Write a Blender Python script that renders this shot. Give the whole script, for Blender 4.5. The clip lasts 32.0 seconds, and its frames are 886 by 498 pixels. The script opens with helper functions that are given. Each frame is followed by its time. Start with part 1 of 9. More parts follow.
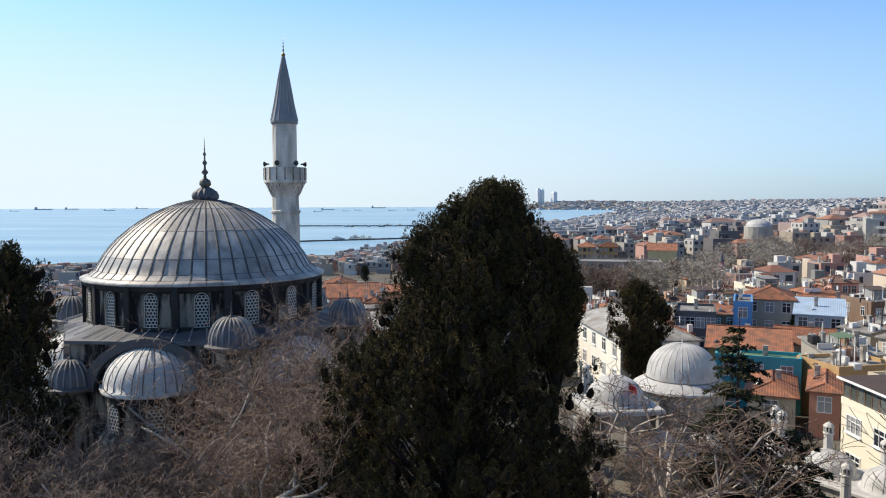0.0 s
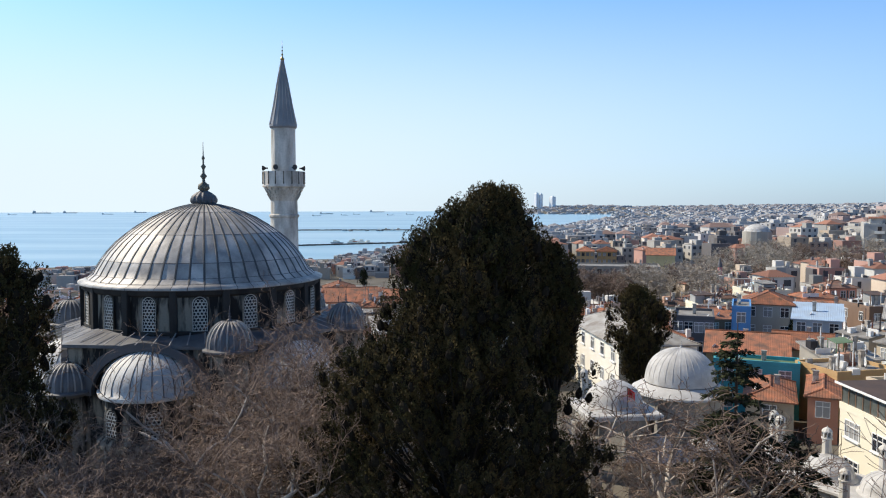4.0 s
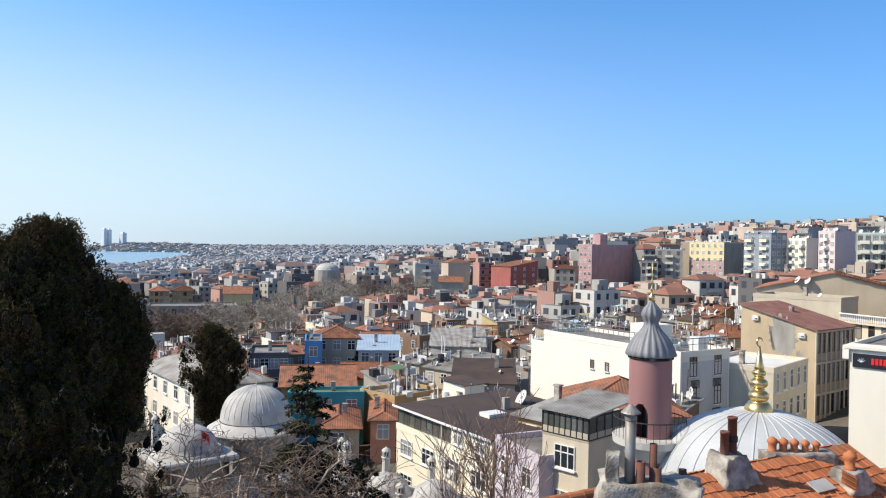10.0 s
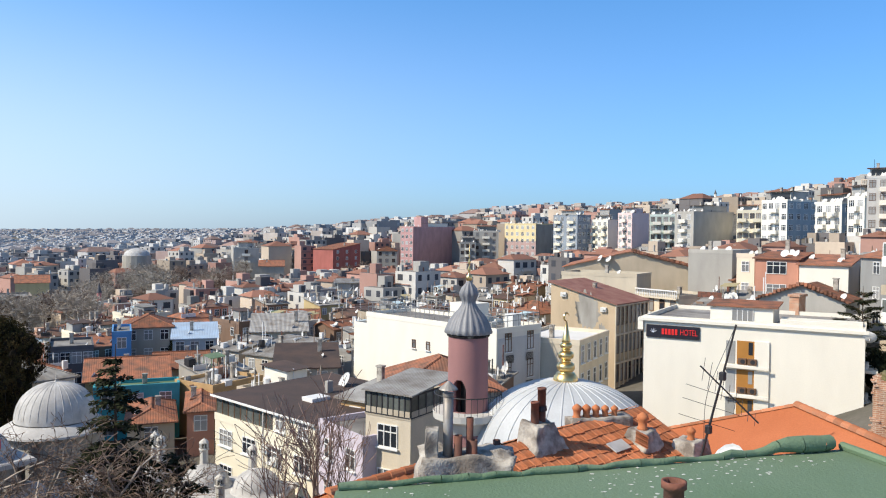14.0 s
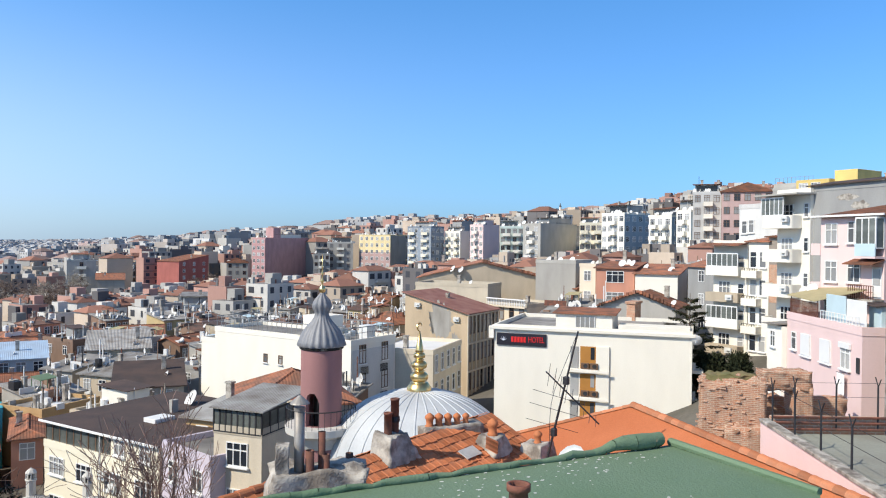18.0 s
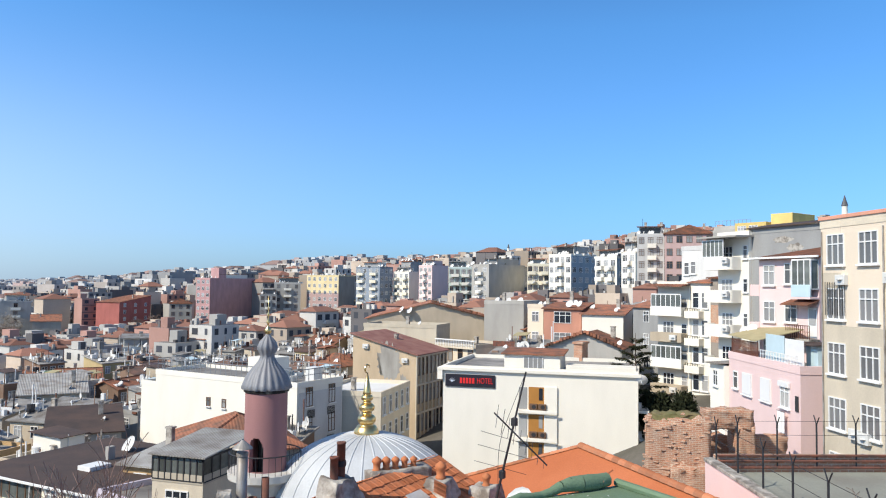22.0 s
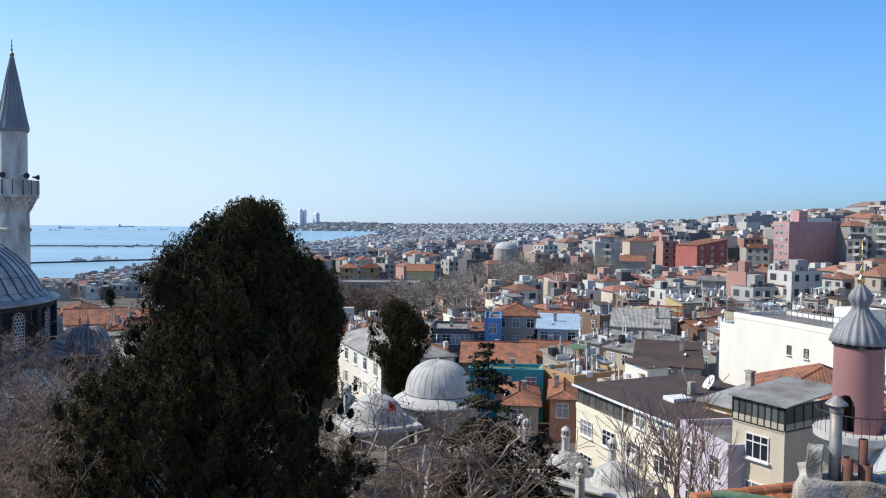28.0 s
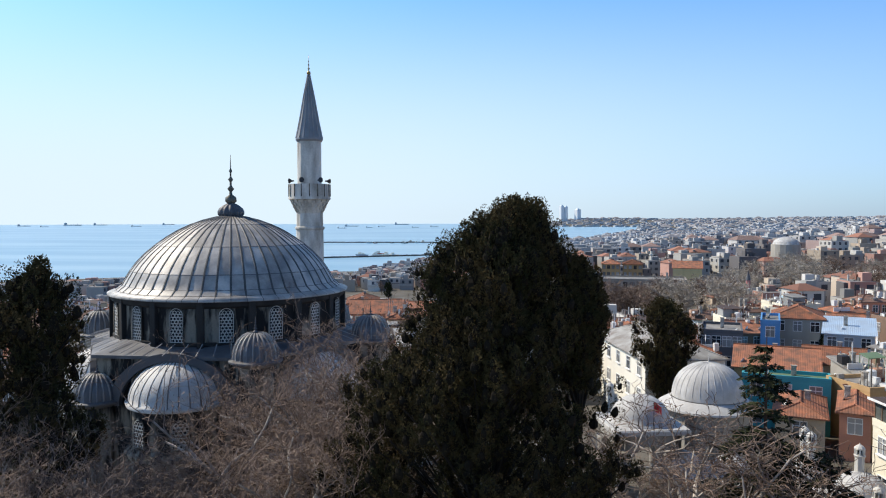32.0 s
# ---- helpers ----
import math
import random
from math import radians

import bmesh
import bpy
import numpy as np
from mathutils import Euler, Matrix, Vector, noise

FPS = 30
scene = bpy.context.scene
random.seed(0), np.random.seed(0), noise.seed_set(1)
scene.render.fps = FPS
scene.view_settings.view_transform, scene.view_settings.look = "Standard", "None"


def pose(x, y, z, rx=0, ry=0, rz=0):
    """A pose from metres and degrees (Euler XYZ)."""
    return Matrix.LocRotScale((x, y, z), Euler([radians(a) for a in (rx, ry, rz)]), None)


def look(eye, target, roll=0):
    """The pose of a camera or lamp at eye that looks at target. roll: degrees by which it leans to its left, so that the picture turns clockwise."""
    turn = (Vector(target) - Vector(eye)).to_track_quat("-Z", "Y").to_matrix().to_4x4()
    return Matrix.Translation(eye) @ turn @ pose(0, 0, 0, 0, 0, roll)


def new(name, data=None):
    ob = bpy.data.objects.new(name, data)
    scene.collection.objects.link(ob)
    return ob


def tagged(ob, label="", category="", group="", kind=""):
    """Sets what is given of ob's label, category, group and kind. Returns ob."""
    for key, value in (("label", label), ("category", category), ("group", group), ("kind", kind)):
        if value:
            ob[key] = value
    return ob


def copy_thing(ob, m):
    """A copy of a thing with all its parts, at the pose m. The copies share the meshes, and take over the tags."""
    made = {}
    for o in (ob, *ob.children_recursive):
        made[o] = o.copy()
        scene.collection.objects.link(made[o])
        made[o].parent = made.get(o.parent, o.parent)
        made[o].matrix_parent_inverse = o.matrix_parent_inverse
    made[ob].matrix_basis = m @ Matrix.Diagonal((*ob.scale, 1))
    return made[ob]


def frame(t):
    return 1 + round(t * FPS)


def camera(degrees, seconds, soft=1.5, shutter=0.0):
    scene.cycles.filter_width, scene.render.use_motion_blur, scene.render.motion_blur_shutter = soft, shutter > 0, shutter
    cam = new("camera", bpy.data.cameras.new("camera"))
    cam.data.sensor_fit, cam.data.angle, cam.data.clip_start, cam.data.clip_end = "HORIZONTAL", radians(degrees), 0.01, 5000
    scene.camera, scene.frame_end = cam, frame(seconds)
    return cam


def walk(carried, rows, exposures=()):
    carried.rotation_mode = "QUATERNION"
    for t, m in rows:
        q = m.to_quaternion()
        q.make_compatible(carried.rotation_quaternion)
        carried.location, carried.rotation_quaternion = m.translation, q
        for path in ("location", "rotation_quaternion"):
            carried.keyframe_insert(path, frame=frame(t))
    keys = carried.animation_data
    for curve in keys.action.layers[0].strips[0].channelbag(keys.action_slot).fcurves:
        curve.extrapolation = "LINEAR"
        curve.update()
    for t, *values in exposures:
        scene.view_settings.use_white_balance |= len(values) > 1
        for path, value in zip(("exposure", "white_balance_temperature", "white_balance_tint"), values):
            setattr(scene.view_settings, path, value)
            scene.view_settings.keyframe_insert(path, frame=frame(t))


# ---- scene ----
EYE, ARM = 22.0, 0.30   # eye height over the courtyard; the camera is held at arm's length and swings with the turn
cam = camera(60.38, 32.0, soft=1.1)
# seconds, yaw, pitch, roll
TURNS = [
    (0.0, 0.35, -3.71, 0.13),
    (0.5, 0.62, -4.04, 0.24),
    (1.0, 0.89, -4.04, 0.48),
    (1.5, 1.13, -3.95, 0.61),
    (2.0, 0.99, -3.91, 0.48),
    (2.5, 0.90, -3.81, 0.26),
    (4.5, -0.40, -3.32, -0.02),
    (5.0, -1.69, -3.26, 0.08),
    (5.5, -3.35, -2.84, -0.10),
    (6.0, -5.41, -2.41, -0.08),
    (6.5, -7.98, -1.66, -0.47),
    (7.0, -11.12, -1.30, -0.59),
    (7.5, -14.91, -0.91, -0.85),
    (8.0, -18.73, -0.23, -1.17),
    (8.5, -21.71, 0.16, -1.38),
    (9.0, -24.95, 0.49, -1.57),
    (9.5, -28.16, 0.39, -1.28),
    (10.0, -30.73, -0.21, -1.02),
    (10.5, -32.30, -0.64, -0.42),
    (11.0, -33.70, -0.96, -0.27),
    (11.5, -34.44, -1.84, -0.20),
    (12.0, -35.39, -2.04, -0.25),
    (12.5, -37.07, -1.95, -0.21),
    (13.0, -39.38, -1.78, -0.32),
    (13.5, -41.70, -1.62, -0.71),
    (14.0, -44.03, -1.33, -0.62),
    (14.5, -46.22, -1.18, -0.73),
    (15.0, -48.28, -1.24, -0.66),
    (15.5, -50.29, -1.07, -0.61),
    (17.5, -54.66, -0.62, -0.56),
    (18.0, -54.93, -0.37, -0.61),
    (18.5, -55.83, 0.14, -0.46),
    (19.0, -56.52, 0.35, -0.28),
    (19.5, -57.25, 0.84, -0.30),
    (20.0, -58.06, 1.46, -0.52),
    (20.5, -58.53, 2.01, -0.66),
    (21.0, -58.73, 2.43, -0.62),
    (21.5, -58.80, 2.61, -0.61),
    (22.0, -58.77, 2.73, -0.67),
    (22.5, -58.73, 2.71, -0.66),
    (23.0, -58.89, 2.59, -0.84),
    (23.5, -58.69, 2.47, -0.84),
    (24.0, -58.44, 2.56, -0.75),
    (24.5, -57.26, 2.11, -0.67),
    (26.5, -36.35, -0.75, -1.26),
    (27.0, -30.08, -1.32, -1.33),
    (27.5, -23.24, -1.93, -0.98),
    (28.0, -17.36, -2.03, -0.73),
    (28.5, -12.06, -2.20, -0.54),
    (29.0, -8.27, -1.97, -0.39),
    (29.5, -6.19, -2.17, -0.41),
    (30.0, -3.64, -2.57, -0.22),
    (30.5, -1.99, -2.41, -0.30),
    (31.0, -1.00, -2.46, -0.51),
    (31.5, -0.16, -2.24, -0.41),
    (32.0, 2.09, -2.45, -0.00),
]


def held(yaw):
    a = radians(-yaw)
    return ARM * math.sin(a), ARM * math.cos(a) - ARM, EYE


walk(cam, [(t, pose(*held(yaw), 90 + pitch, roll, yaw)) for t, yaw, pitch, roll in TURNS],
     [(0, 0, 6620, 10), (9, 0, 6480, 10), (15, 0, 6420, 10), (18, -0.02, 6250, 10), (24.5, -0.04, 6200, 10), (27, -0.1, 6000, 10), (30, -0.06, 6120, 10), (32, -0.03, 6350, 10)])

# ---- sun and sky ----
SUN_AZ, SUN_EL = -66.0, 42.0
HAZE_FAR, HAZE_SUN = 0.10, 1.0
world = bpy.data.worlds.new("sky")
scene.world = world
world.use_nodes = True
wn = world.node_tree
wn.nodes.clear()
sky = wn.nodes.new("ShaderNodeTexSky")
sky.sky_type = 'NISHITA'
sky.sun_disc = False
sky.sun_elevation = radians(SUN_EL)
sky.sun_rotation = radians(SUN_AZ)
sky.altitude = 40
sky.air_density, sky.dust_density, sky.ozone_density = 1.0, 1.0, 2.0
bg = wn.nodes.new("ShaderNodeBackground")
bg.inputs["Strength"].default_value = 0.15
wo = wn.nodes.new("ShaderNodeOutputWorld")
# clear maritime air: a slightly bluer sky than the model's, with pale haze low over the sea and round the sun
tc = wn.nodes.new("ShaderNodeTexCoord")
sep = wn.nodes.new("ShaderNodeSeparateXYZ")
wn.links.new(tc.outputs["Generated"], sep.inputs[0])
ramp = wn.nodes.new("ShaderNodeValToRGB")
ramp.color_ramp.elements[0].position, ramp.color_ramp.elements[0].color = 0.0, (0.44, 0.82, 1.42, 1)
ramp.color_ramp.elements[1].position, ramp.color_ramp.elements[1].color = 0.32, (0.57, 1.09, 1.50, 1)
far = ramp.color_ramp.elements.new(0.75)
far.color = (0.55, 0.60, 0.66, 1)
wn.links.new(sep.outputs["Z"], ramp.inputs["Fac"])
tint = wn.nodes.new("ShaderNodeMix")
tint.data_type, tint.blend_type = 'RGBA', 'MULTIPLY'
tint.inputs["Factor"].default_value = 1.0
wn.links.new(sky.outputs[0], tint.inputs["A"])
wn.links.new(ramp.outputs[0], tint.inputs["B"])
# haze: thickest at the horizon, stronger towards the sun
dot = wn.nodes.new("ShaderNodeVectorMath")
dot.operation = 'DOT_PRODUCT'
wn.links.new(tc.outputs["Generated"], dot.inputs[0])
dot.inputs[1].default_value = (math.sin(radians(SUN_AZ)), math.cos(radians(SUN_AZ)), 0.25)
glow = wn.nodes.new("ShaderNodeMapRange")
glow.interpolation_type = 'SMOOTHSTEP'
for k, value in enumerate((-0.75, 0.80, HAZE_FAR, HAZE_SUN)):
    glow.inputs[k + 1].default_value = value
wn.links.new(dot.outputs["Value"], glow.inputs["Value"])
low = wn.nodes.new("ShaderNodeMapRange")
low.interpolation_type = 'SMOOTHERSTEP'
for k, value in enumerate((-0.02, 0.40, 1.0, 0.0)):
    low.inputs[k + 1].default_value = value
wn.links.new(sep.outputs["Z"], low.inputs["Value"])
both = wn.nodes.new("ShaderNodeMath")
both.operation = 'MULTIPLY'
wn.links.new(glow.outputs[0], both.inputs[0])
wn.links.new(low.outputs[0], both.inputs[1])
haze = wn.nodes.new("ShaderNodeMix")
haze.data_type = 'RGBA'
wn.links.new(both.outputs[0], haze.inputs["Factor"])

haze.inputs["B"].default_value = (5.4, 6.3, 6.9, 1)
away = wn.nodes.new("ShaderNodeMapRange")
for k, value in enumerate((-0.7, 0.1, 0.85, 1.0)):
    away.inputs[k + 1].default_value = value
wn.links.new(dot.outputs["Value"], away.inputs["Value"])
deep = wn.nodes.new("ShaderNodeVectorMath")
deep.operation = 'SCALE'
wn.links.new(tint.outputs["Result"], deep.inputs[0])
wn.links.new(away.outputs[0], deep.inputs["Scale"])
wn.links.new(deep.outputs[0], haze.inputs["A"])
wn.links.new(haze.outputs["Result"], bg.inputs["Color"])
wn.links.new(bg.outputs[0], wo.inputs["Surface"])
sun_data = bpy.data.lights.new("sun", 'SUN')
sun_data.energy, sun_data.angle, sun_data.color = 5.0, radians(0.5), (1.0, 0.89, 0.72)
sun = new("sun", sun_data)
sun_dir = Vector((math.sin(radians(SUN_AZ)) * math.cos(radians(SUN_EL)), math.cos(radians(SUN_AZ)) * math.cos(radians(SUN_EL)), math.sin(radians(SUN_EL))))
sun.matrix_world = look(sun_dir * 300, (0, 0, 0))
scene.view_settings.exposure = 0.0

# ---- materials ----
def material(name, colour, rough=0.85, vary=0.25, scale=3.0, bump=0.15, metal=0.0, streak=0.0, second=None, per_object=0.0, grain=40.0, island=0.0, edge=(0.35, 0.7)):
    """Principled surface with two scales of noise: broad stains towards `second`, fine grain and relief."""
    m = bpy.data.materials.new(name)
    m.use_nodes = True
    nt = m.node_tree
    b = nt.nodes["Principled BSDF"]
    b.inputs["Roughness"].default_value = rough
    b.inputs["Metallic"].default_value = metal
    geo = nt.nodes.new("ShaderNodeTexCoord")
    mp = nt.nodes.new("ShaderNodeMapping")
    nt.links.new(geo.outputs["Object"], mp.inputs["Vector"])
    if streak:
        mp.inputs["Scale"].default_value = (1, 1, streak)
    big = nt.nodes.new("ShaderNodeTexNoise")
    big.inputs["Scale"].default_value = scale / 3
    big.inputs["Detail"].default_value = 5
    nt.links.new(mp.outputs[0], big.inputs["Vector"])
    fine = nt.nodes.new("ShaderNodeTexNoise")
    fine.inputs["Scale"].default_value = grain
    fine.inputs["Detail"].default_value = 3
    nt.links.new(geo.outputs["Object"], fine.inputs["Vector"])
    ramp = nt.nodes.new("ShaderNodeMapRange")
    ramp.inputs["From Min"].default_value, ramp.inputs["From Max"].default_value = edge
    nt.links.new(big.outputs["Fac"], ramp.inputs["Value"])
    mix = nt.nodes.new("ShaderNodeMix")
    mix.data_type = 'RGBA'
    dark = second or tuple(c * (1 - vary) for c in colour)
    mix.inputs["A"].default_value = (*colour, 1)
    mix.inputs["B"].default_value = (*dark, 1)
    nt.links.new(ramp.outputs[0], mix.inputs["Factor"])
    hsv = nt.nodes.new("ShaderNodeHueSaturation")
    nt.links.new(mix.outputs["Result"], hsv.inputs["Color"])
    fr = nt.nodes.new("ShaderNodeMapRange")
    fr.inputs["To Min"].default_value, fr.inputs["To Max"].default_value = 1 - vary * 0.6, 1 + vary * 0.6
    nt.links.new(fine.outputs["Fac"], fr.inputs["Value"])
    value = fr.outputs[0]
    if per_object or island:
        info = nt.nodes.new("ShaderNodeNewGeometry" if island else "ShaderNodeObjectInfo")
        rnd = info.outputs["Random Per Island" if island else "Random"]
        amount = island or per_object
        pr = nt.nodes.new("ShaderNodeMapRange")
        pr.inputs["To Min"].default_value, pr.inputs["To Max"].default_value = 1 - amount, 1 + amount
        nt.links.new(rnd, pr.inputs["Value"])
        mul = nt.nodes.new("ShaderNodeMath")
        mul.operation = 'MULTIPLY'
        nt.links.new(value, mul.inputs[0])
        nt.links.new(pr.outputs[0], mul.inputs[1])
        value = mul.outputs[0]
    nt.links.new(value, hsv.inputs["Value"])
    nt.links.new(hsv.outputs[0], b.inputs["Base Color"])
    if bump:
        bp = nt.nodes.new("ShaderNodeBump")
        bp.inputs["Strength"].default_value = bump
        bp.inputs["Distance"].default_value = 0.03
        nt.links.new(fine.outputs["Fac"], bp.inputs["Height"])
        nt.links.new(bp.outputs[0], b.inputs["Normal"])
    return m


def ribbed(m, axis, pitch, depth=0.04):
    """Adds the relief of tile rows or sheet ribs, running along one local axis, to a material."""
    nt = m.node_tree
    b = nt.nodes["Principled BSDF"]
    tc = nt.nodes.new("ShaderNodeTexCoord")
    w = nt.nodes.new("ShaderNodeTexWave")
    w.bands_direction = axis
    w.inputs["Scale"].default_value = 0.314 / pitch
    w.inputs["Distortion"].default_value = 0.6
    w.inputs["Detail"].default_value = 1
    nt.links.new(tc.outputs["Object"], w.inputs["Vector"])
    bp = nt.nodes.new("ShaderNodeBump")
    bp.inputs["Distance"].default_value = depth
    nt.links.new(w.outputs["Fac"], bp.inputs["Height"])
    old = b.inputs["Normal"].links
    if old:
        nt.links.new(old[0].from_socket, bp.inputs["Normal"])
    nt.links.new(bp.outputs[0], b.inputs["Normal"])
    return m


WALLS = {k: material("stucco_" + k, c, 0.9, 0.07 if k in ("white", "cream", "pink", "peach", "lilac") else 0.2, 1.6, 0.25, streak=0.35, grain=9, per_object=0.05 if k in ("white", "cream", "pink", "peach") else 0.16) for k, c in dict(
    cream=(0.82, 0.76, 0.60), sand=(0.66, 0.58, 0.45), white=(0.84, 0.80, 0.70), grey=(0.36, 0.36, 0.35), beige=(0.55, 0.46, 0.34), pink=(0.80, 0.60, 0.575),
    red=(0.42, 0.10, 0.07), rose=(0.46, 0.20, 0.19), iceblue=(0.50, 0.56, 0.62), yellow=(0.66, 0.52, 0.27), lilac=(0.68, 0.61, 0.69), blue=(0.36, 0.44, 0.50),
    teal=(0.06, 0.36, 0.42), brown=(0.26, 0.17, 0.12), stone=(0.40, 0.37, 0.32), dark=(0.13, 0.13, 0.14), mint=(0.62, 0.70, 0.64), ochre=(0.50, 0.33, 0.16),
    salmon=(0.66, 0.32, 0.22), ochre2=(0.56, 0.435, 0.29), brownish=(0.30, 0.26, 0.22), palegrey=(0.66, 0.655, 0.63), creamy=(0.80, 0.66, 0.38), bluegrey=(0.27, 0.31, 0.36), rosepink=(0.66, 0.385, 0.375), brickred=(0.44, 0.145, 0.12), rosy=(0.52, 0.36, 0.33), peach=(0.76, 0.65, 0.51), brightyellow=(0.74, 0.56, 0.20), skyblue=(0.12, 0.32, 0.62), bare=(0.48, 0.46, 0.42)).items()}
BLUESHEET = ribbed(material("pale_blue_sheet", (0.42, 0.55, 0.70), 0.6, 0.2, 1.5, 0.1, second=(0.36, 0.44, 0.54), grain=10), 'X', 0.25, 0.02)
OLDTILE = ribbed(material("old_brown_tile", (0.21, 0.115, 0.082), 0.92, 0.5, 2.4, 0.3, second=(0.105, 0.08, 0.068), grain=12, per_object=0.4), 'X', 0.25, 0.02)
TILE = ribbed(material("clay_tile", (0.36, 0.15, 0.088), 0.9, 0.5, 3.0, 0.3, second=(0.14, 0.092, 0.072), grain=14, per_object=0.45), 'X', 0.25, 0.02)
RUST = material("brown_sheet_roof", (0.105, 0.068, 0.054), 0.85, 0.45, 1.6, 0.3, second=(0.06, 0.045, 0.04), grain=12, per_object=0.2)
BROWNROOF = material("rusty_brown_roofing", (0.24, 0.10, 0.075), 0.8, 0.3, 2, 0.2, second=(0.33, 0.17, 0.13), grain=10)
FLATROOF = material("flat_roof_screed", (0.28, 0.27, 0.25), 0.92, 0.35, 1.5, 0.2, second=(0.13, 0.12, 0.115), grain=12, per_object=0.3)
SHEET = ribbed(material("corrugated_sheet", (0.38, 0.37, 0.345), 0.65, 0.3, 2, 0.1, second=(0.20, 0.17, 0.14), grain=14, per_object=0.2), 'X', 0.2)
GLASS = material("window_glass", (0.03, 0.035, 0.045), 0.08, 0.2, 2, 0.0)
FRAME = material("white_window_frame", (0.80, 0.80, 0.78), 0.5, 0.06, 4, 0.02)
WOODFRAME = material("brown_window_frame", (0.16, 0.09, 0.05), 0.6, 0.2, 4, 0.05)
LEAD = material("lead_sheet", (0.43, 0.40, 0.36), 0.58, 0.3, 1.6, 0.2, metal=0.2, second=(0.21, 0.21, 0.23), grain=14)
LEADPALE = material("pale_weathered_lead", (0.57, 0.56, 0.54), 0.7, 0.25, 2.6, 0.25, second=(0.38, 0.37, 0.355), grain=9)
# lighter copy of the pale lead, with the half domes' sunlight in its colour
LEADSUNLIT = material("whitened_lead", (0.72, 0.70, 0.66), 0.65, 0.2, 2.0, 0.2, second=(0.50, 0.48, 0.45), grain=9)
LEADDARK = material("dark_lead_seam", (0.11, 0.11, 0.12), 0.6, 0.2, 2, 0.05, metal=0.2)
LEADMID = material("mid_grey_lead", (0.17, 0.17, 0.175), 0.6, 0.3, 2, 0.15, metal=0.15, second=(0.08, 0.08, 0.09), grain=14)
BLACKSTONE = material("blackened_stone", (0.045, 0.041, 0.037), 0.9, 0.4, 3, 0.2, second=(0.012, 0.011, 0.011), streak=0.3, grain=16)
STONE = material("limestone_ashlar", (0.42, 0.40, 0.36), 0.9, 0.25, 1.8, 0.25, second=(0.24, 0.22, 0.19), streak=0.3, grain=16)
SOOT = material("sooty_limestone", (0.30, 0.265, 0.21), 0.92, 0.5, 5.0, 0.3, second=(0.016, 0.014, 0.013), streak=0.22, grain=14, edge=(0.40, 0.53))
LATTICE = material("plaster_lattice", (0.62, 0.60, 0.55), 0.9, 0.1, 3, 0.1)
# near-black colour in place of the shade behind openings
GAPSHADE = material("dark_opening", (0.012, 0.012, 0.013), 0.9, 0.1, 3, 0.0)
GOLD = material("gilded_metal", (0.88, 0.64, 0.28), 0.34, 0.12, 4, 0.05, metal=1.0)
BRONZE = material("old_gilt", (0.42, 0.30, 0.12), 0.45, 0.3, 4, 0.05, metal=0.8)
OLDIRON = material("weathered_bronze", (0.16, 0.15, 0.12), 0.6, 0.3, 4, 0.05, metal=0.4)
LEADCAP = material("blue_grey_lead", (0.25, 0.255, 0.27), 0.55, 0.3, 2.5, 0.2, metal=0.1, second=(0.20, 0.205, 0.22), grain=12)
LEADNEW = material("pale_blue_lead", (0.56, 0.58, 0.59), 0.65, 0.18, 1.6, 0.2, second=(0.44, 0.46, 0.475), grain=9)
ROSE = material("rose_plaster", (0.40, 0.20, 0.19), 0.9, 0.22, 1.5, 0.2, second=(0.29, 0.15, 0.145), streak=0.3, grain=22)
IRON = material("dark_iron", (0.05, 0.05, 0.055), 0.6, 0.2, 5, 0.05, metal=0.5)
STEEL = material("galvanised_flue", (0.40, 0.385, 0.36), 0.55, 0.3, 5, 0.1, metal=0.35, second=(0.22, 0.19, 0.16))
RAILGREY = material("grey_painted_rail", (0.22, 0.23, 0.24), 0.5, 0.1, 4, 0.0)
RUSTED = material("rusty_pipe", (0.22, 0.08, 0.05), 0.85, 0.4, 8, 0.3, second=(0.08, 0.05, 0.04), grain=30)
TERRACOTTA = material("terracotta_pot", (0.56, 0.20, 0.08), 0.85, 0.2, 6, 0.2, grain=30)
MORTAR = material("rough_mortar", (0.48, 0.445, 0.39), 0.95, 0.4, 7, 0.9, second=(0.19, 0.165, 0.14), grain=18, edge=(0.40, 0.62))
GREENROOF = material("green_roof_membrane", (0.115, 0.19, 0.105), 0.75, 0.25, 1.2, 0.4, second=(0.16, 0.23, 0.145), grain=30)
FLECK = material("pale_roof_flecks", (0.62, 0.64, 0.58), 0.9, 0.1, 5, 0.1)
BRICK = (material("old_brick", (0.52, 0.25, 0.145), 0.95, 0.55, 6, 0.6, second=(0.60, 0.47, 0.35), grain=9, per_object=0.25))


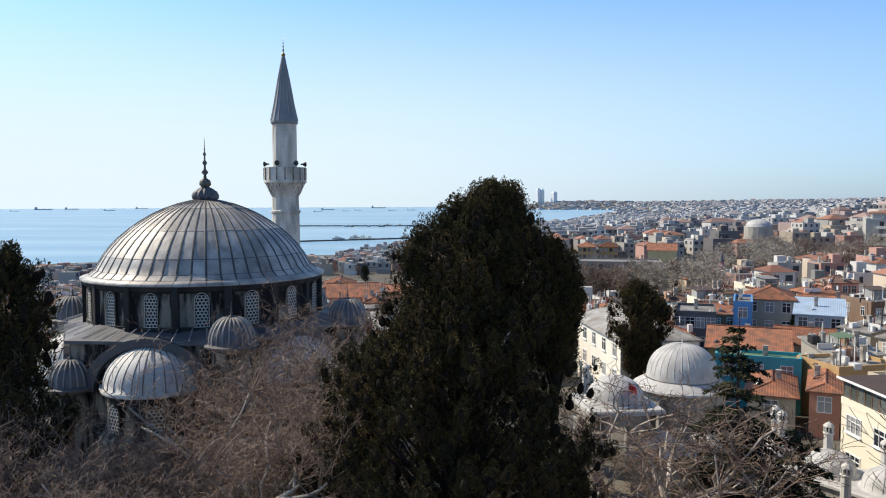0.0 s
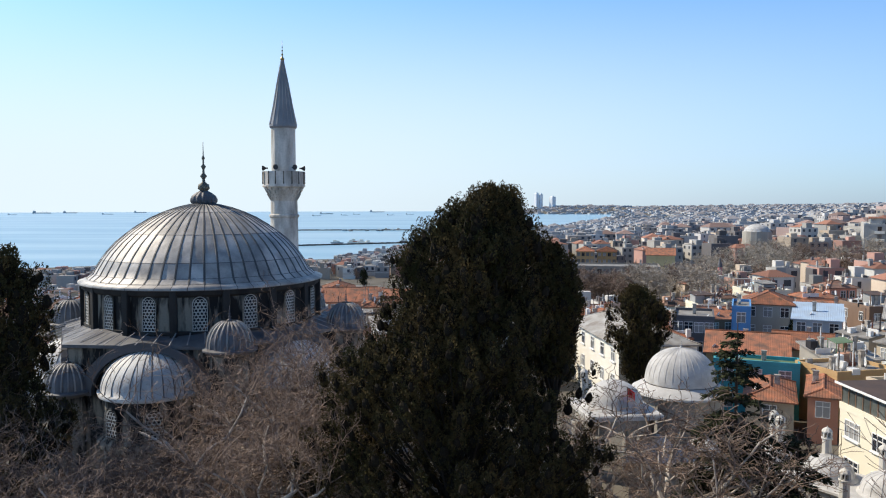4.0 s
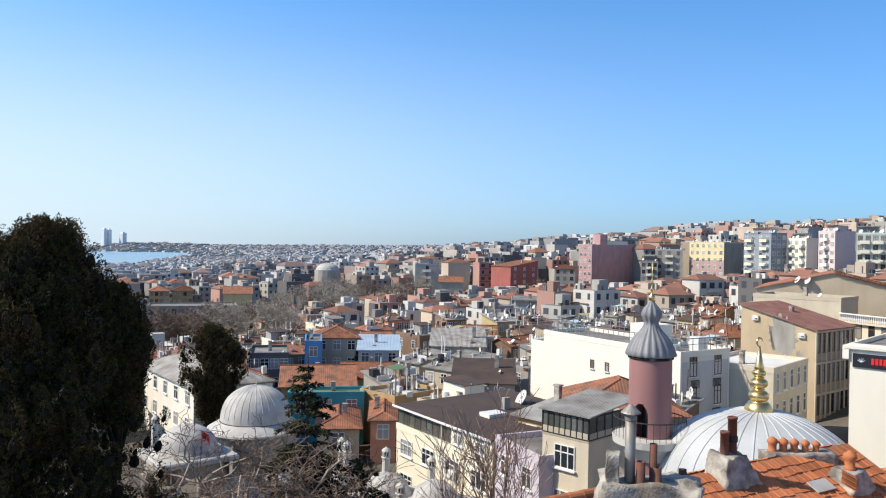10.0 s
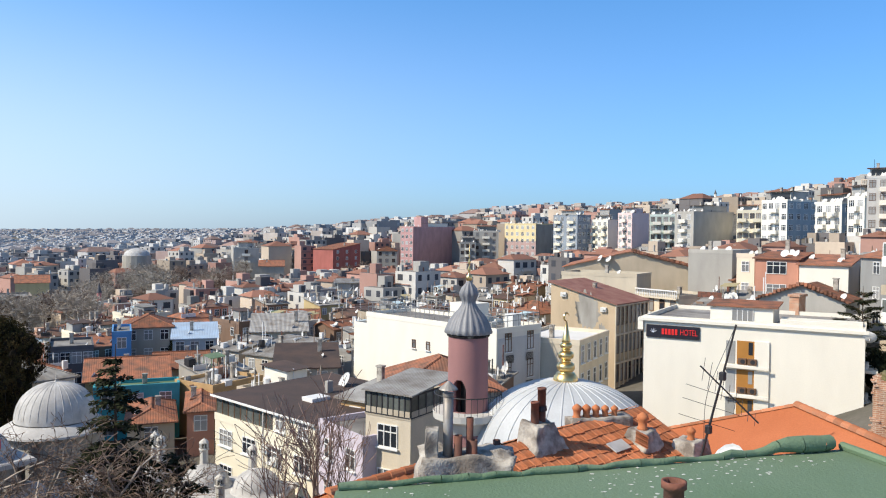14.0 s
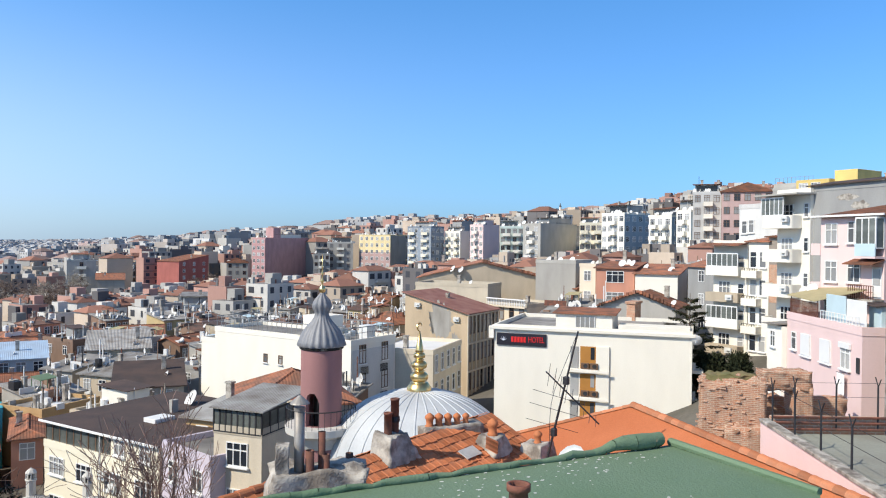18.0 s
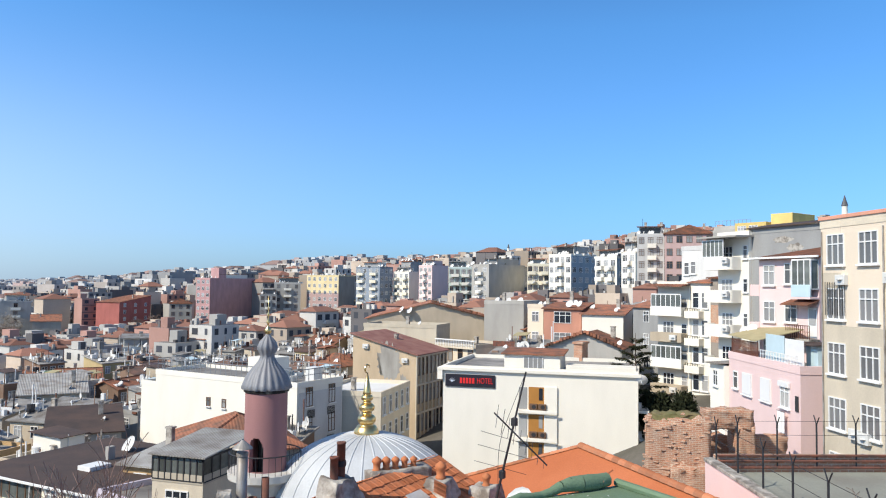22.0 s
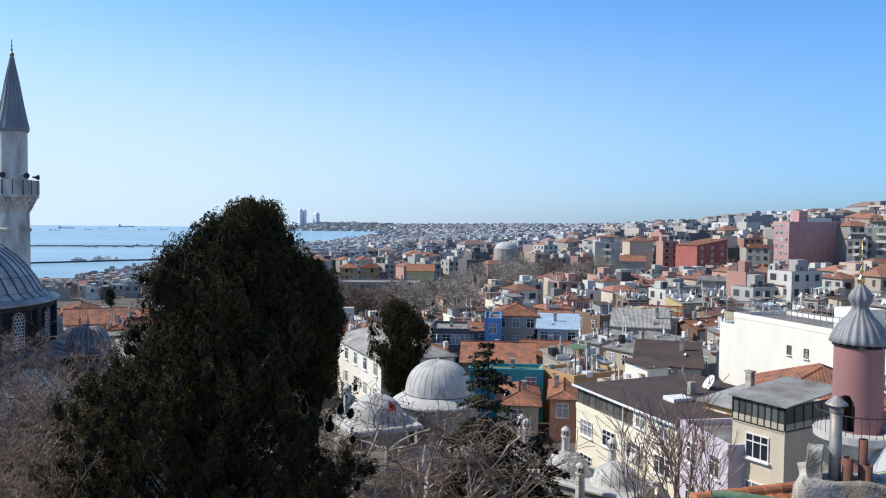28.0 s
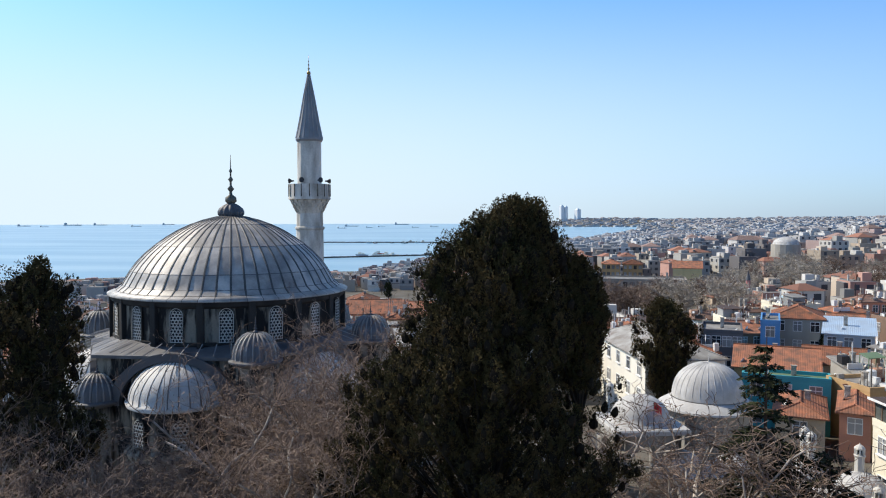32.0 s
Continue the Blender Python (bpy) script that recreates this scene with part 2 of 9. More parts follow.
def coursed(m, colour, joint):
    """Lays courses of brick with pale joints over a material."""
    nt = m.node_tree
    b = nt.nodes["Principled BSDF"]
    tc = nt.nodes.new("ShaderNodeTexCoord")
    mp = nt.nodes.new("ShaderNodeMapping")
    mp.inputs["Rotation"].default_value = (radians(90), 0, 0)
    nt.links.new(tc.outputs["Object"], mp.inputs["Vector"])
    bt = nt.nodes.new("ShaderNodeTexBrick")
    bt.inputs["Scale"].default_value = 1.0
    bt.inputs["Brick Width"].default_value, bt.inputs["Row Height"].default_value = 0.34, 0.11
    bt.inputs["Mortar Size"].default_value = 0.018
    bt.inputs["Color1"].default_value = (*colour, 1)
    bt.inputs["Color2"].default_value = (colour[0] * 0.55, colour[1] * 0.6, colour[2] * 0.7, 1)
    bt.inputs["Mortar"].default_value = (*joint, 1)
    nt.links.new(mp.outputs[0], bt.inputs["Vector"])
    mix = nt.nodes.new("ShaderNodeMix")
    mix.data_type = 'RGBA'
    mix.inputs["Factor"].default_value = 0.6
    nt.links.new(b.inputs["Base Color"].links[0].from_socket, mix.inputs["A"])
    nt.links.new(bt.outputs["Color"], mix.inputs["B"])
    nt.links.new(mix.outputs["Result"], b.inputs["Base Color"])
    return m


coursed(BRICK, (0.46, 0.19, 0.10), (0.50, 0.42, 0.33))
DISH = material("dish_white", (0.74, 0.74, 0.72), 0.5, 0.08, 4, 0.02)
ACBOX = material("air_conditioner_white", (0.66, 0.66, 0.63), 0.6, 0.1, 4, 0.02)
GROUND = material("earth_and_paving", (0.17, 0.155, 0.13), 0.95, 0.4, 0.4, 0.3, second=(0.09, 0.085, 0.07), grain=3)
GRASS = material("park_grass", (0.10, 0.17, 0.05), 0.95, 0.3, 0.5, 0.3, grain=4)
BARK = material("grey_brown_bark", (0.13, 0.10, 0.075), 0.95, 0.35, 4, 0.4, second=(0.07, 0.05, 0.04), grain=25)
TWIG = material("bare_twigs", (0.31, 0.235, 0.19), 0.95, 0.5, 2.5, 0.0, second=(0.10, 0.066, 0.048), grain=6)
LIMB = material("pale_limb_bark", (0.58, 0.52, 0.46), 0.95, 0.45, 3, 0.3, second=(0.13, 0.10, 0.08), grain=12)
SAPTWIG = material("reddish_twigs", (0.36, 0.24, 0.20), 0.95, 0.3, 2, 0.0, second=(0.22, 0.15, 0.12), grain=6)
DARKBARK = material("dark_cypress_bark", (0.035, 0.026, 0.019), 0.95, 0.35, 4, 0.4, second=(0.016, 0.012, 0.009), grain=20)
# near-black brown that puts the shade inside the foliage into a colour
HEARTSHADE = material("dead_inner_twigs", (0.026, 0.021, 0.014), 0.95, 0.4, 4, 0.0, second=(0.014, 0.011, 0.008), grain=10)
PALEBARK = material("pale_plane_bark", (0.52, 0.47, 0.40), 0.95, 0.4, 3, 0.2, second=(0.20, 0.165, 0.13), grain=12)
CYPRESS = material("cypress_foliage", (0.040, 0.041, 0.016), 0.9, 0.3, 1.6, 0.0, second=(0.112, 0.078, 0.034), grain=3, island=0.25)
NEEDLES = material("fir_needles", (0.027, 0.033, 0.017), 0.85, 0.35, 1.5, 0.0, second=(0.046, 0.050, 0.024), grain=9, island=0.4)
DRYTURF = material("dry_turf", (0.15, 0.15, 0.06), 0.95, 0.45, 3, 0.5, second=(0.20, 0.15, 0.08), grain=12)
MEMBRANE = material("white_roof_membrane", (0.78, 0.77, 0.74), 0.8, 0.1, 1.5, 0.1)
ROCK = material("breakwater_rock", (0.10, 0.095, 0.09), 0.95, 0.4, 0.5, 0.3, grain=2)
# distance haze is mixed into these ship and coast base colours
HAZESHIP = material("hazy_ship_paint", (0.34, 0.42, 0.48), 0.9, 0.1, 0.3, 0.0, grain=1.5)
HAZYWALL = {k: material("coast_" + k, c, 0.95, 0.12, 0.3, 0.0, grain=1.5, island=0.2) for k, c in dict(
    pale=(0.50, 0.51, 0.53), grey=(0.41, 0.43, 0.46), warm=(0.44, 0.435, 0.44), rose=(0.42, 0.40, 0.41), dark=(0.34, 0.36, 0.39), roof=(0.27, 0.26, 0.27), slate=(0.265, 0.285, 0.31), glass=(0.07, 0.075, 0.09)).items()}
FARWALL = {k: material("far_" + k, c, 0.95, 0.15, 0.3, 0.0, grain=1.5, island=0.3) for k, c in dict(
    pale=(0.56, 0.54, 0.50), grey=(0.36, 0.35, 0.33), warm=(0.52, 0.43, 0.34), rose=(0.46, 0.27, 0.22), dark=(0.15, 0.14, 0.14), roof=(0.30, 0.145, 0.10), slate=(0.21, 0.20, 0.19), glass=(0.07, 0.075, 0.09)).items()}

# middle-distance palette, its base colours greyed part way towards haze
MIDHAZE = {k: material("slope_" + k, c, 0.95, 0.14, 0.3, 0.0, grain=1.5, island=0.28) for k, c in dict(
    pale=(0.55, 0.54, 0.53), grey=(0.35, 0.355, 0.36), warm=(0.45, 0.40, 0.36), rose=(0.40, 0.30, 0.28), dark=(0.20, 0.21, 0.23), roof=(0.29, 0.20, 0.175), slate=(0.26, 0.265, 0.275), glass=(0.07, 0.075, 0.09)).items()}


def water():
    m = bpy.data.materials.new("sea_water")
    m.use_nodes = True
    nt = m.node_tree
    b = nt.nodes["Principled BSDF"]
    b.inputs["Roughness"].default_value = 0.28
    tc = nt.nodes.new("ShaderNodeTexCoord")
    # long pale lanes colour in sun glare and haze, with darker lanes between
    mp = nt.nodes.new("ShaderNodeMapping")
    mp.inputs["Scale"].default_value = (0.0022, 0.011, 1)
    nt.links.new(tc.outputs["Object"], mp.inputs["Vector"])
    lanes = nt.nodes.new("ShaderNodeTexNoise")
    lanes.inputs["Scale"].default_value = 1.0
    lanes.inputs["Detail"].default_value = 4
    nt.links.new(mp.outputs[0], lanes.inputs["Vector"])
    mr = nt.nodes.new("ShaderNodeMapRange")
    mr.inputs["From Min"].default_value, mr.inputs["From Max"].default_value = 0.4, 0.62
    nt.links.new(lanes.outputs["Fac"], mr.inputs["Value"])
    two = nt.nodes.new("ShaderNodeMix")
    two.data_type = 'RGBA'
    two.inputs["A"].default_value = (0.17, 0.34, 0.45, 1)
    two.inputs["B"].default_value = (0.34, 0.49, 0.57, 1)
    nt.links.new(mr.outputs[0], two.inputs["Factor"])
    nt.links.new(two.outputs["Result"], b.inputs["Base Color"])
    n = nt.nodes.new("ShaderNodeTexNoise")
    n.inputs["Scale"].default_value = 0.09
    n.inputs["Detail"].default_value = 6
    nt.links.new(tc.outputs["Object"], n.inputs["Vector"])
    bp = nt.nodes.new("ShaderNodeBump")
    bp.inputs["Strength"].default_value = 0.3
    bp.inputs["Distance"].default_value = 1.2
    nt.links.new(n.outputs["Fac"], bp.inputs["Height"])
    nt.links.new(bp.outputs[0], b.inputs["Normal"])
    return m


SEA = water()

ORANGETILE = material("new_clay_tile", (0.52, 0.175, 0.075), 0.88, 0.35, 5, 0.3, second=(0.42, 0.20, 0.115), grain=16, per_object=0.28, edge=(0.38, 0.62))
ORANGESHEET = ribbed(material("orange_roof_coating", (0.52, 0.175, 0.078), 0.8, 0.3, 0.9, 0.3, second=(0.43, 0.135, 0.055), grain=18), 'Y', 0.3, 0.004)
ORANGEPAINT = material("orange_loggia_wall", (0.44, 0.20, 0.04), 0.8, 0.15, 3, 0.1)
SIGNBACK = material("black_sign_board", (0.02, 0.02, 0.03), 0.4, 0.1, 4, 0.0)
SIGNRED = material("red_sign_letters", (0.75, 0.03, 0.03), 0.4, 0.05, 4, 0.0)
SIGNWHITE = material("white_sign_emblem", (0.6, 0.65, 0.75), 0.4, 0.05, 4, 0.0)
COURT = material("grey_green_court", (0.30, 0.31, 0.26), 0.95, 0.3, 1.0, 0.2, second=(0.22, 0.21, 0.18), grain=14)
CLEARGLASS = material("terrace_glazing", (0.16, 0.175, 0.165), 0.06, 0.5, 3, 0.0, second=(0.05, 0.055, 0.05), per_object=0.4)
FLAGRED = material("red_flag", (0.62, 0.02, 0.03), 0.8, 0.1, 4, 0.0)
AWNING = material("tan_awning", (0.42, 0.36, 0.20), 0.85, 0.15, 4, 0.1)
BLUEPANEL = material("pale_blue_panel", (0.54, 0.68, 0.73), 0.5, 0.08, 4, 0.0)
SHUTTER = material("white_roller_shutter", (0.78, 0.78, 0.77), 0.6, 0.05, 4, 0.05)
MARBLE = material("pale_marble_ashlar", (0.68, 0.645, 0.585), 0.85, 0.4, 3.2, 0.3, second=(0.36, 0.33, 0.285), streak=0.25, grain=7, edge=(0.42, 0.66))
# tower colour paled to stand in for distance haze
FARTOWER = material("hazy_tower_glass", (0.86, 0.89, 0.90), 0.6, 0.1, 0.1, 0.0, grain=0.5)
for m_ in (HEARTSHADE, CYPRESS, NEEDLES, TWIG, BARK, GROUND, TILE, ORANGETILE, ORANGESHEET):
    m_.node_tree.nodes["Principled BSDF"].inputs["Specular IOR Level"].default_value = 0.12


def curtained(m):
    """Window glass: behind most panes a dark room, behind some a pale curtain, told apart by the object."""
    nt = m.node_tree
    b = nt.nodes["Principled BSDF"]
    info = nt.nodes.new("ShaderNodeObjectInfo")
    mr = nt.nodes.new("ShaderNodeMapRange")
    for k, value in enumerate((0.2, 0.9, 0.0, 0.85)):
        mr.inputs[k + 1].default_value = value
    nt.links.new(info.outputs["Random"], mr.inputs["Value"])
    mix = nt.nodes.new("ShaderNodeMix")
    mix.data_type = 'RGBA'
    nt.links.new(mr.outputs[0], mix.inputs["Factor"])
    old = b.inputs["Base Color"].links[0].from_socket
    nt.links.new(old, mix.inputs["A"])
    mix.inputs["B"].default_value = (0.46, 0.46, 0.45, 1)
    nt.links.new(mix.outputs["Result"], b.inputs["Base Color"])


curtained(GLASS)
# seam colour darkened for the shadow line along each raised seam
SEAMSHADE = material("lead_seam", (0.10, 0.098, 0.095), 0.6, 0.2, 2, 0.05, metal=0.2)
LEADPANEL = material("lead_panels", (0.52, 0.485, 0.44), 0.5, 0.3, 2.6, 0.3, metal=0.1, second=(0.24, 0.23, 0.22), grain=7, island=0.22)

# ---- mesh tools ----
# bearing shifts, near and on the far slopes, fitted to the camera's view
VIEW_SHIFT_NEAR = [(-17, -0.5), (-12, -0.4), (7, 0.0), (17, -0.1), (27.5, 0.33), (38, 0.4), (46, 0.6), (53, 0.62), (59, 0.78), (70, 0.9), (85, 0.85)]
VIEW_SHIFT_FAR = [(-20, -0.4), (7, 0.0), (30, 0.1), (48, 0.14), (52, 0.4), (56, 0.58), (70, 0.68), (86, 0.7)]


def lerp_table(table, x):
    if x <= table[0][0]:
        return table[0][1]
    for (a, u), (b, w) in zip(table, table[1:]):
        if x <= b:
            return u + (w - u) * (x - a) / (b - a)
    return table[-1][1]


def at(az, d, z=0.0):
    """A place d metres off, az degrees to the right of straight ahead, plus the shift that fits the view."""
    far_share = min(1.0, max(0.0, (d - 140) / 60))
    a = radians(az + lerp_table(VIEW_SHIFT_NEAR, az) * (1 - far_share) + lerp_table(VIEW_SHIFT_FAR, az) * far_share)
    return Vector((d * math.sin(a), d * math.cos(a), z))


class Shape:
    """Collects vertices, faces and material numbers, then becomes one mesh object."""

    def __init__(self):
        self.v, self.f, self.m = [], [], []

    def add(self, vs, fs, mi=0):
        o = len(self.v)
        self.v.extend(vs)
        for q in fs:
            self.f.append(tuple(o + i for i in q))
            self.m.append(mi)
        return self

    def box(self, x0, y0, z0, x1, y1, z1, mi=0):
        vs = [(x, y, z) for z in (z0, z1) for x, y in ((x0, y0), (x1, y0), (x1, y1), (x0, y1))]
        return self.add(vs, [(3, 2, 1, 0), (4, 5, 6, 7), (0, 1, 5, 4), (1, 2, 6, 5), (2, 3, 7, 6), (3, 0, 4, 7)], mi)

    def bevel_box(self, x0, y0, z0, x1, y1, z1, e=0.02, mi=0):
        """A box whose upright edges and top edge are chamfered by e."""
        ring = lambda i: [(x0 + i, y0 + e), (x0 + e, y0 + i), (x1 - e, y0 + i), (x1 - i, y0 + e), (x1 - i, y1 - e), (x1 - e, y1 - i), (x0 + e, y1 - i), (x0 + i, y1 - e)]
        lower, mid, top = [(x, y, z0) for x, y in ring(0)], [(x, y, z1 - e) for x, y in ring(0)], []
        for x, y in ring(0):
            top.append((min(max(x, x0 + e), x1 - e), min(max(y, y0 + e), y1 - e), z1))
        fs = [tuple(range(7, -1, -1)), tuple(range(16, 24))]
        for k in range(8):
            j = (k + 1) % 8
            fs += [(k, j, 8 + j, 8 + k), (8 + k, 8 + j, 16 + j, 16 + k)]
        return self.add(lower + mid + top, fs, mi)

    def lathe(self, prof, n=24, c=(0, 0, 0), mi=0, a0=0.0, a1=math.tau, cap=True):
        full = abs(a1 - a0 - math.tau) < 1e-6
        k = n if full else n + 1
        vs = [(c[0] + r * math.cos(a0 + (a1 - a0) * i / n), c[1] + r * math.sin(a0 + (a1 - a0) * i / n), c[2] + z) for r, z in prof for i in range(k)]
        fs = []
        for j in range(len(prof) - 1):
            for i in range(n):
                a, b = j * k + i, j * k + (i + 1) % k
                fs.append((a, b, b + k, a + k))
        if cap and full:
            fs += [tuple(range(n - 1, -1, -1)), tuple((len(prof) - 1) * k + i for i in range(n))]
        return self.add(vs, fs, mi)

    def tube(self, p, q, r0, r1=None, n=6, mi=0, cap=True):
        p, q = Vector(p), Vector(q)
        r1 = r0 if r1 is None else r1
        w = (q - p).normalized()
        u = w.orthogonal().normalized()
        s = w.cross(u)
        vs = []
        for o, r in ((p, r0), (q, r1)):
            vs += [tuple(o + (u * math.cos(math.tau * i / n) + s * math.sin(math.tau * i / n)) * r) for i in range(n)]
        fs = [(i, (i + 1) % n, n + (i + 1) % n, n + i) for i in range(n)]
        if cap:
            fs += [tuple(range(n - 1, -1, -1)), tuple(range(n, 2 * n))]
        return self.add(vs, fs, mi)

    def slab(self, pts, thick, mi=0):
        """A plate from a ring of corners, thickened straight down."""
        n = len(pts)
        vs = [tuple(p) for p in pts] + [(p[0], p[1], p[2] - thick) for p in pts]
        fs = [tuple(range(n)), tuple(range(2 * n - 1, n - 1, -1))] + [(i, n + i, n + (i + 1) % n, (i + 1) % n) for i in range(n)]
        return self.add(vs, fs, mi)

    def object(self, name, mats, parent=None, label="", smooth=False):
        me = bpy.data.meshes.new(name)
        me.from_pydata(self.v, [], self.f)
        mats = mats if isinstance(mats, (list, tuple)) else [mats]
        for m in mats:
            me.materials.append(m)
        if len(mats) > 1:
            me.polygons.foreach_set("material_index", self.m)
        if smooth:
            me.polygons.foreach_set("use_smooth", [True] * len(me.polygons))
        me.update()
        ob = new(name, me)
        if parent:
            ob.parent = parent
        if label:
            ob["label"] = label
        return ob


def same(name, me, parent, place, label=""):
    """Another object on a mesh that exists already."""
    ob = new(name, me)
    ob.parent = parent
    ob.matrix_basis = place
    if label:
        ob["label"] = label
    return ob


def thing(name, place, label, category, group="", kind=""):
    ob = new(name)
    ob.matrix_basis = place
    ob.empty_display_size = 0.3
    return tagged(ob, label, category, group, kind)


def frame_at(p, q, z):
    """The place of a facade that runs from p to q: x along it, y away from the viewer, z up, at its middle."""
    p, q = Vector(p), Vector(q)
    x = Vector((q.x - p.x, q.y - p.y, 0)).normalized()
    y = Vector((-x.y, x.x, 0))
    mid = (p + q) / 2
    return Matrix(((x.x, y.x, 0, mid.x), (x.y, y.y, 0, mid.y), (0, 0, 1, z), (0, 0, 0, 1)))


# ---- ground, sea and shore ----
SEA_Z = -26.0
HILLS = [   # bearing, then distance and height of the ground
    (-45, [(0, 0), (80, 0), (200, -6), (400, -16), (620, -25), (720, -30)]),
    (-5, [(0, 0), (80, 0), (200, -7), (400, -15), (650, -24), (900, -25), (5000, -25)]),
    (12, [(0, 0), (80, 0), (130, -3), (260, -11), (400, -14), (900, -21), (2000, -24), (3500, -15), (4800, 4)]),
    (25, [(0, 0), (60, 0), (100, -2), (150, -3), (300, -3), (600, -8), (1200, -12), (2500, -8), (4800, 18)]),
    (36, [(0, 0), (90, 0), (200, -1), (350, 0), (500, 8), (700, 16), (900, 16), (1300, 4), (2500, 0), (4800, 24)]),
    (45, [(0, 2), (60, 1), (120, 0), (350, 5), (480, 15), (620, 27), (800, 34), (1000, 34), (2000, 12), (4800, 24)]),
    (55, [(0, 3), (80, 1), (120, 3), (200, 8), (300, 14), (400, 22), (520, 32), (700, 40), (1200, 34), (4800, 30)]),
    (65, [(0, 5), (75, 3), (115, 7), (200, 16), (290, 25), (400, 35), (600, 44), (900, 44), (4800, 40)]),
    (75, [(0, 8), (50, 9), (75, 9), (110, 11), (180, 20), (280, 33), (450, 48), (700, 54), (4800, 50)]),
    (85, [(0, 9), (30, 9), (52, 10), (80, 12), (130, 18), (300, 32), (600, 46), (4800, 46)]),
]
SHORE = [(-60, 620), (-20, 640), (-8, 670), (0, 950), (9, 1650), (11.5, 2250), (13.5, 4000), (14, 6000)]


def ground_z(az, d):
    cols = [(a, lerp_table(t, d)) for a, t in HILLS]
    z = lerp_table(cols, az)
    s = lerp_table(SHORE, az)
    if d > s:
        z = min(z, SEA_Z - 0.05 * (d - s))
        if d > 3500 and az > 5.2:
            z = max(z, SEA_Z + min(1, (az - 5.2) / 3) * min(1, (d - 3500) / 900) * 34)
    return max(z, -36)


bearings = [-180, -150, -120, -90, -75, -60, -50, -45] + [-44 + 1.0 * i for i in range(140)] + [100, 115, 130, 150]
rings = [3, 15, 30, 45, 60, 75, 90, 110, 130, 150, 175, 200, 230, 260, 300, 350, 400, 450, 500, 560, 620, 680, 750, 850, 950, 1100, 1300, 1500, 1700, 2000, 2300, 2700, 3100, 3500, 3700, 3900, 4200, 4500, 4800, 4950]
land = Shape()
nb = len(bearings)
land.add([tuple(at(a, d, ground_z(a, d) + (0.25 * noise.noise((a * 3, d * 0.2, 0)) if d > 15 else 0))) for d in rings for a in bearings],
         [(j * nb + i, j * nb + (i + 1) % nb, (j + 1) * nb + (i + 1) % nb, (j + 1) * nb + i) for j in range(len(rings) - 1) for i in range(nb)] + [tuple(range(nb - 1, -1, -1))])
tagged(land.object("ground", GROUND, smooth=True), "brown earth and paving sloping down to the sea", "ground", kind="structure")
sea = Shape()
sea.add([tuple(at(-180 + 3 * i, d, SEA_Z)) for d in (450, 800, 1500, 2800, 4950) for i in range(120)],
        [(j * 120 + i, j * 120 + (i + 1) % 120, (j + 1) * 120 + (i + 1) % 120, (j + 1) * 120 + i) for j in range(4) for i in range(120)])
tagged(sea.object("water", SEA), "calm pale blue sea reaching the hazy horizon", "sea", kind="structure")

# ---- the great mosque ----
def ribs_on(prof, n, c, width, lift, mat, parent, name="seam", a0=0.0, a1=math.tau, offset=0.0):
    """Raised seams of a sheet-metal dome, all as one mesh: strips that follow the profile."""
    s = Shape()
    for i in range(n):
        a = a0 + (a1 - a0) * (i + offset) / n
        ca, sa = math.cos(a), math.sin(a)
        vs = []
        for r, z in prof:
            rr = r + lift
            hw = min(width / 2, max(r, 0.05) * 0.3)
            for k, l in ((-1, -lift), (-0.5, 0), (0.5, 0), (1, -lift)):
                x, y = rr + l, hw * k
                vs.append((c[0] + x * ca - y * sa, c[1] + x * sa + y * ca, c[2] + z + (lift if l == 0 else 0) * 0.7))
        fs = [(j * 4 + k, j * 4 + k + 1, j * 4 + k + 5, j * 4 + k + 4) for j in range(len(prof) - 1) for k in range(3)]
        s.add(vs, fs)
    return s.object(name, mat, parent)


def dome_profile(r, h, steps=10, power=1.0):
    return [(r * math.cos(math.pi / 2 * i / steps) ** power, h * math.sin(math.pi / 2 * i / steps)) for i in range(steps)] + [(0.02, h)]


def finial(parent, z, h, mat, r=0.3, name="finial", label="", c=(0, 0)):
    p = [(r * 0.5, 0), (r, h * 0.06), (r * 0.9, h * 0.14), (r * 0.3, h * 0.19), (r * 0.22, h * 0.25), (r * 0.6, h * 0.31), (r * 0.2, h * 0.37), (r * 0.18, h * 0.45),
         (r * 0.45, h * 0.50), (r * 0.15, h * 0.55), (r * 0.13, h * 0.63), (r * 0.3, h * 0.67), (r * 0.1, h * 0.72), (0.015, h)]
    return Shape().lathe(p, 14, (c[0], c[1], z)).object(name, mat, parent, label, smooth=True)


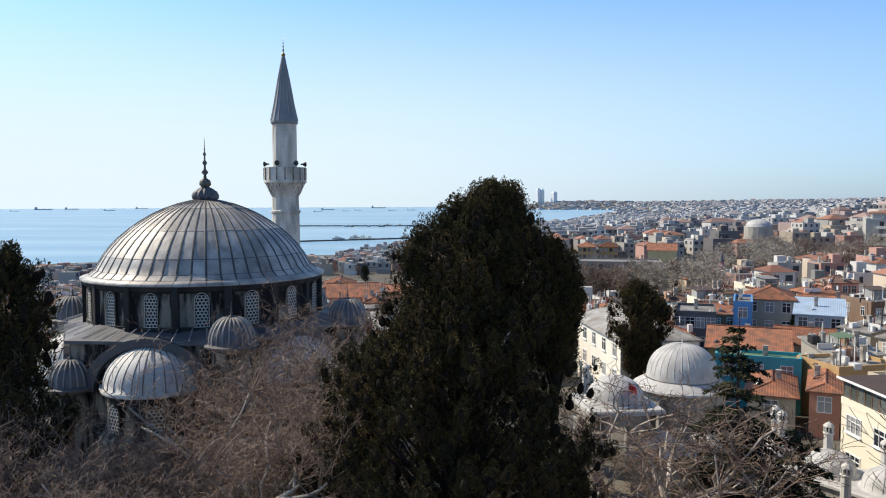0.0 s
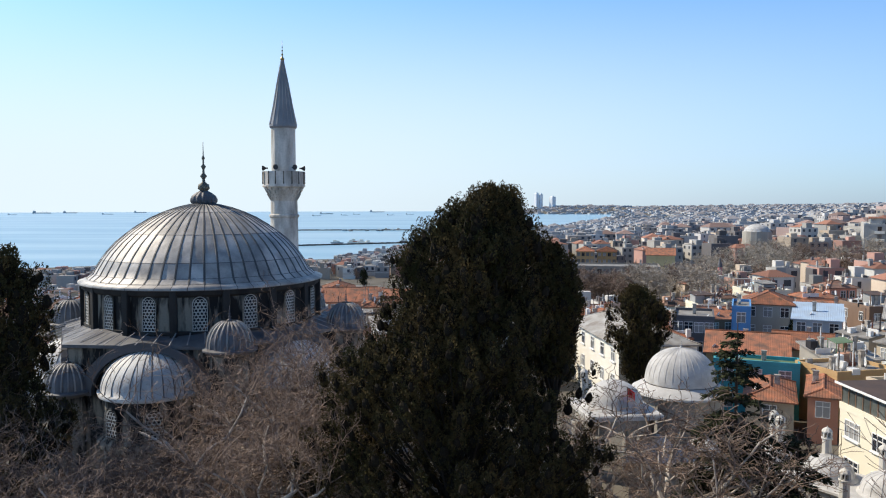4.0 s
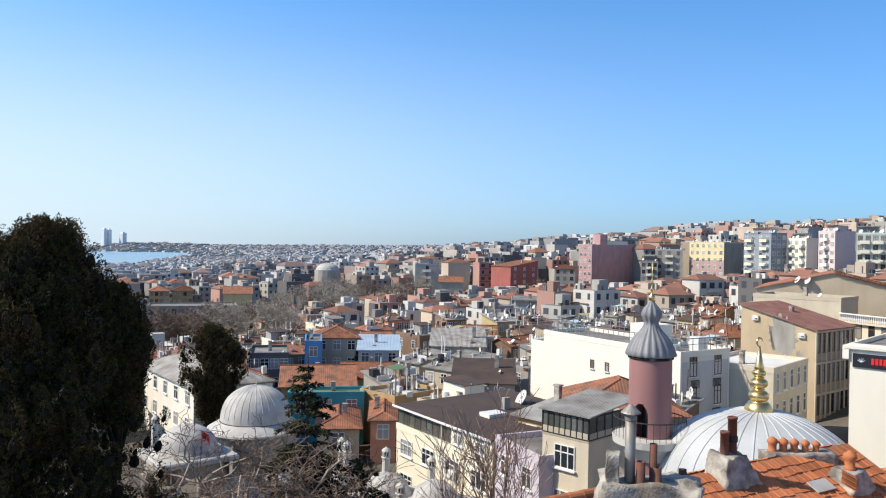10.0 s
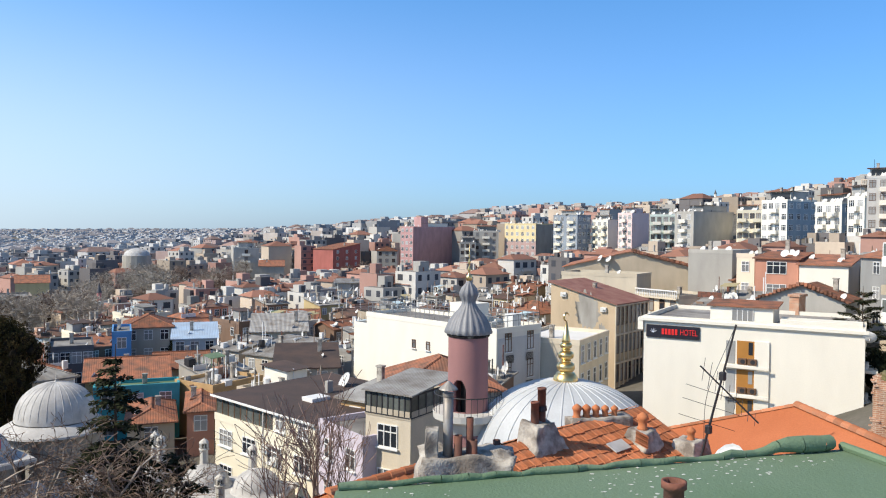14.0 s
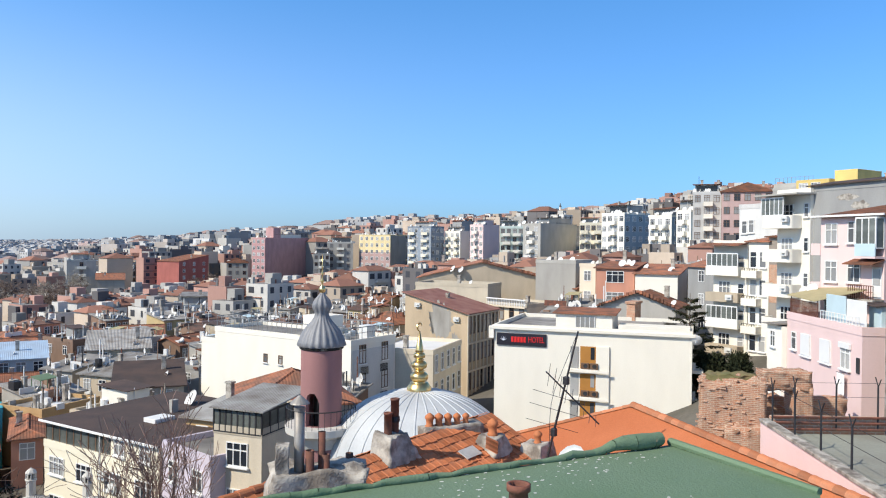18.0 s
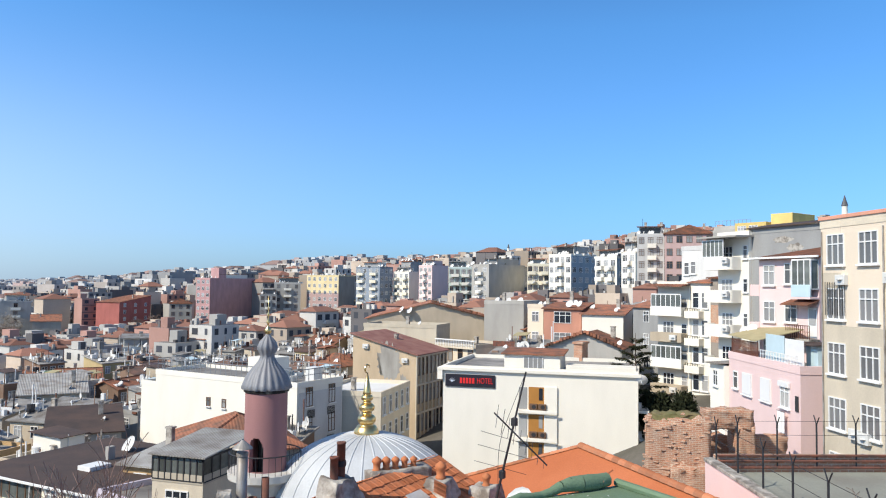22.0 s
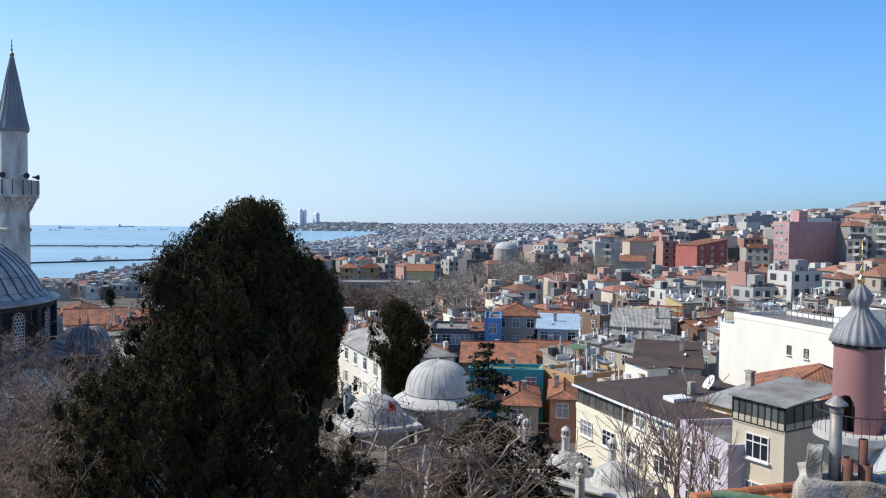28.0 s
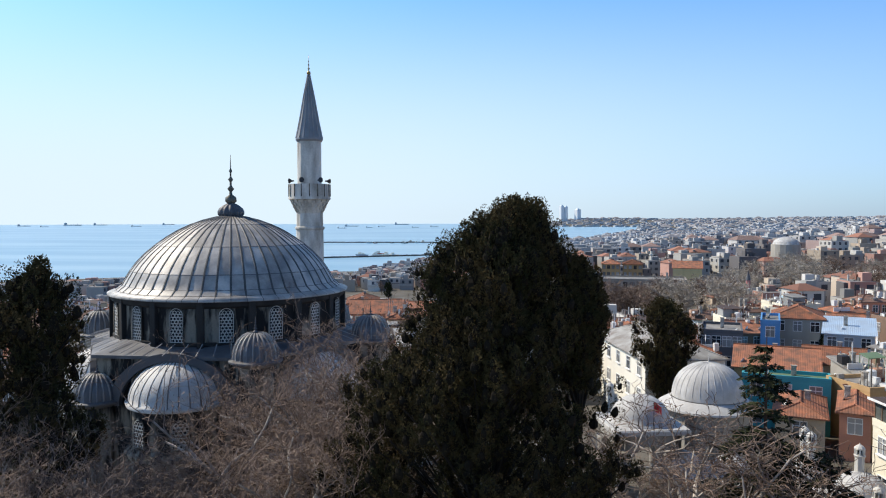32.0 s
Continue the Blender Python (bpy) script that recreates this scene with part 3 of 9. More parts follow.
def lattice_mesh(w, h, holes=5):
    """A pierced plaster window grille with a round head: a back coloured as shade and rings of plaster in front."""
    s = Shape()
    arc = [(-w / 2, 0), (w / 2, 0)] + [(w / 2 * math.cos(math.pi * i / 10), h - w / 2 + w / 2 * math.sin(math.pi * i / 10)) for i in range(11)]
    s.add([(x, -0.01, z) for x, z in arc], [tuple(range(len(arc)))], 1)
    # surround
    n = len(arc)
    swell = lambda k: [(x * (1 + 2 * k / w), z + (k if z > h - w / 2 else 0 if z > 0 else -k)) for x, z in arc]
    for k0, k1, y_, mi in ((-0.045, 0.0, -0.05, 0), (0.0, 0.10, -0.09, 2)):
        s.add([(x, y_, z) for x, z in swell(k0)] + [(x, y_, z) for x, z in swell(k1)], [(i, n + i, n + (i + 1) % n, (i + 1) % n) for i in range(n)], mi)
    pitch = w / holes
    rows = int(h / (pitch * 0.87))
    for j in range(rows):
        z = pitch * 0.5 + j * pitch * 0.87
        for i in range(holes + 1):
            x = -w / 2 + pitch * (i + (0.5 if j % 2 else 0.0))
            lim = w / 2 if z < h - w / 2 else math.sqrt(max(0, (w / 2) ** 2 - (z - h + w / 2) ** 2))
            if abs(x) > lim - pitch * 0.3 or z > h - pitch * 0.4:
                continue
            ro, ri, k = pitch * 0.54, pitch * 0.37, 8
            s.add([(x + r * math.cos(math.tau * q / k), -0.04, z + r * math.sin(math.tau * q / k)) for r in (ri, ro) for q in range(k)],
                  [(q, k + q, k + (q + 1) % k, (q + 1) % k) for q in range(k)], 0)
    return s.object("lattice_window", [LATTICE, GAPSHADE, SOOT])


MOSQUE_AZ, MOSQUE_D = -17.14, 58.0
mosque = thing("mosque", Matrix.Translation(at(MOSQUE_AZ, MOSQUE_D)) @ pose(0, 0, 0, 0, 0, -MOSQUE_AZ),
               "large domed stone mosque with lead-covered dome and soot-darkened drum", "mosque")
# local frame: -y faces the viewer, x to the right
body = Shape()
HEXR, HEX0 = 10.4, -90 + 8
hexa = [(HEXR * math.cos(radians(HEX0 + 60 * i)), HEXR * math.sin(radians(HEX0 + 60 * i))) for i in range(6)]
body.add([(x, y, z) for z in (0, 13.2) for x, y in hexa], [(i, (i + 1) % 6, 6 + (i + 1) % 6, 6 + i) for i in range(6)] + [(6, 7, 8, 9, 10, 11)])
body.object("wall", SOOT, mosque)
# darker lead here puts the drum's shadow into the roof's colour
body = Shape().lathe([(10.75, 13.15), (10.75, 13.35), (8.3, 13.98)], 6, (0, 0, 0), a0=radians(HEX0), a1=radians(HEX0) + math.tau, cap=False)
body.object("shoulder_roof", LEADMID, mosque)
ribs_on([(10.0, 13.5), (8.4, 13.98)], 60, (0, 0, 0), 0.08, 0.03, LEAD, mosque, "shoulder_seam")
body = Shape().lathe([(8.0, 13.4), (8.0, 16.75)], 36, cap=False)
body.object("drum", SOOT, mosque)
Shape().lathe([(8.0, 16.15), (8.22, 16.3), (8.3, 16.62), (8.0, 16.64)], 60, cap=False).object("cornice", BLACKSTONE, mosque)
Shape().lathe([(8.0, 13.75), (8.12, 13.8), (8.12, 13.98), (8.0, 14.02)], 60, cap=False).object("base_moulding", BLACKSTONE, mosque)
NWIN = 16
lat = lattice_mesh(0.92, 2.2, 4)
lat.parent = mosque
pil = Shape().bevel_box(-0.22, -0.30, 0, 0.22, 0.1, 3.1, 0.04)
pil = pil.object("pilaster", BLACKSTONE, mosque)
first = True
for i in range(NWIN):
    a = -90 - 2.1 + i * 360 / NWIN
    m1 = Matrix.Translation((8.0 * math.cos(radians(a)), 8.0 * math.sin(radians(a)), 14.0)) @ pose(0, 0, 0, 0, 0, a + 90)
    b = a + 180 / NWIN
    m2 = Matrix.Translation((8.0 * math.cos(radians(b)), 8.0 * math.sin(radians(b)), 13.6)) @ pose(0, 0, 0, 0, 0, b + 90)
    if first:
        lat.matrix_basis, pil.matrix_basis = m1, m2
        first = False
    else:
        same("lattice_window", lat.data, mosque, m1)
        same("pilaster", pil.data, mosque, m2)
DOME = [(8.4, 16.6), (8.42, 16.72), (7.85, 16.92), (7.45, 17.25), (7.2, 17.7), (6.9, 18.2), (6.5, 18.75), (5.95, 19.35), (5.25, 19.95), (4.5, 20.5), (3.65, 21.02), (2.8, 21.42), (1.9, 21.75), (1.0, 21.98), (0.05, 22.1)]
Shape().lathe([(7.9, 16.5)] + [(r - 0.02, z - 0.015) for r, z in DOME], 60, cap=False).object("dome", LEADDARK, mosque, "weathered grey lead dome", smooth=True)
panels = Shape()
CUTS = [2, 5, 8, 11, len(DOME) - 1]
for j0, j1 in zip([0] + CUTS, CUTS):
    for i in range(52):
        a0, a1 = math.tau * (i + 0.02) / 52, math.tau * (i + 0.98) / 52
        col = []
        for j in range(j0, j1 + 1):
            r, z = DOME[j]
            z += 0.02 if j == j0 and j0 else 0
            for a in (a0, (a0 + a1) / 2, a1):
                col.append(((r + 0.02) * math.cos(a), (r + 0.02) * math.sin(a), z + 0.01))
        rows_ = j1 - j0
        panels.add(col, [(q * 3 + k, q * 3 + k + 1, q * 3 + k + 4, q * 3 + k + 3) for q in range(rows_) for k in range(2)])
tagged(panels.object("dome_sheet_mass", LEADPANEL, mosque, smooth=True), kind="stuff")
# raised seams, their shadow lines put into a dark colour
ribs_on(DOME[2:], 52, (0, 0, 0), 0.17, 0.05, SEAMSHADE, mosque, "dome_seam")
rings_ = Shape()
for j in (3, 5, 8, 11):
    r, z = DOME[j]
    rings_.lathe([(r + 0.025, z - 0.03), (r + 0.04, z), (r - 0.0, z + 0.04)], 72, cap=False)
rings_.object("dome_lap", LEADDARK, mosque)
ball = Shape()
n = 48
prof = [(0.74, 22.0), (0.86, 22.15), (0.87, 22.36), (0.76, 22.6), (0.5, 22.82), (0.22, 22.98)]
ball.add([((r * (1 + 0.10 * math.cos(12 * math.tau * i / n))) * math.cos(math.tau * i / n), (r * (1 + 0.10 * math.cos(12 * math.tau * i / n))) * math.sin(math.tau * i / n), z) for r, z in prof for i in range(n)],
         [(j * n + i, j * n + (i + 1) % n, (j + 1) * n + (i + 1) % n, (j + 1) * n + i) for j in range(len(prof) - 1) for i in range(n)])
ball.object("finial_base", LEADMID, mosque, smooth=True)
finial(mosque, 22.9, 3.6, OLDIRON, 0.42)
# half domes on the sides and weight towers on the corners of the hexagon
HALF = dome_profile(3.1, 2.5, 9, 1.0)
for i in range(6):
    a = HEX0 + 30 + 60 * i
    m = Matrix.Translation((8.35 * math.cos(radians(a)), 8.35 * math.sin(radians(a)), 0)) @ pose(0, 0, 0, 0, 0, a + 90)
    if i == 0:
        half = Shape().lathe([(3.2, 10.35), (3.28, 10.6)] + [(r, z + 10.65) for r, z in HALF], 36, a0=math.pi, a1=math.tau, cap=False).object("half_dome", LEADSUNLIT, mosque, "lead half dome, coloured pale as if sunlit", smooth=True)
        seams = ribs_on([(3.28, 10.62)] + [(r, z + 10.65) for r, z in HALF], 15, (0, 0, 0), 0.07, 0.02, LEADDARK, mosque, "half_dome_seam", math.pi, math.tau, 0.5)
        apse = Shape().lathe([(2.95, 0), (2.95, 7.3), (3.3, 7.35), (3.35, 7.6), (2.95, 7.95), (2.95, 10.3)], 24, a0=math.pi, a1=math.tau, cap=False).object("apse_wall", SOOT, mosque)
        arch = Shape()
        ring = [(r * math.cos(math.pi * q / 20) * 1.12, y, 10.2 + r * math.sin(math.pi * q / 20) * 0.90) for q in range(21) for r, y in ((3.15, -0.4), (3.15, -1.1), (3.75, -1.1), (3.75, -0.4))]
        arch.add(ring, [(4 * q + k, 4 * q + (k + 1) % 4, 4 * q + 4 + (k + 1) % 4, 4 * q + 4 + k) for q in range(20) for k in range(4)])
        arch = arch.object("arch", LEADDARK, mosque)
        grille = lattice_mesh(1.0, 1.7, 4)
        grille.parent = mosque
        parts_ = [half, seams, apse, arch]
        for o in parts_:
            o.matrix_basis = m
        grille.matrix_basis = m @ pose(1.3, -2.72, 8.15, 0, 0, 26)
    else:
        for o in parts_:
            same(o.name.split(".")[0], o.data, mosque, m)
        same("lattice_window", grille.data, mosque, m @ pose(1.3, -2.72, 8.15, 0, 0, 26))
    same("lattice_window", grille.data, mosque, m @ pose(-1.3, -2.72, 8.15, 0, 0, -26))
    a = HEX0 + 60 * i
    m = Matrix.Translation((10.4 * math.cos(radians(a)), 10.4 * math.sin(radians(a)), -1.7 if i == 5 else 1.05)) @ Matrix.Diagonal((0.94, 0.94, 1, 1))
    if i == 0:
        tower_w = Shape().lathe([(1.3, -3), (1.3, 11.9)], 8).object("weight_tower", SOOT, mosque)
        n = 64
        prof = [(1.45, 12.25)] + [(r, z + 12.3) for r, z in dome_profile(1.42, 1.55, 8, 0.85)]
        cap_s = Shape()
        cap_s.lathe([(1.3, 11.85), (1.75, 12.1), (1.75, 12.2), (1.4, 12.32)], 32, cap=False)
        cap_s.add([((r * (1 + 0.06 * abs(math.sin(11 * math.pi * i2 / n)))) * math.cos(math.tau * i2 / n), (r * (1 + 0.06 * abs(math.sin(11 * math.pi * i2 / n)))) * math.sin(math.tau * i2 / n), z) for r, z in prof for i2 in range(n)],
                  [(j * n + i2, j * n + (i2 + 1) % n, (j + 1) * n + (i2 + 1) % n, (j + 1) * n + i2) for j in range(len(prof) - 1) for i2 in range(n)])
        tower_c = cap_s.object("tower_dome", LEADMID, mosque, "small ribbed lead dome")
        tower_s = ribs_on(prof[:-1], 22, (0, 0, 0), 0.13, 0.10, LEAD, mosque, "tower_dome_rib")
        tower_f = finial(mosque, 13.8, 1.0, LEADDARK, 0.2)
        tp = [tower_w, tower_c, tower_s, tower_f]
        for o in tp:
            o.matrix_basis = m
    else:
        for o in tp:
            same(o.name.split(".")[0], o.data, mosque, m)

# ---- minaret ----
minaret = thing("minaret", Matrix.Translation(at(-11.62, 75.0)) @ pose(0, 0, 0, 0, 0, 11.62), "slender stone minaret with one balcony and a grey conical cap", "minaret")
Shape().lathe([(1.5, 0), (1.5, 14), (1.33, 15), (1.30, 20.7)], 16).object("lower_shaft", MARBLE, minaret)
Shape().lathe([(1.32, 20.7), (1.42, 20.8), (1.42, 20.95), (1.28, 21.05), (1.26, 22.3)], 16, cap=False).object("ring_moulding", MARBLE, minaret)
corb = Shape()
for k, (r, z) in enumerate([(1.35, 22.3), (1.5, 22.6), (1.66, 22.95), (1.83, 23.3)]):
    n = 32 + 0 * k
    for i in range(n):
        if (i + k) % 2:
            a0, a1 = math.tau * (i - 0.42) / n, math.tau * (i + 0.42) / n
            corb.add([(r_ * math.cos(a), r_ * math.sin(a), z_) for z_, r_ in ((z, r - 0.1), (z + 0.36, r + 0.13)) for a in (a0, a1)] + [((r - 0.3) * math.cos(a), (r - 0.3) * math.sin(a), z + 0.36) for a in (a0, a1)],
                     [(0, 1, 3, 2), (2, 3, 5, 4), (0, 2, 4), (1, 5, 3), (0, 4, 5, 1)])
corb.lathe([(1.2, 22.2), (1.28, 22.4), (1.72, 23.55), (2.02, 23.65), (2.02, 23.8), (1.1, 23.82)], 32, cap=False)
corb.object("corbel_course", MARBLE, minaret)
Shape().lathe([(1.97, 23.8), (1.97, 25.1), (1.85, 25.1), (1.85, 23.8)], 16, cap=False).object("balcony_wall", MARBLE, minaret)
# thin dark bars colour in the shaded slits between the balcony's pale panels
post = Shape().bevel_box(-0.05, -0.06, 0.1, 0.05, 0.08, 1.3, 0.02).object("balcony_post", SOOT, minaret)
for i in range(16):
    a = 360 * i / 16
    m = Matrix.Translation((1.97 * math.cos(radians(a)), 1.97 * math.sin(radians(a)), 23.8)) @ pose(0, 0, 0, 0, 0, a + 90)
    if i:
        same("balcony_post", post.data, minaret, m)
    else:
        post.matrix_basis = m
Shape().lathe([(1.15, 23.8), (1.14, 29.2)], 16).object("upper_shaft", MARBLE, minaret)
Shape().lathe([(1.2, 29.2), (1.3, 29.35), (1.3, 29.5), (0.93, 31.2), (0.55, 33.4), (0.1, 35.7)], 16).object("cone_cap", LEADCAP, minaret, "dark lead cone")
ribs_on([(1.28, 29.52), (0.93, 31.2), (0.55, 33.4), (0.12, 35.6)], 16, (0, 0, 0), 0.08, 0.04, LEAD, minaret, "cone_seam")
finial(minaret, 35.6, 1.9, BRONZE, 0.2)
horn = Shape().lathe([(0.07, 0), (0.09, 0.2), (0.26, 0.5)], 10)
horn = horn.object("loudspeaker", IRON, minaret)
for k, a in enumerate((20, 160, 250, 300)):
    m = Matrix.Translation((1.6 * math.cos(radians(a)), 1.6 * math.sin(radians(a)), 25.45)) @ pose(0, 0, 0, 90, 0, a + 90)
    if k:
        same("loudspeaker", horn.data, minaret, m)
    else:
        horn.matrix_basis = m

# ---- houses ----
TAKEN = []      # centre and radius of what already stands


def free(p, r):
    return all((p.x - x) ** 2 + (p.y - y) ** 2 > (r + q) ** 2 for x, y, q in TAKEN)


WINDOWS = {}


def window_meshes(w, h, style):
    """A window as one welded frame with its glass set back: columns of casements under a row of top lights."""
    key = (round(w, 2), round(h, 2), style)
    if key not in WINDOWS:
        t, fm = 0.07, WOODFRAME if style == "brown" else FRAME
        bars = 1 if w < 1.0 else (2 if w < 1.5 else 3)
        xs = [-w / 2]
        for b in range(bars):
            xs += [-w / 2 + w * b / bars + t * (1 if b == 0 else 0.5), -w / 2 + w * (b + 1) / bars - t * (1 if b == bars - 1 else 0.5)]
        xs.append(w / 2)
        zs = [0, t, h - t, h] if style == "plain" else [0, t, h * 0.68 - t / 2, h * 0.68 + t / 2, h - t, h]
        nx, nz = len(xs), len(zs)
        v = [(x, -0.07, z) for z in zs for x in xs] + [(x, 0.02, z) for z in (zs[0], zs[-1]) for x in (xs[0], xs[-1])]
        f, mats, panes = [], [], []
        for j in range(nz - 1):
            for i in range(nx - 1):
                a = j * nx + i
                q = (a, a + 1, a + 1 + nx, a + nx)
                if i % 2 == 1 and j % 2 == 1:
                    o = len(v)
                    v += [(v[k][0], -0.02, v[k][2]) for k in q]
                    f += [(q[k], q[(k + 1) % 4], o + (k + 1) % 4, o + k) for k in range(4)]
                    mats += [0] * 4
                    panes.append((o, o + 1, o + 2, o + 3))
                else:
                    f.append(q)
                    mats.append(0)
        e = nx * nz
        f += [(0, e, e + 1, nx - 1), (e + 2, (nz - 1) * nx, nz * nx - 1, e + 3), (e, 0, (nz - 1) * nx, e + 2), (nx - 1, e + 1, e + 3, nz * nx - 1)]
        mats += [0] * 4
        both = bpy.data.meshes.new("window")
        both.from_pydata(v, [], f + panes)
        both.materials.append(fm)
        both.materials.append(GLASS)
        both.polygons.foreach_set("material_index", mats + [1] * len(panes))
        fo = bpy.data.meshes.new("window")
        fo.from_pydata(v, [], f)
        fo.materials.append(fm)
        g = bpy.data.meshes.new("pane")
        g.from_pydata([(-w / 2 + 0.03, -0.015, 0.03), (w / 2 - 0.03, -0.015, 0.03), (w / 2 - 0.03, -0.015, h - 0.03), (-w / 2 + 0.03, -0.015, h - 0.03)], [], [(0, 1, 2, 3)])
        g.materials.append(GLASS)
        WINDOWS[key] = (fo, g, both)
    return WINDOWS[key]


def put_window(parent, place, w=1.1, h=1.45, style="white", fine=True):
    fo, g, both = window_meshes(w, h, style)
    if fine:
        win = same("window", fo, parent, place)
        same("pane", g, win, Matrix())
        if ("sill", w) not in WINDOWS:
            s = Shape().bevel_box(-w / 2 - 0.1, -0.2, -0.1, w / 2 + 0.1, 0.01, 0.0, 0.02).object("sill", FRAME)
            WINDOWS["sill", w] = s.data
            bpy.data.objects.remove(s)
        same("sill", WINDOWS["sill", w], win, Matrix())
        return win
    return same("window", both, parent, place)


def side(w, dp, which):
    """The frame of one wall of a house: x along it, -y out of it."""
    return {"front": pose(0, 0, 0), "left": pose(-w / 2, dp / 2, 0, 0, 0, -90), "right": pose(w / 2, dp / 2, 0, 0, 0, 90), "back": pose(0, dp, 0, 0, 0, 180)}[which]


def make_small():
    d = Shape()
    d.lathe([(0.03, 0), (0.24, 0.03), (0.40, 0.10), (0.45, 0.15)], 14, cap=False)
    d.tube((0, 0, 0.02), (0, 0, 0.36), 0.012, n=4)
    d.tube((0, -0.02, -0.25), (0, 0, 0.0), 0.025, n=4)
    dm = d.object("satellite_dish", DISH)
    a = Shape().bevel_box(-0.42, -0.3, 0, 0.42, 0, 0.58, 0.03)
    a.lathe([(0.2, 0), (0.22, 0.02)], 12, (0.1, -0.31, 0.28))
    am = a.object("air_conditioner", ACBOX)
    c = Shape().bevel_box(-0.3, -0.25, 0, 0.3, 0.25, 1.2, 0.03)
    c.box(-0.36, -0.31, 1.2, 0.36, 0.31, 1.3)
    cm = c.object("chimney", MORTAR)
    t = Shape().lathe([(0.5, 0), (0.5, 1.1), (0.3, 1.2)], 14)
    tm = t.object("water_tank", DISH)
    out = [o.data for o in (dm, am, cm, tm)]
    for o in (dm, am, cm, tm):
        bpy.data.objects.remove(o)
    return out


DISH_M, AC_M, CHIM_M, TANK_M = make_small()
SOUTH = radians(-SUN_AZ)   # dishes look south


def put_dish(parent, x, y, z, s=1.0):
    turn = parent.matrix_basis.to_euler().z
    same("satellite_dish", DISH_M, parent, Matrix.Translation((x, y, z + 0.25 * s)) @ Matrix.Rotation(SOUTH - turn + random.uniform(-0.3, 0.3), 4, 'Z') @ Matrix.Rotation(radians(-58), 4, 'X') @ Matrix.Scale(s, 4))


def roof_on(parent, w, dp, h, kind, mat, over=0.35, rise=None, wall_mat=None):
    s = Shape()
    x0, x1, y0, y1 = -w / 2 - over, w / 2 + over, -over, dp + over
    rise = rise or 0.22 * min(w, dp)
    th = 0.14
    if kind == "flat":
        s.box(-w / 2, 0, h, w / 2, dp, h + 0.06)
        o = s.object("roof", mat, parent)
        p = Shape()
        for a in ((-w / 2 - 0.04, -0.04, w / 2 + 0.04, 0.18), (-w / 2 - 0.04, dp - 0.18, w / 2 + 0.04, dp + 0.04), (-w / 2 - 0.04, 0.18, -w / 2 + 0.18, dp - 0.18), (w / 2 - 0.18, 0.18, w / 2 + 0.04, dp - 0.18)):
            p.box(a[0], a[1], h - 0.1, a[2], a[3], h + 0.45)
        p.object("parapet", wall_mat or WALLS["bare"], parent)
        return o
    ym, xm = dp / 2, 0.0
    if kind == "gable":
        s.slab([(x0, y0, h - 0.05), (x1, y0, h - 0.05), (x1, ym, h + rise), (x0, ym, h + rise)], th)
        s.slab([(x1, y1, h - 0.05), (x0, y1, h - 0.05), (x0, ym, h + rise), (x1, ym, h + rise)], th)
    elif kind == "gable_front":
        s.slab([(x0, y1, h - 0.05), (x0, y0, h - 0.05), (xm, y0, h + rise), (xm, y1, h + rise)], th)
        s.slab([(x1, y0, h - 0.05), (x1, y1, h - 0.05), (xm, y1, h + rise), (xm, y0, h + rise)], th)
    elif kind == "shed":
        s.slab([(x0, y0, h), (x1, y0, h), (x1, y1, h + rise), (x0, y1, h + rise)], th)
    else:   # hip
        if w >= dp:
            k = dp / 2
            r0, r1 = (x0 + k, ym, h + rise), (x1 - k, ym, h + rise)
        else:
            k = w / 2
            r0, r1 = (xm, y0 + k, h + rise), (xm, y1 - k, h + rise)
        c = [(x0, y0, h), (x1, y0, h), (x1, y1, h), (x0, y1, h)]
        c2 = [(x, y, z - th) for x, y, z in c]
        s.add(c + c2 + [r0, r1], [(3, 2, 1, 0)] if False else [], 0)
        f = [(7, 6, 5, 4)] + [(i, 4 + i, 4 + (i + 1) % 4, (i + 1) % 4) for i in range(4)]
        f += [(0, 1, 9, 8), (1, 2, 9), (2, 3, 8, 9), (3, 0, 8)] if w >= dp else [(0, 1, 8), (1, 2, 9, 8), (2, 3, 9), (3, 0, 8, 9)]
        s = Shape().add(c + c2 + [r0, r1], f)
    o = s.object("roof", mat, parent)
    if kind in ("gable", "hip"):
        cap = Shape()
        if kind == "gable":
            cap.tube((x0, ym, h + rise), (x1, ym, h + rise), 0.12, n=6)
        else:
            cap.tube(r0, r1, 0.12, n=6)
            ends = [(0, r0), (3, r0), (1, r1), (2, r1)] if w >= dp else [(0, r0), (1, r0), (2, r1), (3, r1)]
            for i, r in ends:
                cap.tube(c[i], r, 0.1, n=5)
        cap.object("ridge_tiles", mat, parent)
    return o


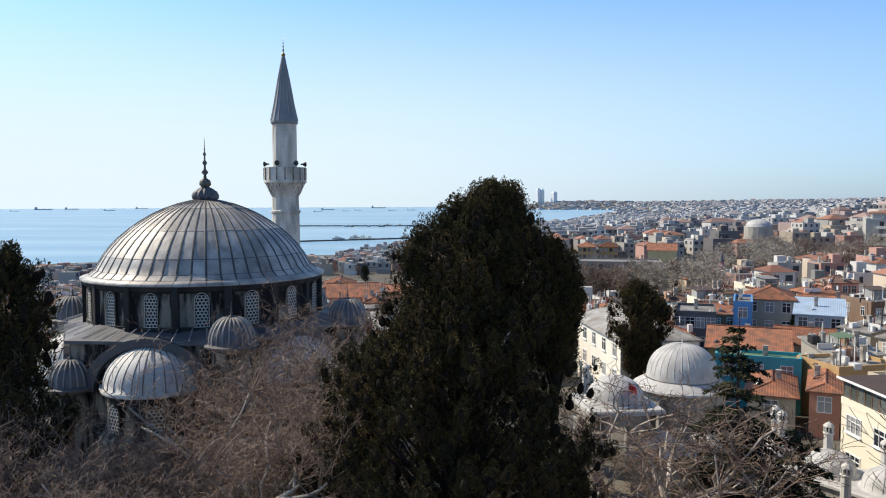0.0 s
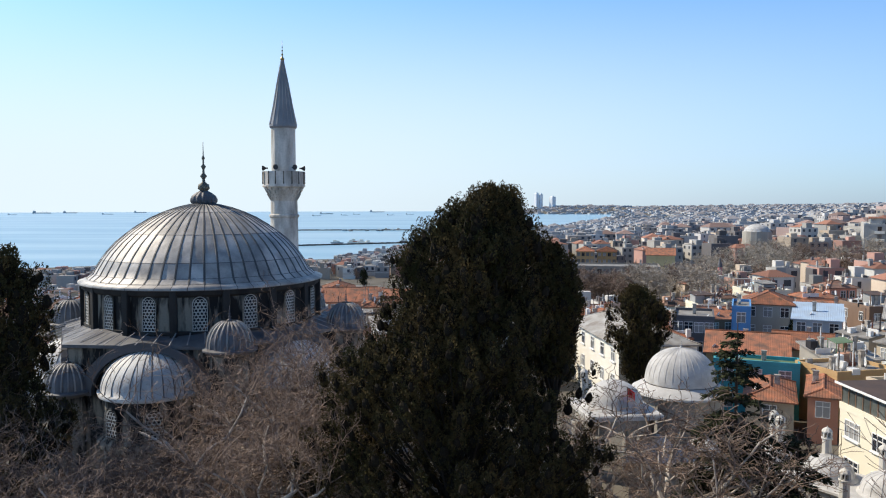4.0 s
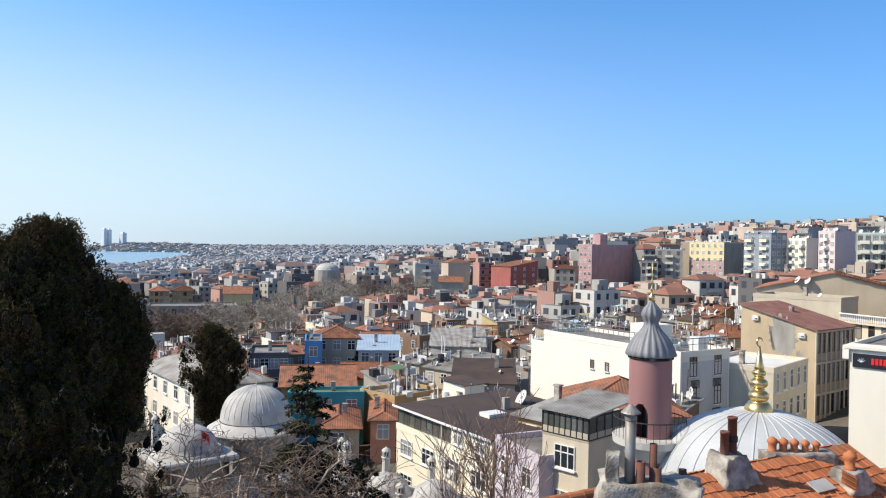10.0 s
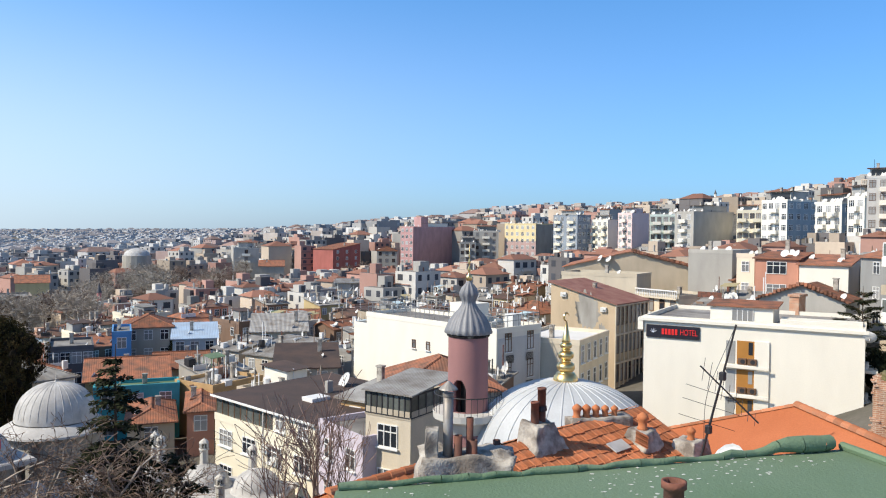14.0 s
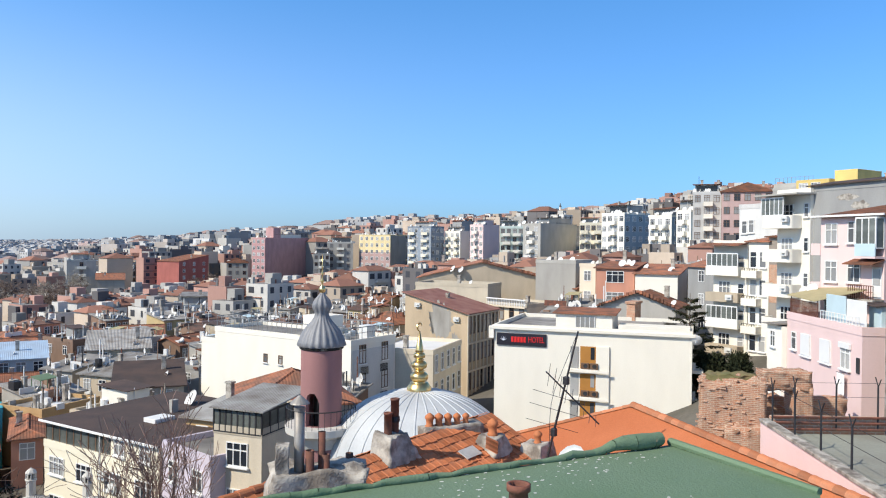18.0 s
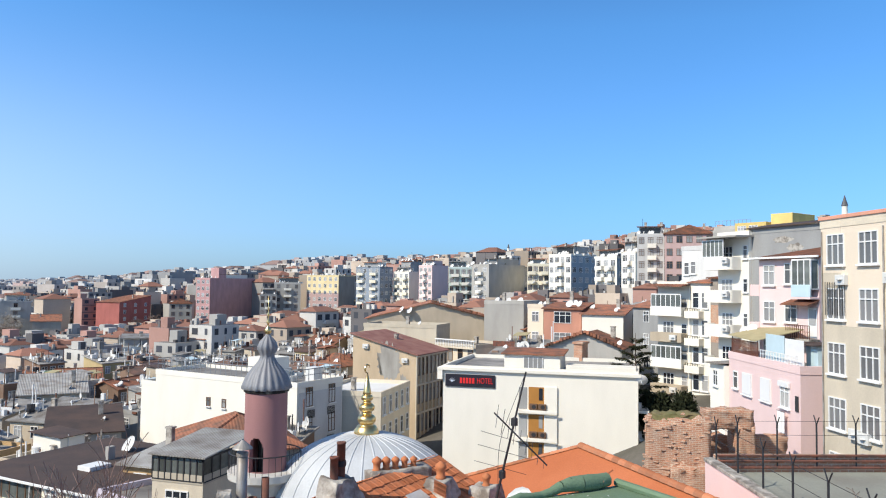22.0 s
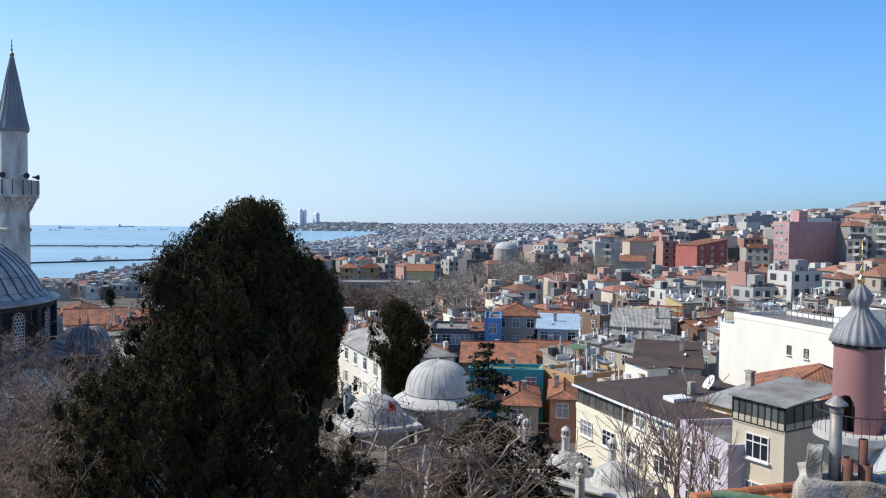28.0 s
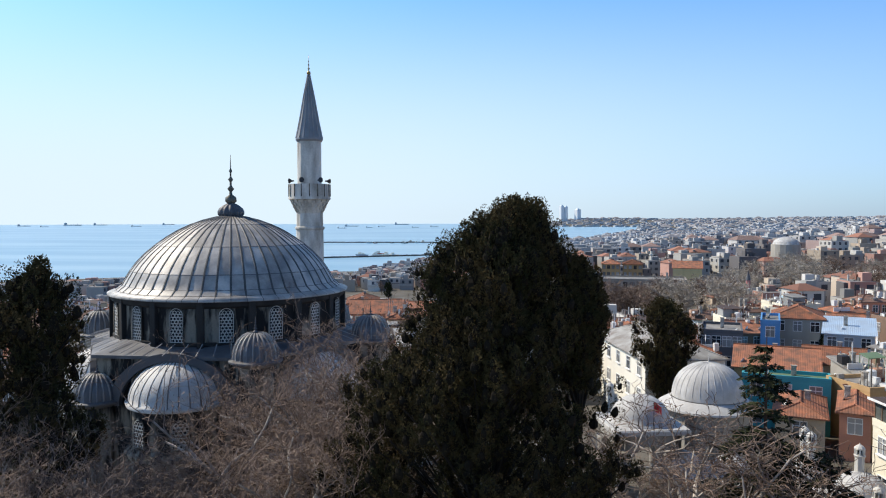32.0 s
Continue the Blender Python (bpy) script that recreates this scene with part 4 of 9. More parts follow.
def house(place, w, dp, h, wall, roof="hip", roof_mat=None, floor=2.9, front=2, back=0, left=0, right=0, label="", name="house", fine=False, win=(1.1, 1.45), style="white",
          group="", dishes=0, chimneys=1, ac=0, depth=8.0, top_skip=0, rise=None, bands=False, over=0.35, category="house"):
    """A house with windows counted per floor on each wall. Its walls go `depth` metres into the sloping ground."""
    root = thing(name, place, label, category, group)
    b = Shape()
    g = 0.22 * min(w, dp) if rise is None else rise
    if roof == "gable":
        vs = [(x, y, z) for x in (-w / 2, w / 2) for y, z in ((0, -depth), (dp, -depth), (dp, h), (dp / 2, h + g * 0.96), (0, h))]
        b.add(vs, [(4, 3, 2, 1, 0), (5, 6, 7, 8, 9), (0, 5, 9, 4), (1, 2, 7, 6), (0, 1, 6, 5)])
    elif roof == "gable_front":
        vs = [(x, y, z) for y in (0, dp) for x, z in ((-w / 2, -depth), (w / 2, -depth), (w / 2, h), (0, h + g * 0.96), (-w / 2, h))]
        b.add(vs, [(0, 1, 2, 3, 4), (9, 8, 7, 6, 5), (1, 6, 7, 2), (0, 4, 9, 5), (0, 5, 6, 1)])
    elif roof == "shed":
        vs = [(x, y, z) for x in (-w / 2, w / 2) for y, z in ((0, -depth), (dp, -depth), (dp, h + g * 0.96), (0, h))]
        b.add(vs, [(3, 2, 1, 0), (4, 5, 6, 7), (0, 4, 7, 3), (1, 2, 6, 5), (0, 1, 5, 4)])
    else:
        b.box(-w / 2, 0, -depth, w / 2, dp, h)
    b.object("wall", WALLS[wall], root)
    roof_on(root, w, dp, h, roof, roof_mat or (FLATROOF if roof == "flat" else TILE), over, rise, WALLS[wall])
    floors = max(1, int((h - 0.2) / floor))
    for which, count in (("front", front), ("back", back), ("left", left), ("right", right)):
        if not count:
            continue
        length = w if which in ("front", "back") else dp
        fr = side(w, dp, which)
        for k in range(floors - top_skip):
            z = h - (k + 1 + top_skip) * floor + 0.85
            for i in range(count):
                x = -length / 2 + length * (i + 0.5) / count
                put_window(root, fr @ pose(x, 0, z), win[0], win[1], style, fine)
        if bands:
            s = Shape()
            for k in range(floors):
                s.box(-length / 2, -0.08, h - (k + 1) * floor - 0.1, length / 2, 0.0, h - (k + 1) * floor + 0.1)
            bo = s.object("floor_band", WALLS[wall], root)
            bo.matrix_basis = fr
    for k in range(chimneys):
        x, y = random.uniform(-w * 0.35, w * 0.35), random.uniform(dp * 0.3, dp * 0.8)
        same("chimney", CHIM_M, root, Matrix.Translation((x, y, h + (0.0 if roof == "flat" else 0.1 * min(w, dp)))) @ Matrix.Diagonal((0.9, 0.9, random.uniform(0.9, 1.5), 1)))
    for k in range(dishes):
        put_dish(root, random.uniform(-w * 0.45, w * 0.45), random.uniform(0.3, dp * 0.6), h + (0.1 if roof == "flat" else 0.25), random.uniform(0.8, 1.3))
    for k in range(ac):
        i = random.randrange(floors)
        same("air_conditioner", AC_M, root, pose(random.uniform(-w * 0.45, w * 0.45), 0, h - (i + 1) * floor + 0.2))
    c = place @ Vector((0, dp / 2, 0))
    TAKEN.append((c.x, c.y, math.hypot(w, dp) / 2 * 0.86))
    return root


def facade(az1, d1, az2, d2, top, base):
    """Place, width and height of a house from the two ends of its front."""
    p, q = at(az1, d1), at(az2, d2)
    return frame_at(p, q, base), (q - p).length, top - base


def corner(az1, azm, az2, d, top, base, wall, turn=42, **kw):
    """A house seen over its corner: its front from az1 to the corner at azm, its right side from there to az2."""
    a, t = radians(azm), radians(turn)
    right_, away = Vector((math.cos(a), -math.sin(a), 0)), Vector((math.sin(a), math.cos(a), 0))
    w = radians(azm - az1) * d / math.cos(t)
    p = at(azm, d)
    dp = radians(az2 - azm) * d / math.sin(t)
    return house(frame_at(p - right_ * w * math.cos(t) + away * w * math.sin(t), p, base), w, dp, top - base, wall, **kw), w, dp, top - base


BALCONY = {}
ROOF_SPOTS = []     # roofs to strew with small things


def balcony_mesh(w, wall):
    """A cantilevered slab with a solid breast wall on three sides."""
    key = (round(w, 1), wall)
    if key not in BALCONY:
        s = Shape()
        s.box(-w / 2, -1.1, -0.14, w / 2, 0.0, 0.0)
        s.box(-w / 2, -1.1, 0.0, w / 2, -1.0, 0.9)
        s.box(-w / 2, -1.0, 0.0, -w / 2 + 0.1, 0.0, 0.9)
        s.box(w / 2 - 0.1, -1.0, 0.0, w / 2, 0.0, 0.9)
        o = s.object("balcony", WALLS[wall])
        BALCONY[key] = o.data
        bpy.data.objects.remove(o)
    return BALCONY[key]


def dress(root, w, dp, h, wall, rnd, stacks=1, attic=True, dishes=4):
    """Balcony stacks, a set-back top floor and the clutter of a lived-in roof for a larger block."""
    floors = max(1, int((h - 0.2) / 2.9))
    for c in range(stacks):
        bw_ = min(w * 0.32, 3.2)
        x = -w / 2 + w * (c + 0.5) / stacks + rnd.uniform(-0.4, 0.4)
        x = max(-w / 2 + bw_ / 2, min(w / 2 - bw_ / 2, x))
        col = rnd.choice(("white", wall, "white", "cream"))
        for k in range(min(floors, 5)):
            same("balcony", balcony_mesh(bw_, col), root, pose(x, 0, h - (k + 1) * 2.9))
            if rnd.random() < 0.35:
                same("air_conditioner", AC_M, root, pose(x + bw_ / 2 - 0.5, -1.1, h - (k + 1) * 2.9 + 0.15))
    if attic:
        x0, x1 = -w / 2 + rnd.uniform(0.3, w * 0.25), w / 2 - rnd.uniform(0.3, w * 0.25)
        hh = rnd.uniform(1.9, 2.7)
        Shape().bevel_box(x0, dp * 0.25, h, x1, dp * 0.85, h + hh, 0.03).object("top_floor", WALLS[rnd.choice(("white", "bare", wall))], root)
        Shape().slab([(x0 - 0.6, dp * 0.25 - 0.9, h + hh), (x1 + 0.4, dp * 0.25 - 0.9, h + hh), (x1 + 0.4, dp * 0.9, h + hh + 0.5), (x0 - 0.6, dp * 0.9, h + hh + 0.5)], 0.1).object("top_roof", rnd.choice((TILE, SHEET, TILE, SHEET, RUST)), root)
        Shape().box(x0 + 0.3, dp * 0.25 - 0.05, h + 0.6, x1 - 0.3, dp * 0.25 - 0.01, h + hh - 0.35).object("top_window", GLASS, root)
        for _ in range(2):
            x = rnd.uniform(x0, x1)
            same("chimney", CHIM_M, root, Matrix.Translation((x, dp * 0.5, h + hh)))
    ROOF_SPOTS.append((root.matrix_basis.copy(), w, dp, h, "flat"))
    for _ in range(dishes):
        put_dish(root, rnd.uniform(-w * 0.48, w * 0.48), rnd.uniform(0.2, dp * 0.25), h + 0.3, rnd.uniform(1.0, 1.8))
    x = rnd.uniform(-w * 0.4, w * 0.4)
    Shape().tube((x, dp * 0.3, h), (x, dp * 0.3, h + rnd.uniform(3, 5)), 0.05, n=5).object("aerial_mast", IRON, root)

# ---- marked houses ----
def hero(az1, d1, az2, d2, top, base, dp, wall, **kw):
    m, w, h = facade(az1, d1, az2, d2, top, base)
    return house(m, w, dp, h, wall, **kw)


random.seed(3)
hotel = hero(58.3, 76.5, 72.4, 74, 13.65, 3.0, 13, "white", roof="flat", front=0, label="white hotel block with dark sign and orange loggias", name="hotel", category="hotel", chimneys=0)
white_block = hero(47.7, 76, 50.97, 81.4, 11.9, 1.0, 20.7, "white", roof="flat", front=2, fine=True, win=(1.0, 1.9), style="brown", label="tall white apartment block with roof terrace railing", name="apartment_block", chimneys=0)
hero(53.8, 80, 55.85, 89.6, 10.4, -1.0, 7.5, "sand", roof="flat", roof_mat=MEMBRANE, front=5, left=0, fine=True, win=(0.9, 1.9), label="beige apartment house with white window trims and white roof", name="apartment_house")
mansion = hero(56.3, 98, 58.45, 106.5, 13.1, 0.0, 9.4, "ochre2", roof="shed", roof_mat=BROWNROOF, rise=2.5, front=8, floor=3.6, win=(0.75, 2.3), style="brown", label="tall ochre mansion with narrow windows and brown roof", name="mansion")
gabled = hero(52.6, 125, 61.9, 125, 16.6, 4.0, 20, "beige", roof="gable_front", rise=2.6, front=0, label="beige gabled apartment house with bare side wall", name="gabled_house", dishes=3)
cream = hero(27.3, 66, 34.6, 54.5, 6.25, -2.0, 12, "cream", roof="flat", roof_mat=RUST, front=4, fine=True, win=(1.9, 1.35), label="cream apartment house with glazed roof terrace", name="apartment_house", chimneys=0, top_skip=0)
hero(34.75, 54, 38.0, 48.9, 8.3, -2.0, 10, "lilac", roof="flat", front=2, fine=True, win=(1.2, 1.4), label="lilac painted narrow house", name="house", chimneys=0)
hero(38.2, 50, 41.5, 47.9, 10.1, -2.0, 8, "sand", roof="flat", front=1, fine=True, win=(1.6, 1.5), label="old stone house with a glazed roof balcony", name="house", chimneys=0)
hero(61.2, 120, 64.1, 118, 19.3, 6.0, 9, "bare", roof="flat", front=0, label="bare cement side wall of a flat-roofed house", dishes=3)
hero(64.4, 112, 65.55, 111, 19.0, 8.0, 9, "peach", roof="flat", front=1, label="narrow peach painted house with flat roof terrace", dishes=2)
hero(65.6, 108, 68.3, 107, 19.0, 8.0, 9, "salmon", roof="shed", rise=0.7, front=1, win=(2.4, 1.6), label="brick-red house with a wide white window and tiled eave", dishes=3)
hero(68.35, 106, 71.3, 105, 18.4, 8.0, 9, "white", roof="shed", rise=1.1, front=0, label="low white house with red tiled lean-to roof", dishes=3)
hero(62.0, 122, 64.2, 118, 15.5, 7.0, 8, "brown", roof="gable", front=2, label="dark timber-coloured house with tiled roof")
ruined = hero(65.9, 94, 71.2, 92, 14.9, 6.0, 7, "bare", roof="gable_front", rise=1.7, front=0, label="old stone shed with patched tiled roof", dishes=1)
hero(72.0, 104, 73.9, 100, 19.6, 9.0, 10, "grey", roof="gable", front=1, label="grey narrow house with tiled roof")
balc_h = hero(73.75, 92, 76.0, 89.5, 22.3, 8.0, 9, "white", roof="flat", front=0, label="white apartment house with stacked glazed balconies", name="apartment_house", dishes=2, chimneys=0)
front_h = hero(76.05, 89.5, 77.35, 88, 22.7, 8.0, 7, "white", roof="shed", rise=0.8, front=0, label="narrow white house with paired windows", name="apartment_house", chimneys=0)
brick_h = hero(77.36, 88, 78.1, 87, 23.2, 8.0, 7, "brownish", roof="shed", rise=0.6, front=0, label="bare brick flank of a narrow house", name="apartment_house", chimneys=0)
grey_h = hero(75.4, 97, 78.05, 93, 26.6, 12.0, 9, "palegrey", roof="flat", front=0, label="pale grey rendered apartment house with a blank wall", name="apartment_house", chimneys=1)
tower_h = hero(77.88, 82.5, 79.92, 79.5, 27.2, 10.0, 7, "white", roof="flat", front=0, label="white apartment tower with rounded balconies", name="apartment_house", chimneys=0)
conc_h = hero(79.94, 80, 84.6, 74.5, 27.4, 14.0, 8, "grey", roof="flat", front=0, label="rough grey concrete flank of an apartment block", name="apartment_house", chimneys=3)
pink_h = hero(80.6, 66.2, 84.33, 62, 24.45, 10.0, 9, "pink", roof="shed", rise=1.5, front=0, label="pink apartment house with small balconies", name="apartment_house", chimneys=0, over=0.45)
annex_h = hero(78.6, 66, 83.15, 55.3, 16.55, 9.0, 9, "pink", roof="flat", front=0, label="low pink annex with a roof terrace", name="annex", chimneys=0)
beige_h = hero(84.5, 52, 93, 43, 25.8, 8.0, 10, "sand", roof="flat", front=4, fine=True, win=(1.6, 1.85), floor=3.2, label="beige apartment house with white windows", name="apartment_house", ac=3)
yellow_top = hero(77.5, 140, 82.9, 132, 31.6, 16.0, 12, "bare", roof="flat", front=5, label="yellow penthouse block on the hill", name="apartment_house")
hero(52.4, 117, 57.7, 113, 15.7, 3.0, 7, "sand", roof="flat", front=0, label="plain beige back wall of a terrace house", name="apartment_house", ac=4, dishes=2)
terr = hero(57.7, 113, 60.6, 108, 13.2, 3.0, 8, "sand", roof="flat", front=4, win=(0.9, 1.9), style="brown", label="beige terrace house with a white roof balustrade", name="apartment_house", ac=2)
FARHERO = [  # bearings, distance, top, base, wall, roof, windows
    (46.2, 48.1, 340, 22.0, 6, "bare", "flat", 3), (39.0, 40.5, 330, 15, 2, "stone", "hip", 3), (45.2, 46.4, 330, 17, 5, "grey", "flat", 3),
    (58.65, 60.4, 265, 28.0, 15, "mint", "flat", 4), (64.5, 66.1, 240, 28.7, 17, "cream", "flat", 4),
        (72.4, 74.3, 190, 34.6, 19, "palegrey", "flat", 3), (74.3, 77.7, 180, 36.4, 20, "rosy", "hip", 5),
    (28.6, 30.4, 320, 14.1, -3, "grey", "flat", 1), (30.4, 32.2, 310, 9.4, -3, "stone", "gable", 0), (14.7, 16.7, 300, 4.7, -9, "yellow", "gable", 0), (9.6, 15.7, 225, 3.6, -12, "brownish", "flat", 12), (9.7, 11.0, 330, 3.3, -12, "ochre", "hip", 4), (11.2, 12.6, 332, 3.3, -12, "ochre", "hip", 4),
    (20.6, 21.8, 120, 6.5, -3, "skyblue", "flat", 1), (21.3, 24.4, 130, 7.6, -3, "stone", "hip", 3), (24.6, 27.8, 140, 5.4, -3, "cream", "gable", 4), (19.5, 24.9, 90, 4.3, -2, "teal", "flat", 3), (19.0, 24.2, 99, 5.6, -2, "ochre", "gable", 2), (16.0, 19.7, 170, 1.6, -6, "beige", "hip", 3),
    (23.2, 26.8, 108, 4.6, -3, "beige", "gable", 2), (21.6, 24.6, 80, 3.7, -2, "beige", "hip", 1), (31.8, 34.6, 150, 6.0, -3, "yellow", "gable", 4), (35.3, 40.3, 190, 6.5, -2, "blue", "flat", 8),
    (29.7, 33.7, 120, 6.3, -3, "beige", "shed", 2), (31.4, 36.0, 92, 5.6, -2, "stone", "shed", 2), (25.4, 27.2, 80, 4.2, -2, "salmon", "hip", 1), (-8.7, -5.0, 128, 7.4, -6, "salmon", "gable", 3), (-4.9, -2.4, 150, 4.6, -7, "pink", "gable", 3), (-11.6, -9.2, 175, 2.2, -8, "beige", "hip", 3), (-9.0, -6.6, 165, 4.4, -8, "rosy", "hip", 3),
    (24.4, 27.3, 124, 5.0, -3, "iceblue", "shed", 3), (14.0, 16.5, 112, 4.5, -3, "dark", "shed", 2), (16.8, 19.5, 118, 5.0, -3, "dark", "flat", 4)]
hero(9.4, 103, 12.95, 85, 6.4, -3, 9, "white", roof="hip", roof_mat=SHEET, front=5, fine=True, win=(1.3, 1.5), label="long white two-storey house with low grey roof", name="house")
for a1, a2, d, top, base, wall, roof, nw in FARHERO:
    lab = {"flat": "flat roof", "hip": "tiled hipped roof", "gable": "tiled gable roof", "shed": "lean-to roof"}[roof]
    if roof in ("hip", "gable"):
        top -= 0.2 * min(13 if d > 150 else 9, radians(a2 - a1) * d)
    fh = hero(a1, d, a2, d, top, base, 13 if d > 150 else 3.5 if wall == "teal" else 9, wall, roof=roof, roof_mat=GREENROOF if wall == "teal" else BLUESHEET if wall == "iceblue" else RUST if wall == "stone" and roof == "shed" else SHEET if wall == "beige" and roof == "shed" else None, front=nw, label=wall.replace("bare", "cement-grey").replace("skyblue", "bright blue").replace("iceblue", "pale grey-blue").replace("rosy", "dusky pink").replace("brownish", "grey-brown").replace("palegrey", "pale grey") + " rendered town building with " + lab, dishes=1 if d < 200 else 0,
         name="town_building", category="building", win=(1.3, 1.6), style="brown" if d > 170 and wall != "white" else "white")
    if d > 170 and roof == "flat" and a1 > 28:
        dress(fh, radians(a2 - a1) * d, 13, top - base, wall, random.Random(int(a1 * 10)), 2 if nw > 3 else 1, True, 3)
# blocks on the hill, seen over their corners
HILL = [  # front from, corner, side to, distance, top, base, wall, roof, windows on front and side, balcony stacks
    (34.25, 35.75, 37.85, 345, 13.4, -2, "brickred", "shed", 0, 3, 0),
    (40.75, 41.7, 45.0, 350, 23.6, 3, "rosepink", "flat", 3, 0, 0), (48.3, 50.7, 51.9, 330, 25.4, 9, "creamy", "flat", 6, 0, 0), (51.8, 53.6, 54.6, 300, 28.6, 11, "bluegrey", "flat", 4, 3, 2),
    (54.5, 55.7, 56.4, 300, 26.8, 12, "white", "flat", 3, 0, 2), (55.1, 55.8, 56.65, 312, 31.6, 12, "grey", "gable", 0, 0, 0), (56.4, 57.4, 58.65, 290, 29.2, 14, "pink", "flat", 3, 0, 1),
    (60.35, 61.65, 64.5, 240, 28.4, 16, "bare", "flat", 2, 0, 1), (66.05, 67.7, 69.6, 220, 31.0, 18, "white", "flat", 4, 4, 1), (69.4, 71.0, 71.7, 200, 29.5, 18, "white", "flat", 3, 1, 2),
    (71.3, 72.3, 73.0, 195, 30.6, 18, "white", "flat", 2, 1, 1)]
rnd_h = random.Random(77)
for a1, am, a2, d, top, base, wall, roof, nf, ns, st in HILL:
    root_, w_, dp_, h_ = corner(a1, am, a2, d, top, base, wall, roof=roof, front=nf, right=ns, win=(1.5, 1.6), name="apartment_block", category="building",
                                label=wall.replace("bare", "cement-grey").replace("rosepink", "dusky rose").replace("brickred", "brick-red").replace("creamy", "cream-yellow").replace("bluegrey", "blue-grey") + " rendered apartment block on the hill with " + ("tiled gable" if roof == "gable" else "balconies" if st else "flat roof"))
    if wall == "brickred":
        continue
    dress(root_, w_, dp_, h_, wall, rnd_h, st, roof == "flat" and wall != "creamy", 5)
    if wall == "creamy":
        # brown-grey panel puts the shadow on this side into its colour
        Shape().box(w_ / 2 + 0.002, 0.0, 0, w_ / 2 + 0.012, dp_, h_ + 0.3).object("side_render", WALLS["stone"], root_)
        Shape().box(-w_ / 2 - 0.03, -0.012, h_ - 15, w_ / 2 + 0.02, -0.002, h_ - 7.2).object("lower_render", WALLS["rosy"], root_)
    if wall == "rosepink":
        Shape().bevel_box(w_ / 2 - 5, 6, h_, w_ / 2 - 0.5, 11, h_ + 5.0, 0.05).object("stair_tower", WALLS["rosepink"], root_)
    # blue-grey panels give these sides their shaded tone by colour
    if roof == "flat" and wall in ("white", "blue") and ns:
        Shape().box(w_ / 2 + 0.002, 0.0, 0, w_ / 2 + 0.012, dp_, h_ + 0.3).object("side_render", WALLS["blue"], root_)
# mansion: cornices, peeled side wall; balustrade of the terrace house; broken roof edges; yellow top floor
mw = (at(58.45, 106.5) - at(56.3, 98)).length
for z, o in ((13.0, 0.3), (9.3, 0.22), (5.7, 0.22)):
    Shape().bevel_box(-mw / 2 - 0.1, -o, z - 0.22, mw / 2 + 0.1, 0.0, z, 0.04).object("cornice", WALLS["sand"], mansion)
for k in range(9):
    x = -mw / 2 + mw * k / 8
    Shape().bevel_box(x - 0.16, -0.14, -2, x + 0.16, 0.0, 12.8, 0.03).object("pilaster", WALLS["sand"], mansion)
rnd_p = random.Random(5)
peel = Shape()
ring = [(4.0 + (1.7 + 0.9 * noise.noise((k * 0.9, 3.1, 0))) * math.cos(math.tau * k / 48) + 0.25 * math.sin(math.tau * k / 48), 12.0 + (2.3 + 1.3 * noise.noise((k * 0.7, 9.4, 0))) * math.sin(math.tau * k / 48)) for k in range(48)]
peel.add([(-mw / 2 - 0.012, y, z) for y, z in ring], [tuple(range(48))])
peel.add([(-mw / 2 - 0.012, y * 0.4 + 0.2, z * 0.5 + 3.2) for y, z in ring], [tuple(range(48))])
peel.object("peeled_render", STONE, mansion, "grey patch where the render has come off")
for y, z in ((1.6, 12.0), (7.4, 13.6)):
    same("air_conditioner", AC_M, mansion, pose(-mw / 2, y, z, 0, 0, -90))
tw_ = (at(60.6, 108) - at(57.7, 113)).length
for x0_, x1_, y0_, y1_ in ((-tw_ / 2, tw_ / 2, -0.35, -0.2),):
    Shape().bevel_box(x0_, y0_, 11.1, x1_, y1_, 11.25, 0.02).object("balustrade_rail", FRAME, terr)
    for k in range(24):
        x = x0_ + (x1_ - x0_) * (k + 0.5) / 24
        Shape().lathe([(0.04, 10.2), (0.09, 10.45), (0.04, 10.8), (0.05, 11.1)], 6, (x, -0.27, 0)).object("baluster", FRAME, terr)
    Shape().bevel_box(x0_, -0.5, 10.0, x1_, 0.0, 10.2, 0.02).object("balcony_slab", WALLS["sand"], terr)
gw_ = (at(61.9, 125) - at(52.6, 125)).length
for k in range(26):      # ragged tiles along one verge
    x = 0.2 + (gw_ / 2) * k / 26
    z = 12.6 + 2.6 * (1 - x / (gw_ / 2)) + 0.12
    Shape().bevel_box(x, -0.5 - rnd_p.uniform(0, 0.15), z - 0.12, x + 0.42, -0.2, z + 0.12 + rnd_p.uniform(0, 0.2), 0.04).object("verge_tile", TILE, gabled)
for x, z in ((-4.6, 13.6), (-3.3, 13.5)):
    put_dish(gabled, x, -0.5, z, 1.3)
rw_ = (at(71.2, 92) - at(65.9, 94)).length
for k in range(22):
    x = -rw_ / 2 + rw_ * k / 22
    z = 8.9 + 1.7 * (1 - abs(x) / (rw_ / 2)) + 0.1
    Shape().bevel_box(x, -0.5 - rnd_p.uniform(0, 0.2), z - 0.14, x + 0.36, -0.25, z + rnd_p.uniform(0.05, 0.3), 0.04).object("verge_tile", TILE, ruined)
stack = thing("brick_chimney", Matrix.Translation(at(68.3, 88, 9)), "broad red brick chimney stack on an old roof", "chimney")
Shape().bevel_box(-0.9, -0.5, -3, 0.9, 0.5, 6.6, 0.04).object("stack", BRICK, stack)
Shape().bevel_box(-1.05, -0.65, 6.6, 1.05, 0.65, 6.85, 0.04).object("cap_course", BRICK, stack)
yw = (at(82.9, 132) - at(77.5, 140)).length
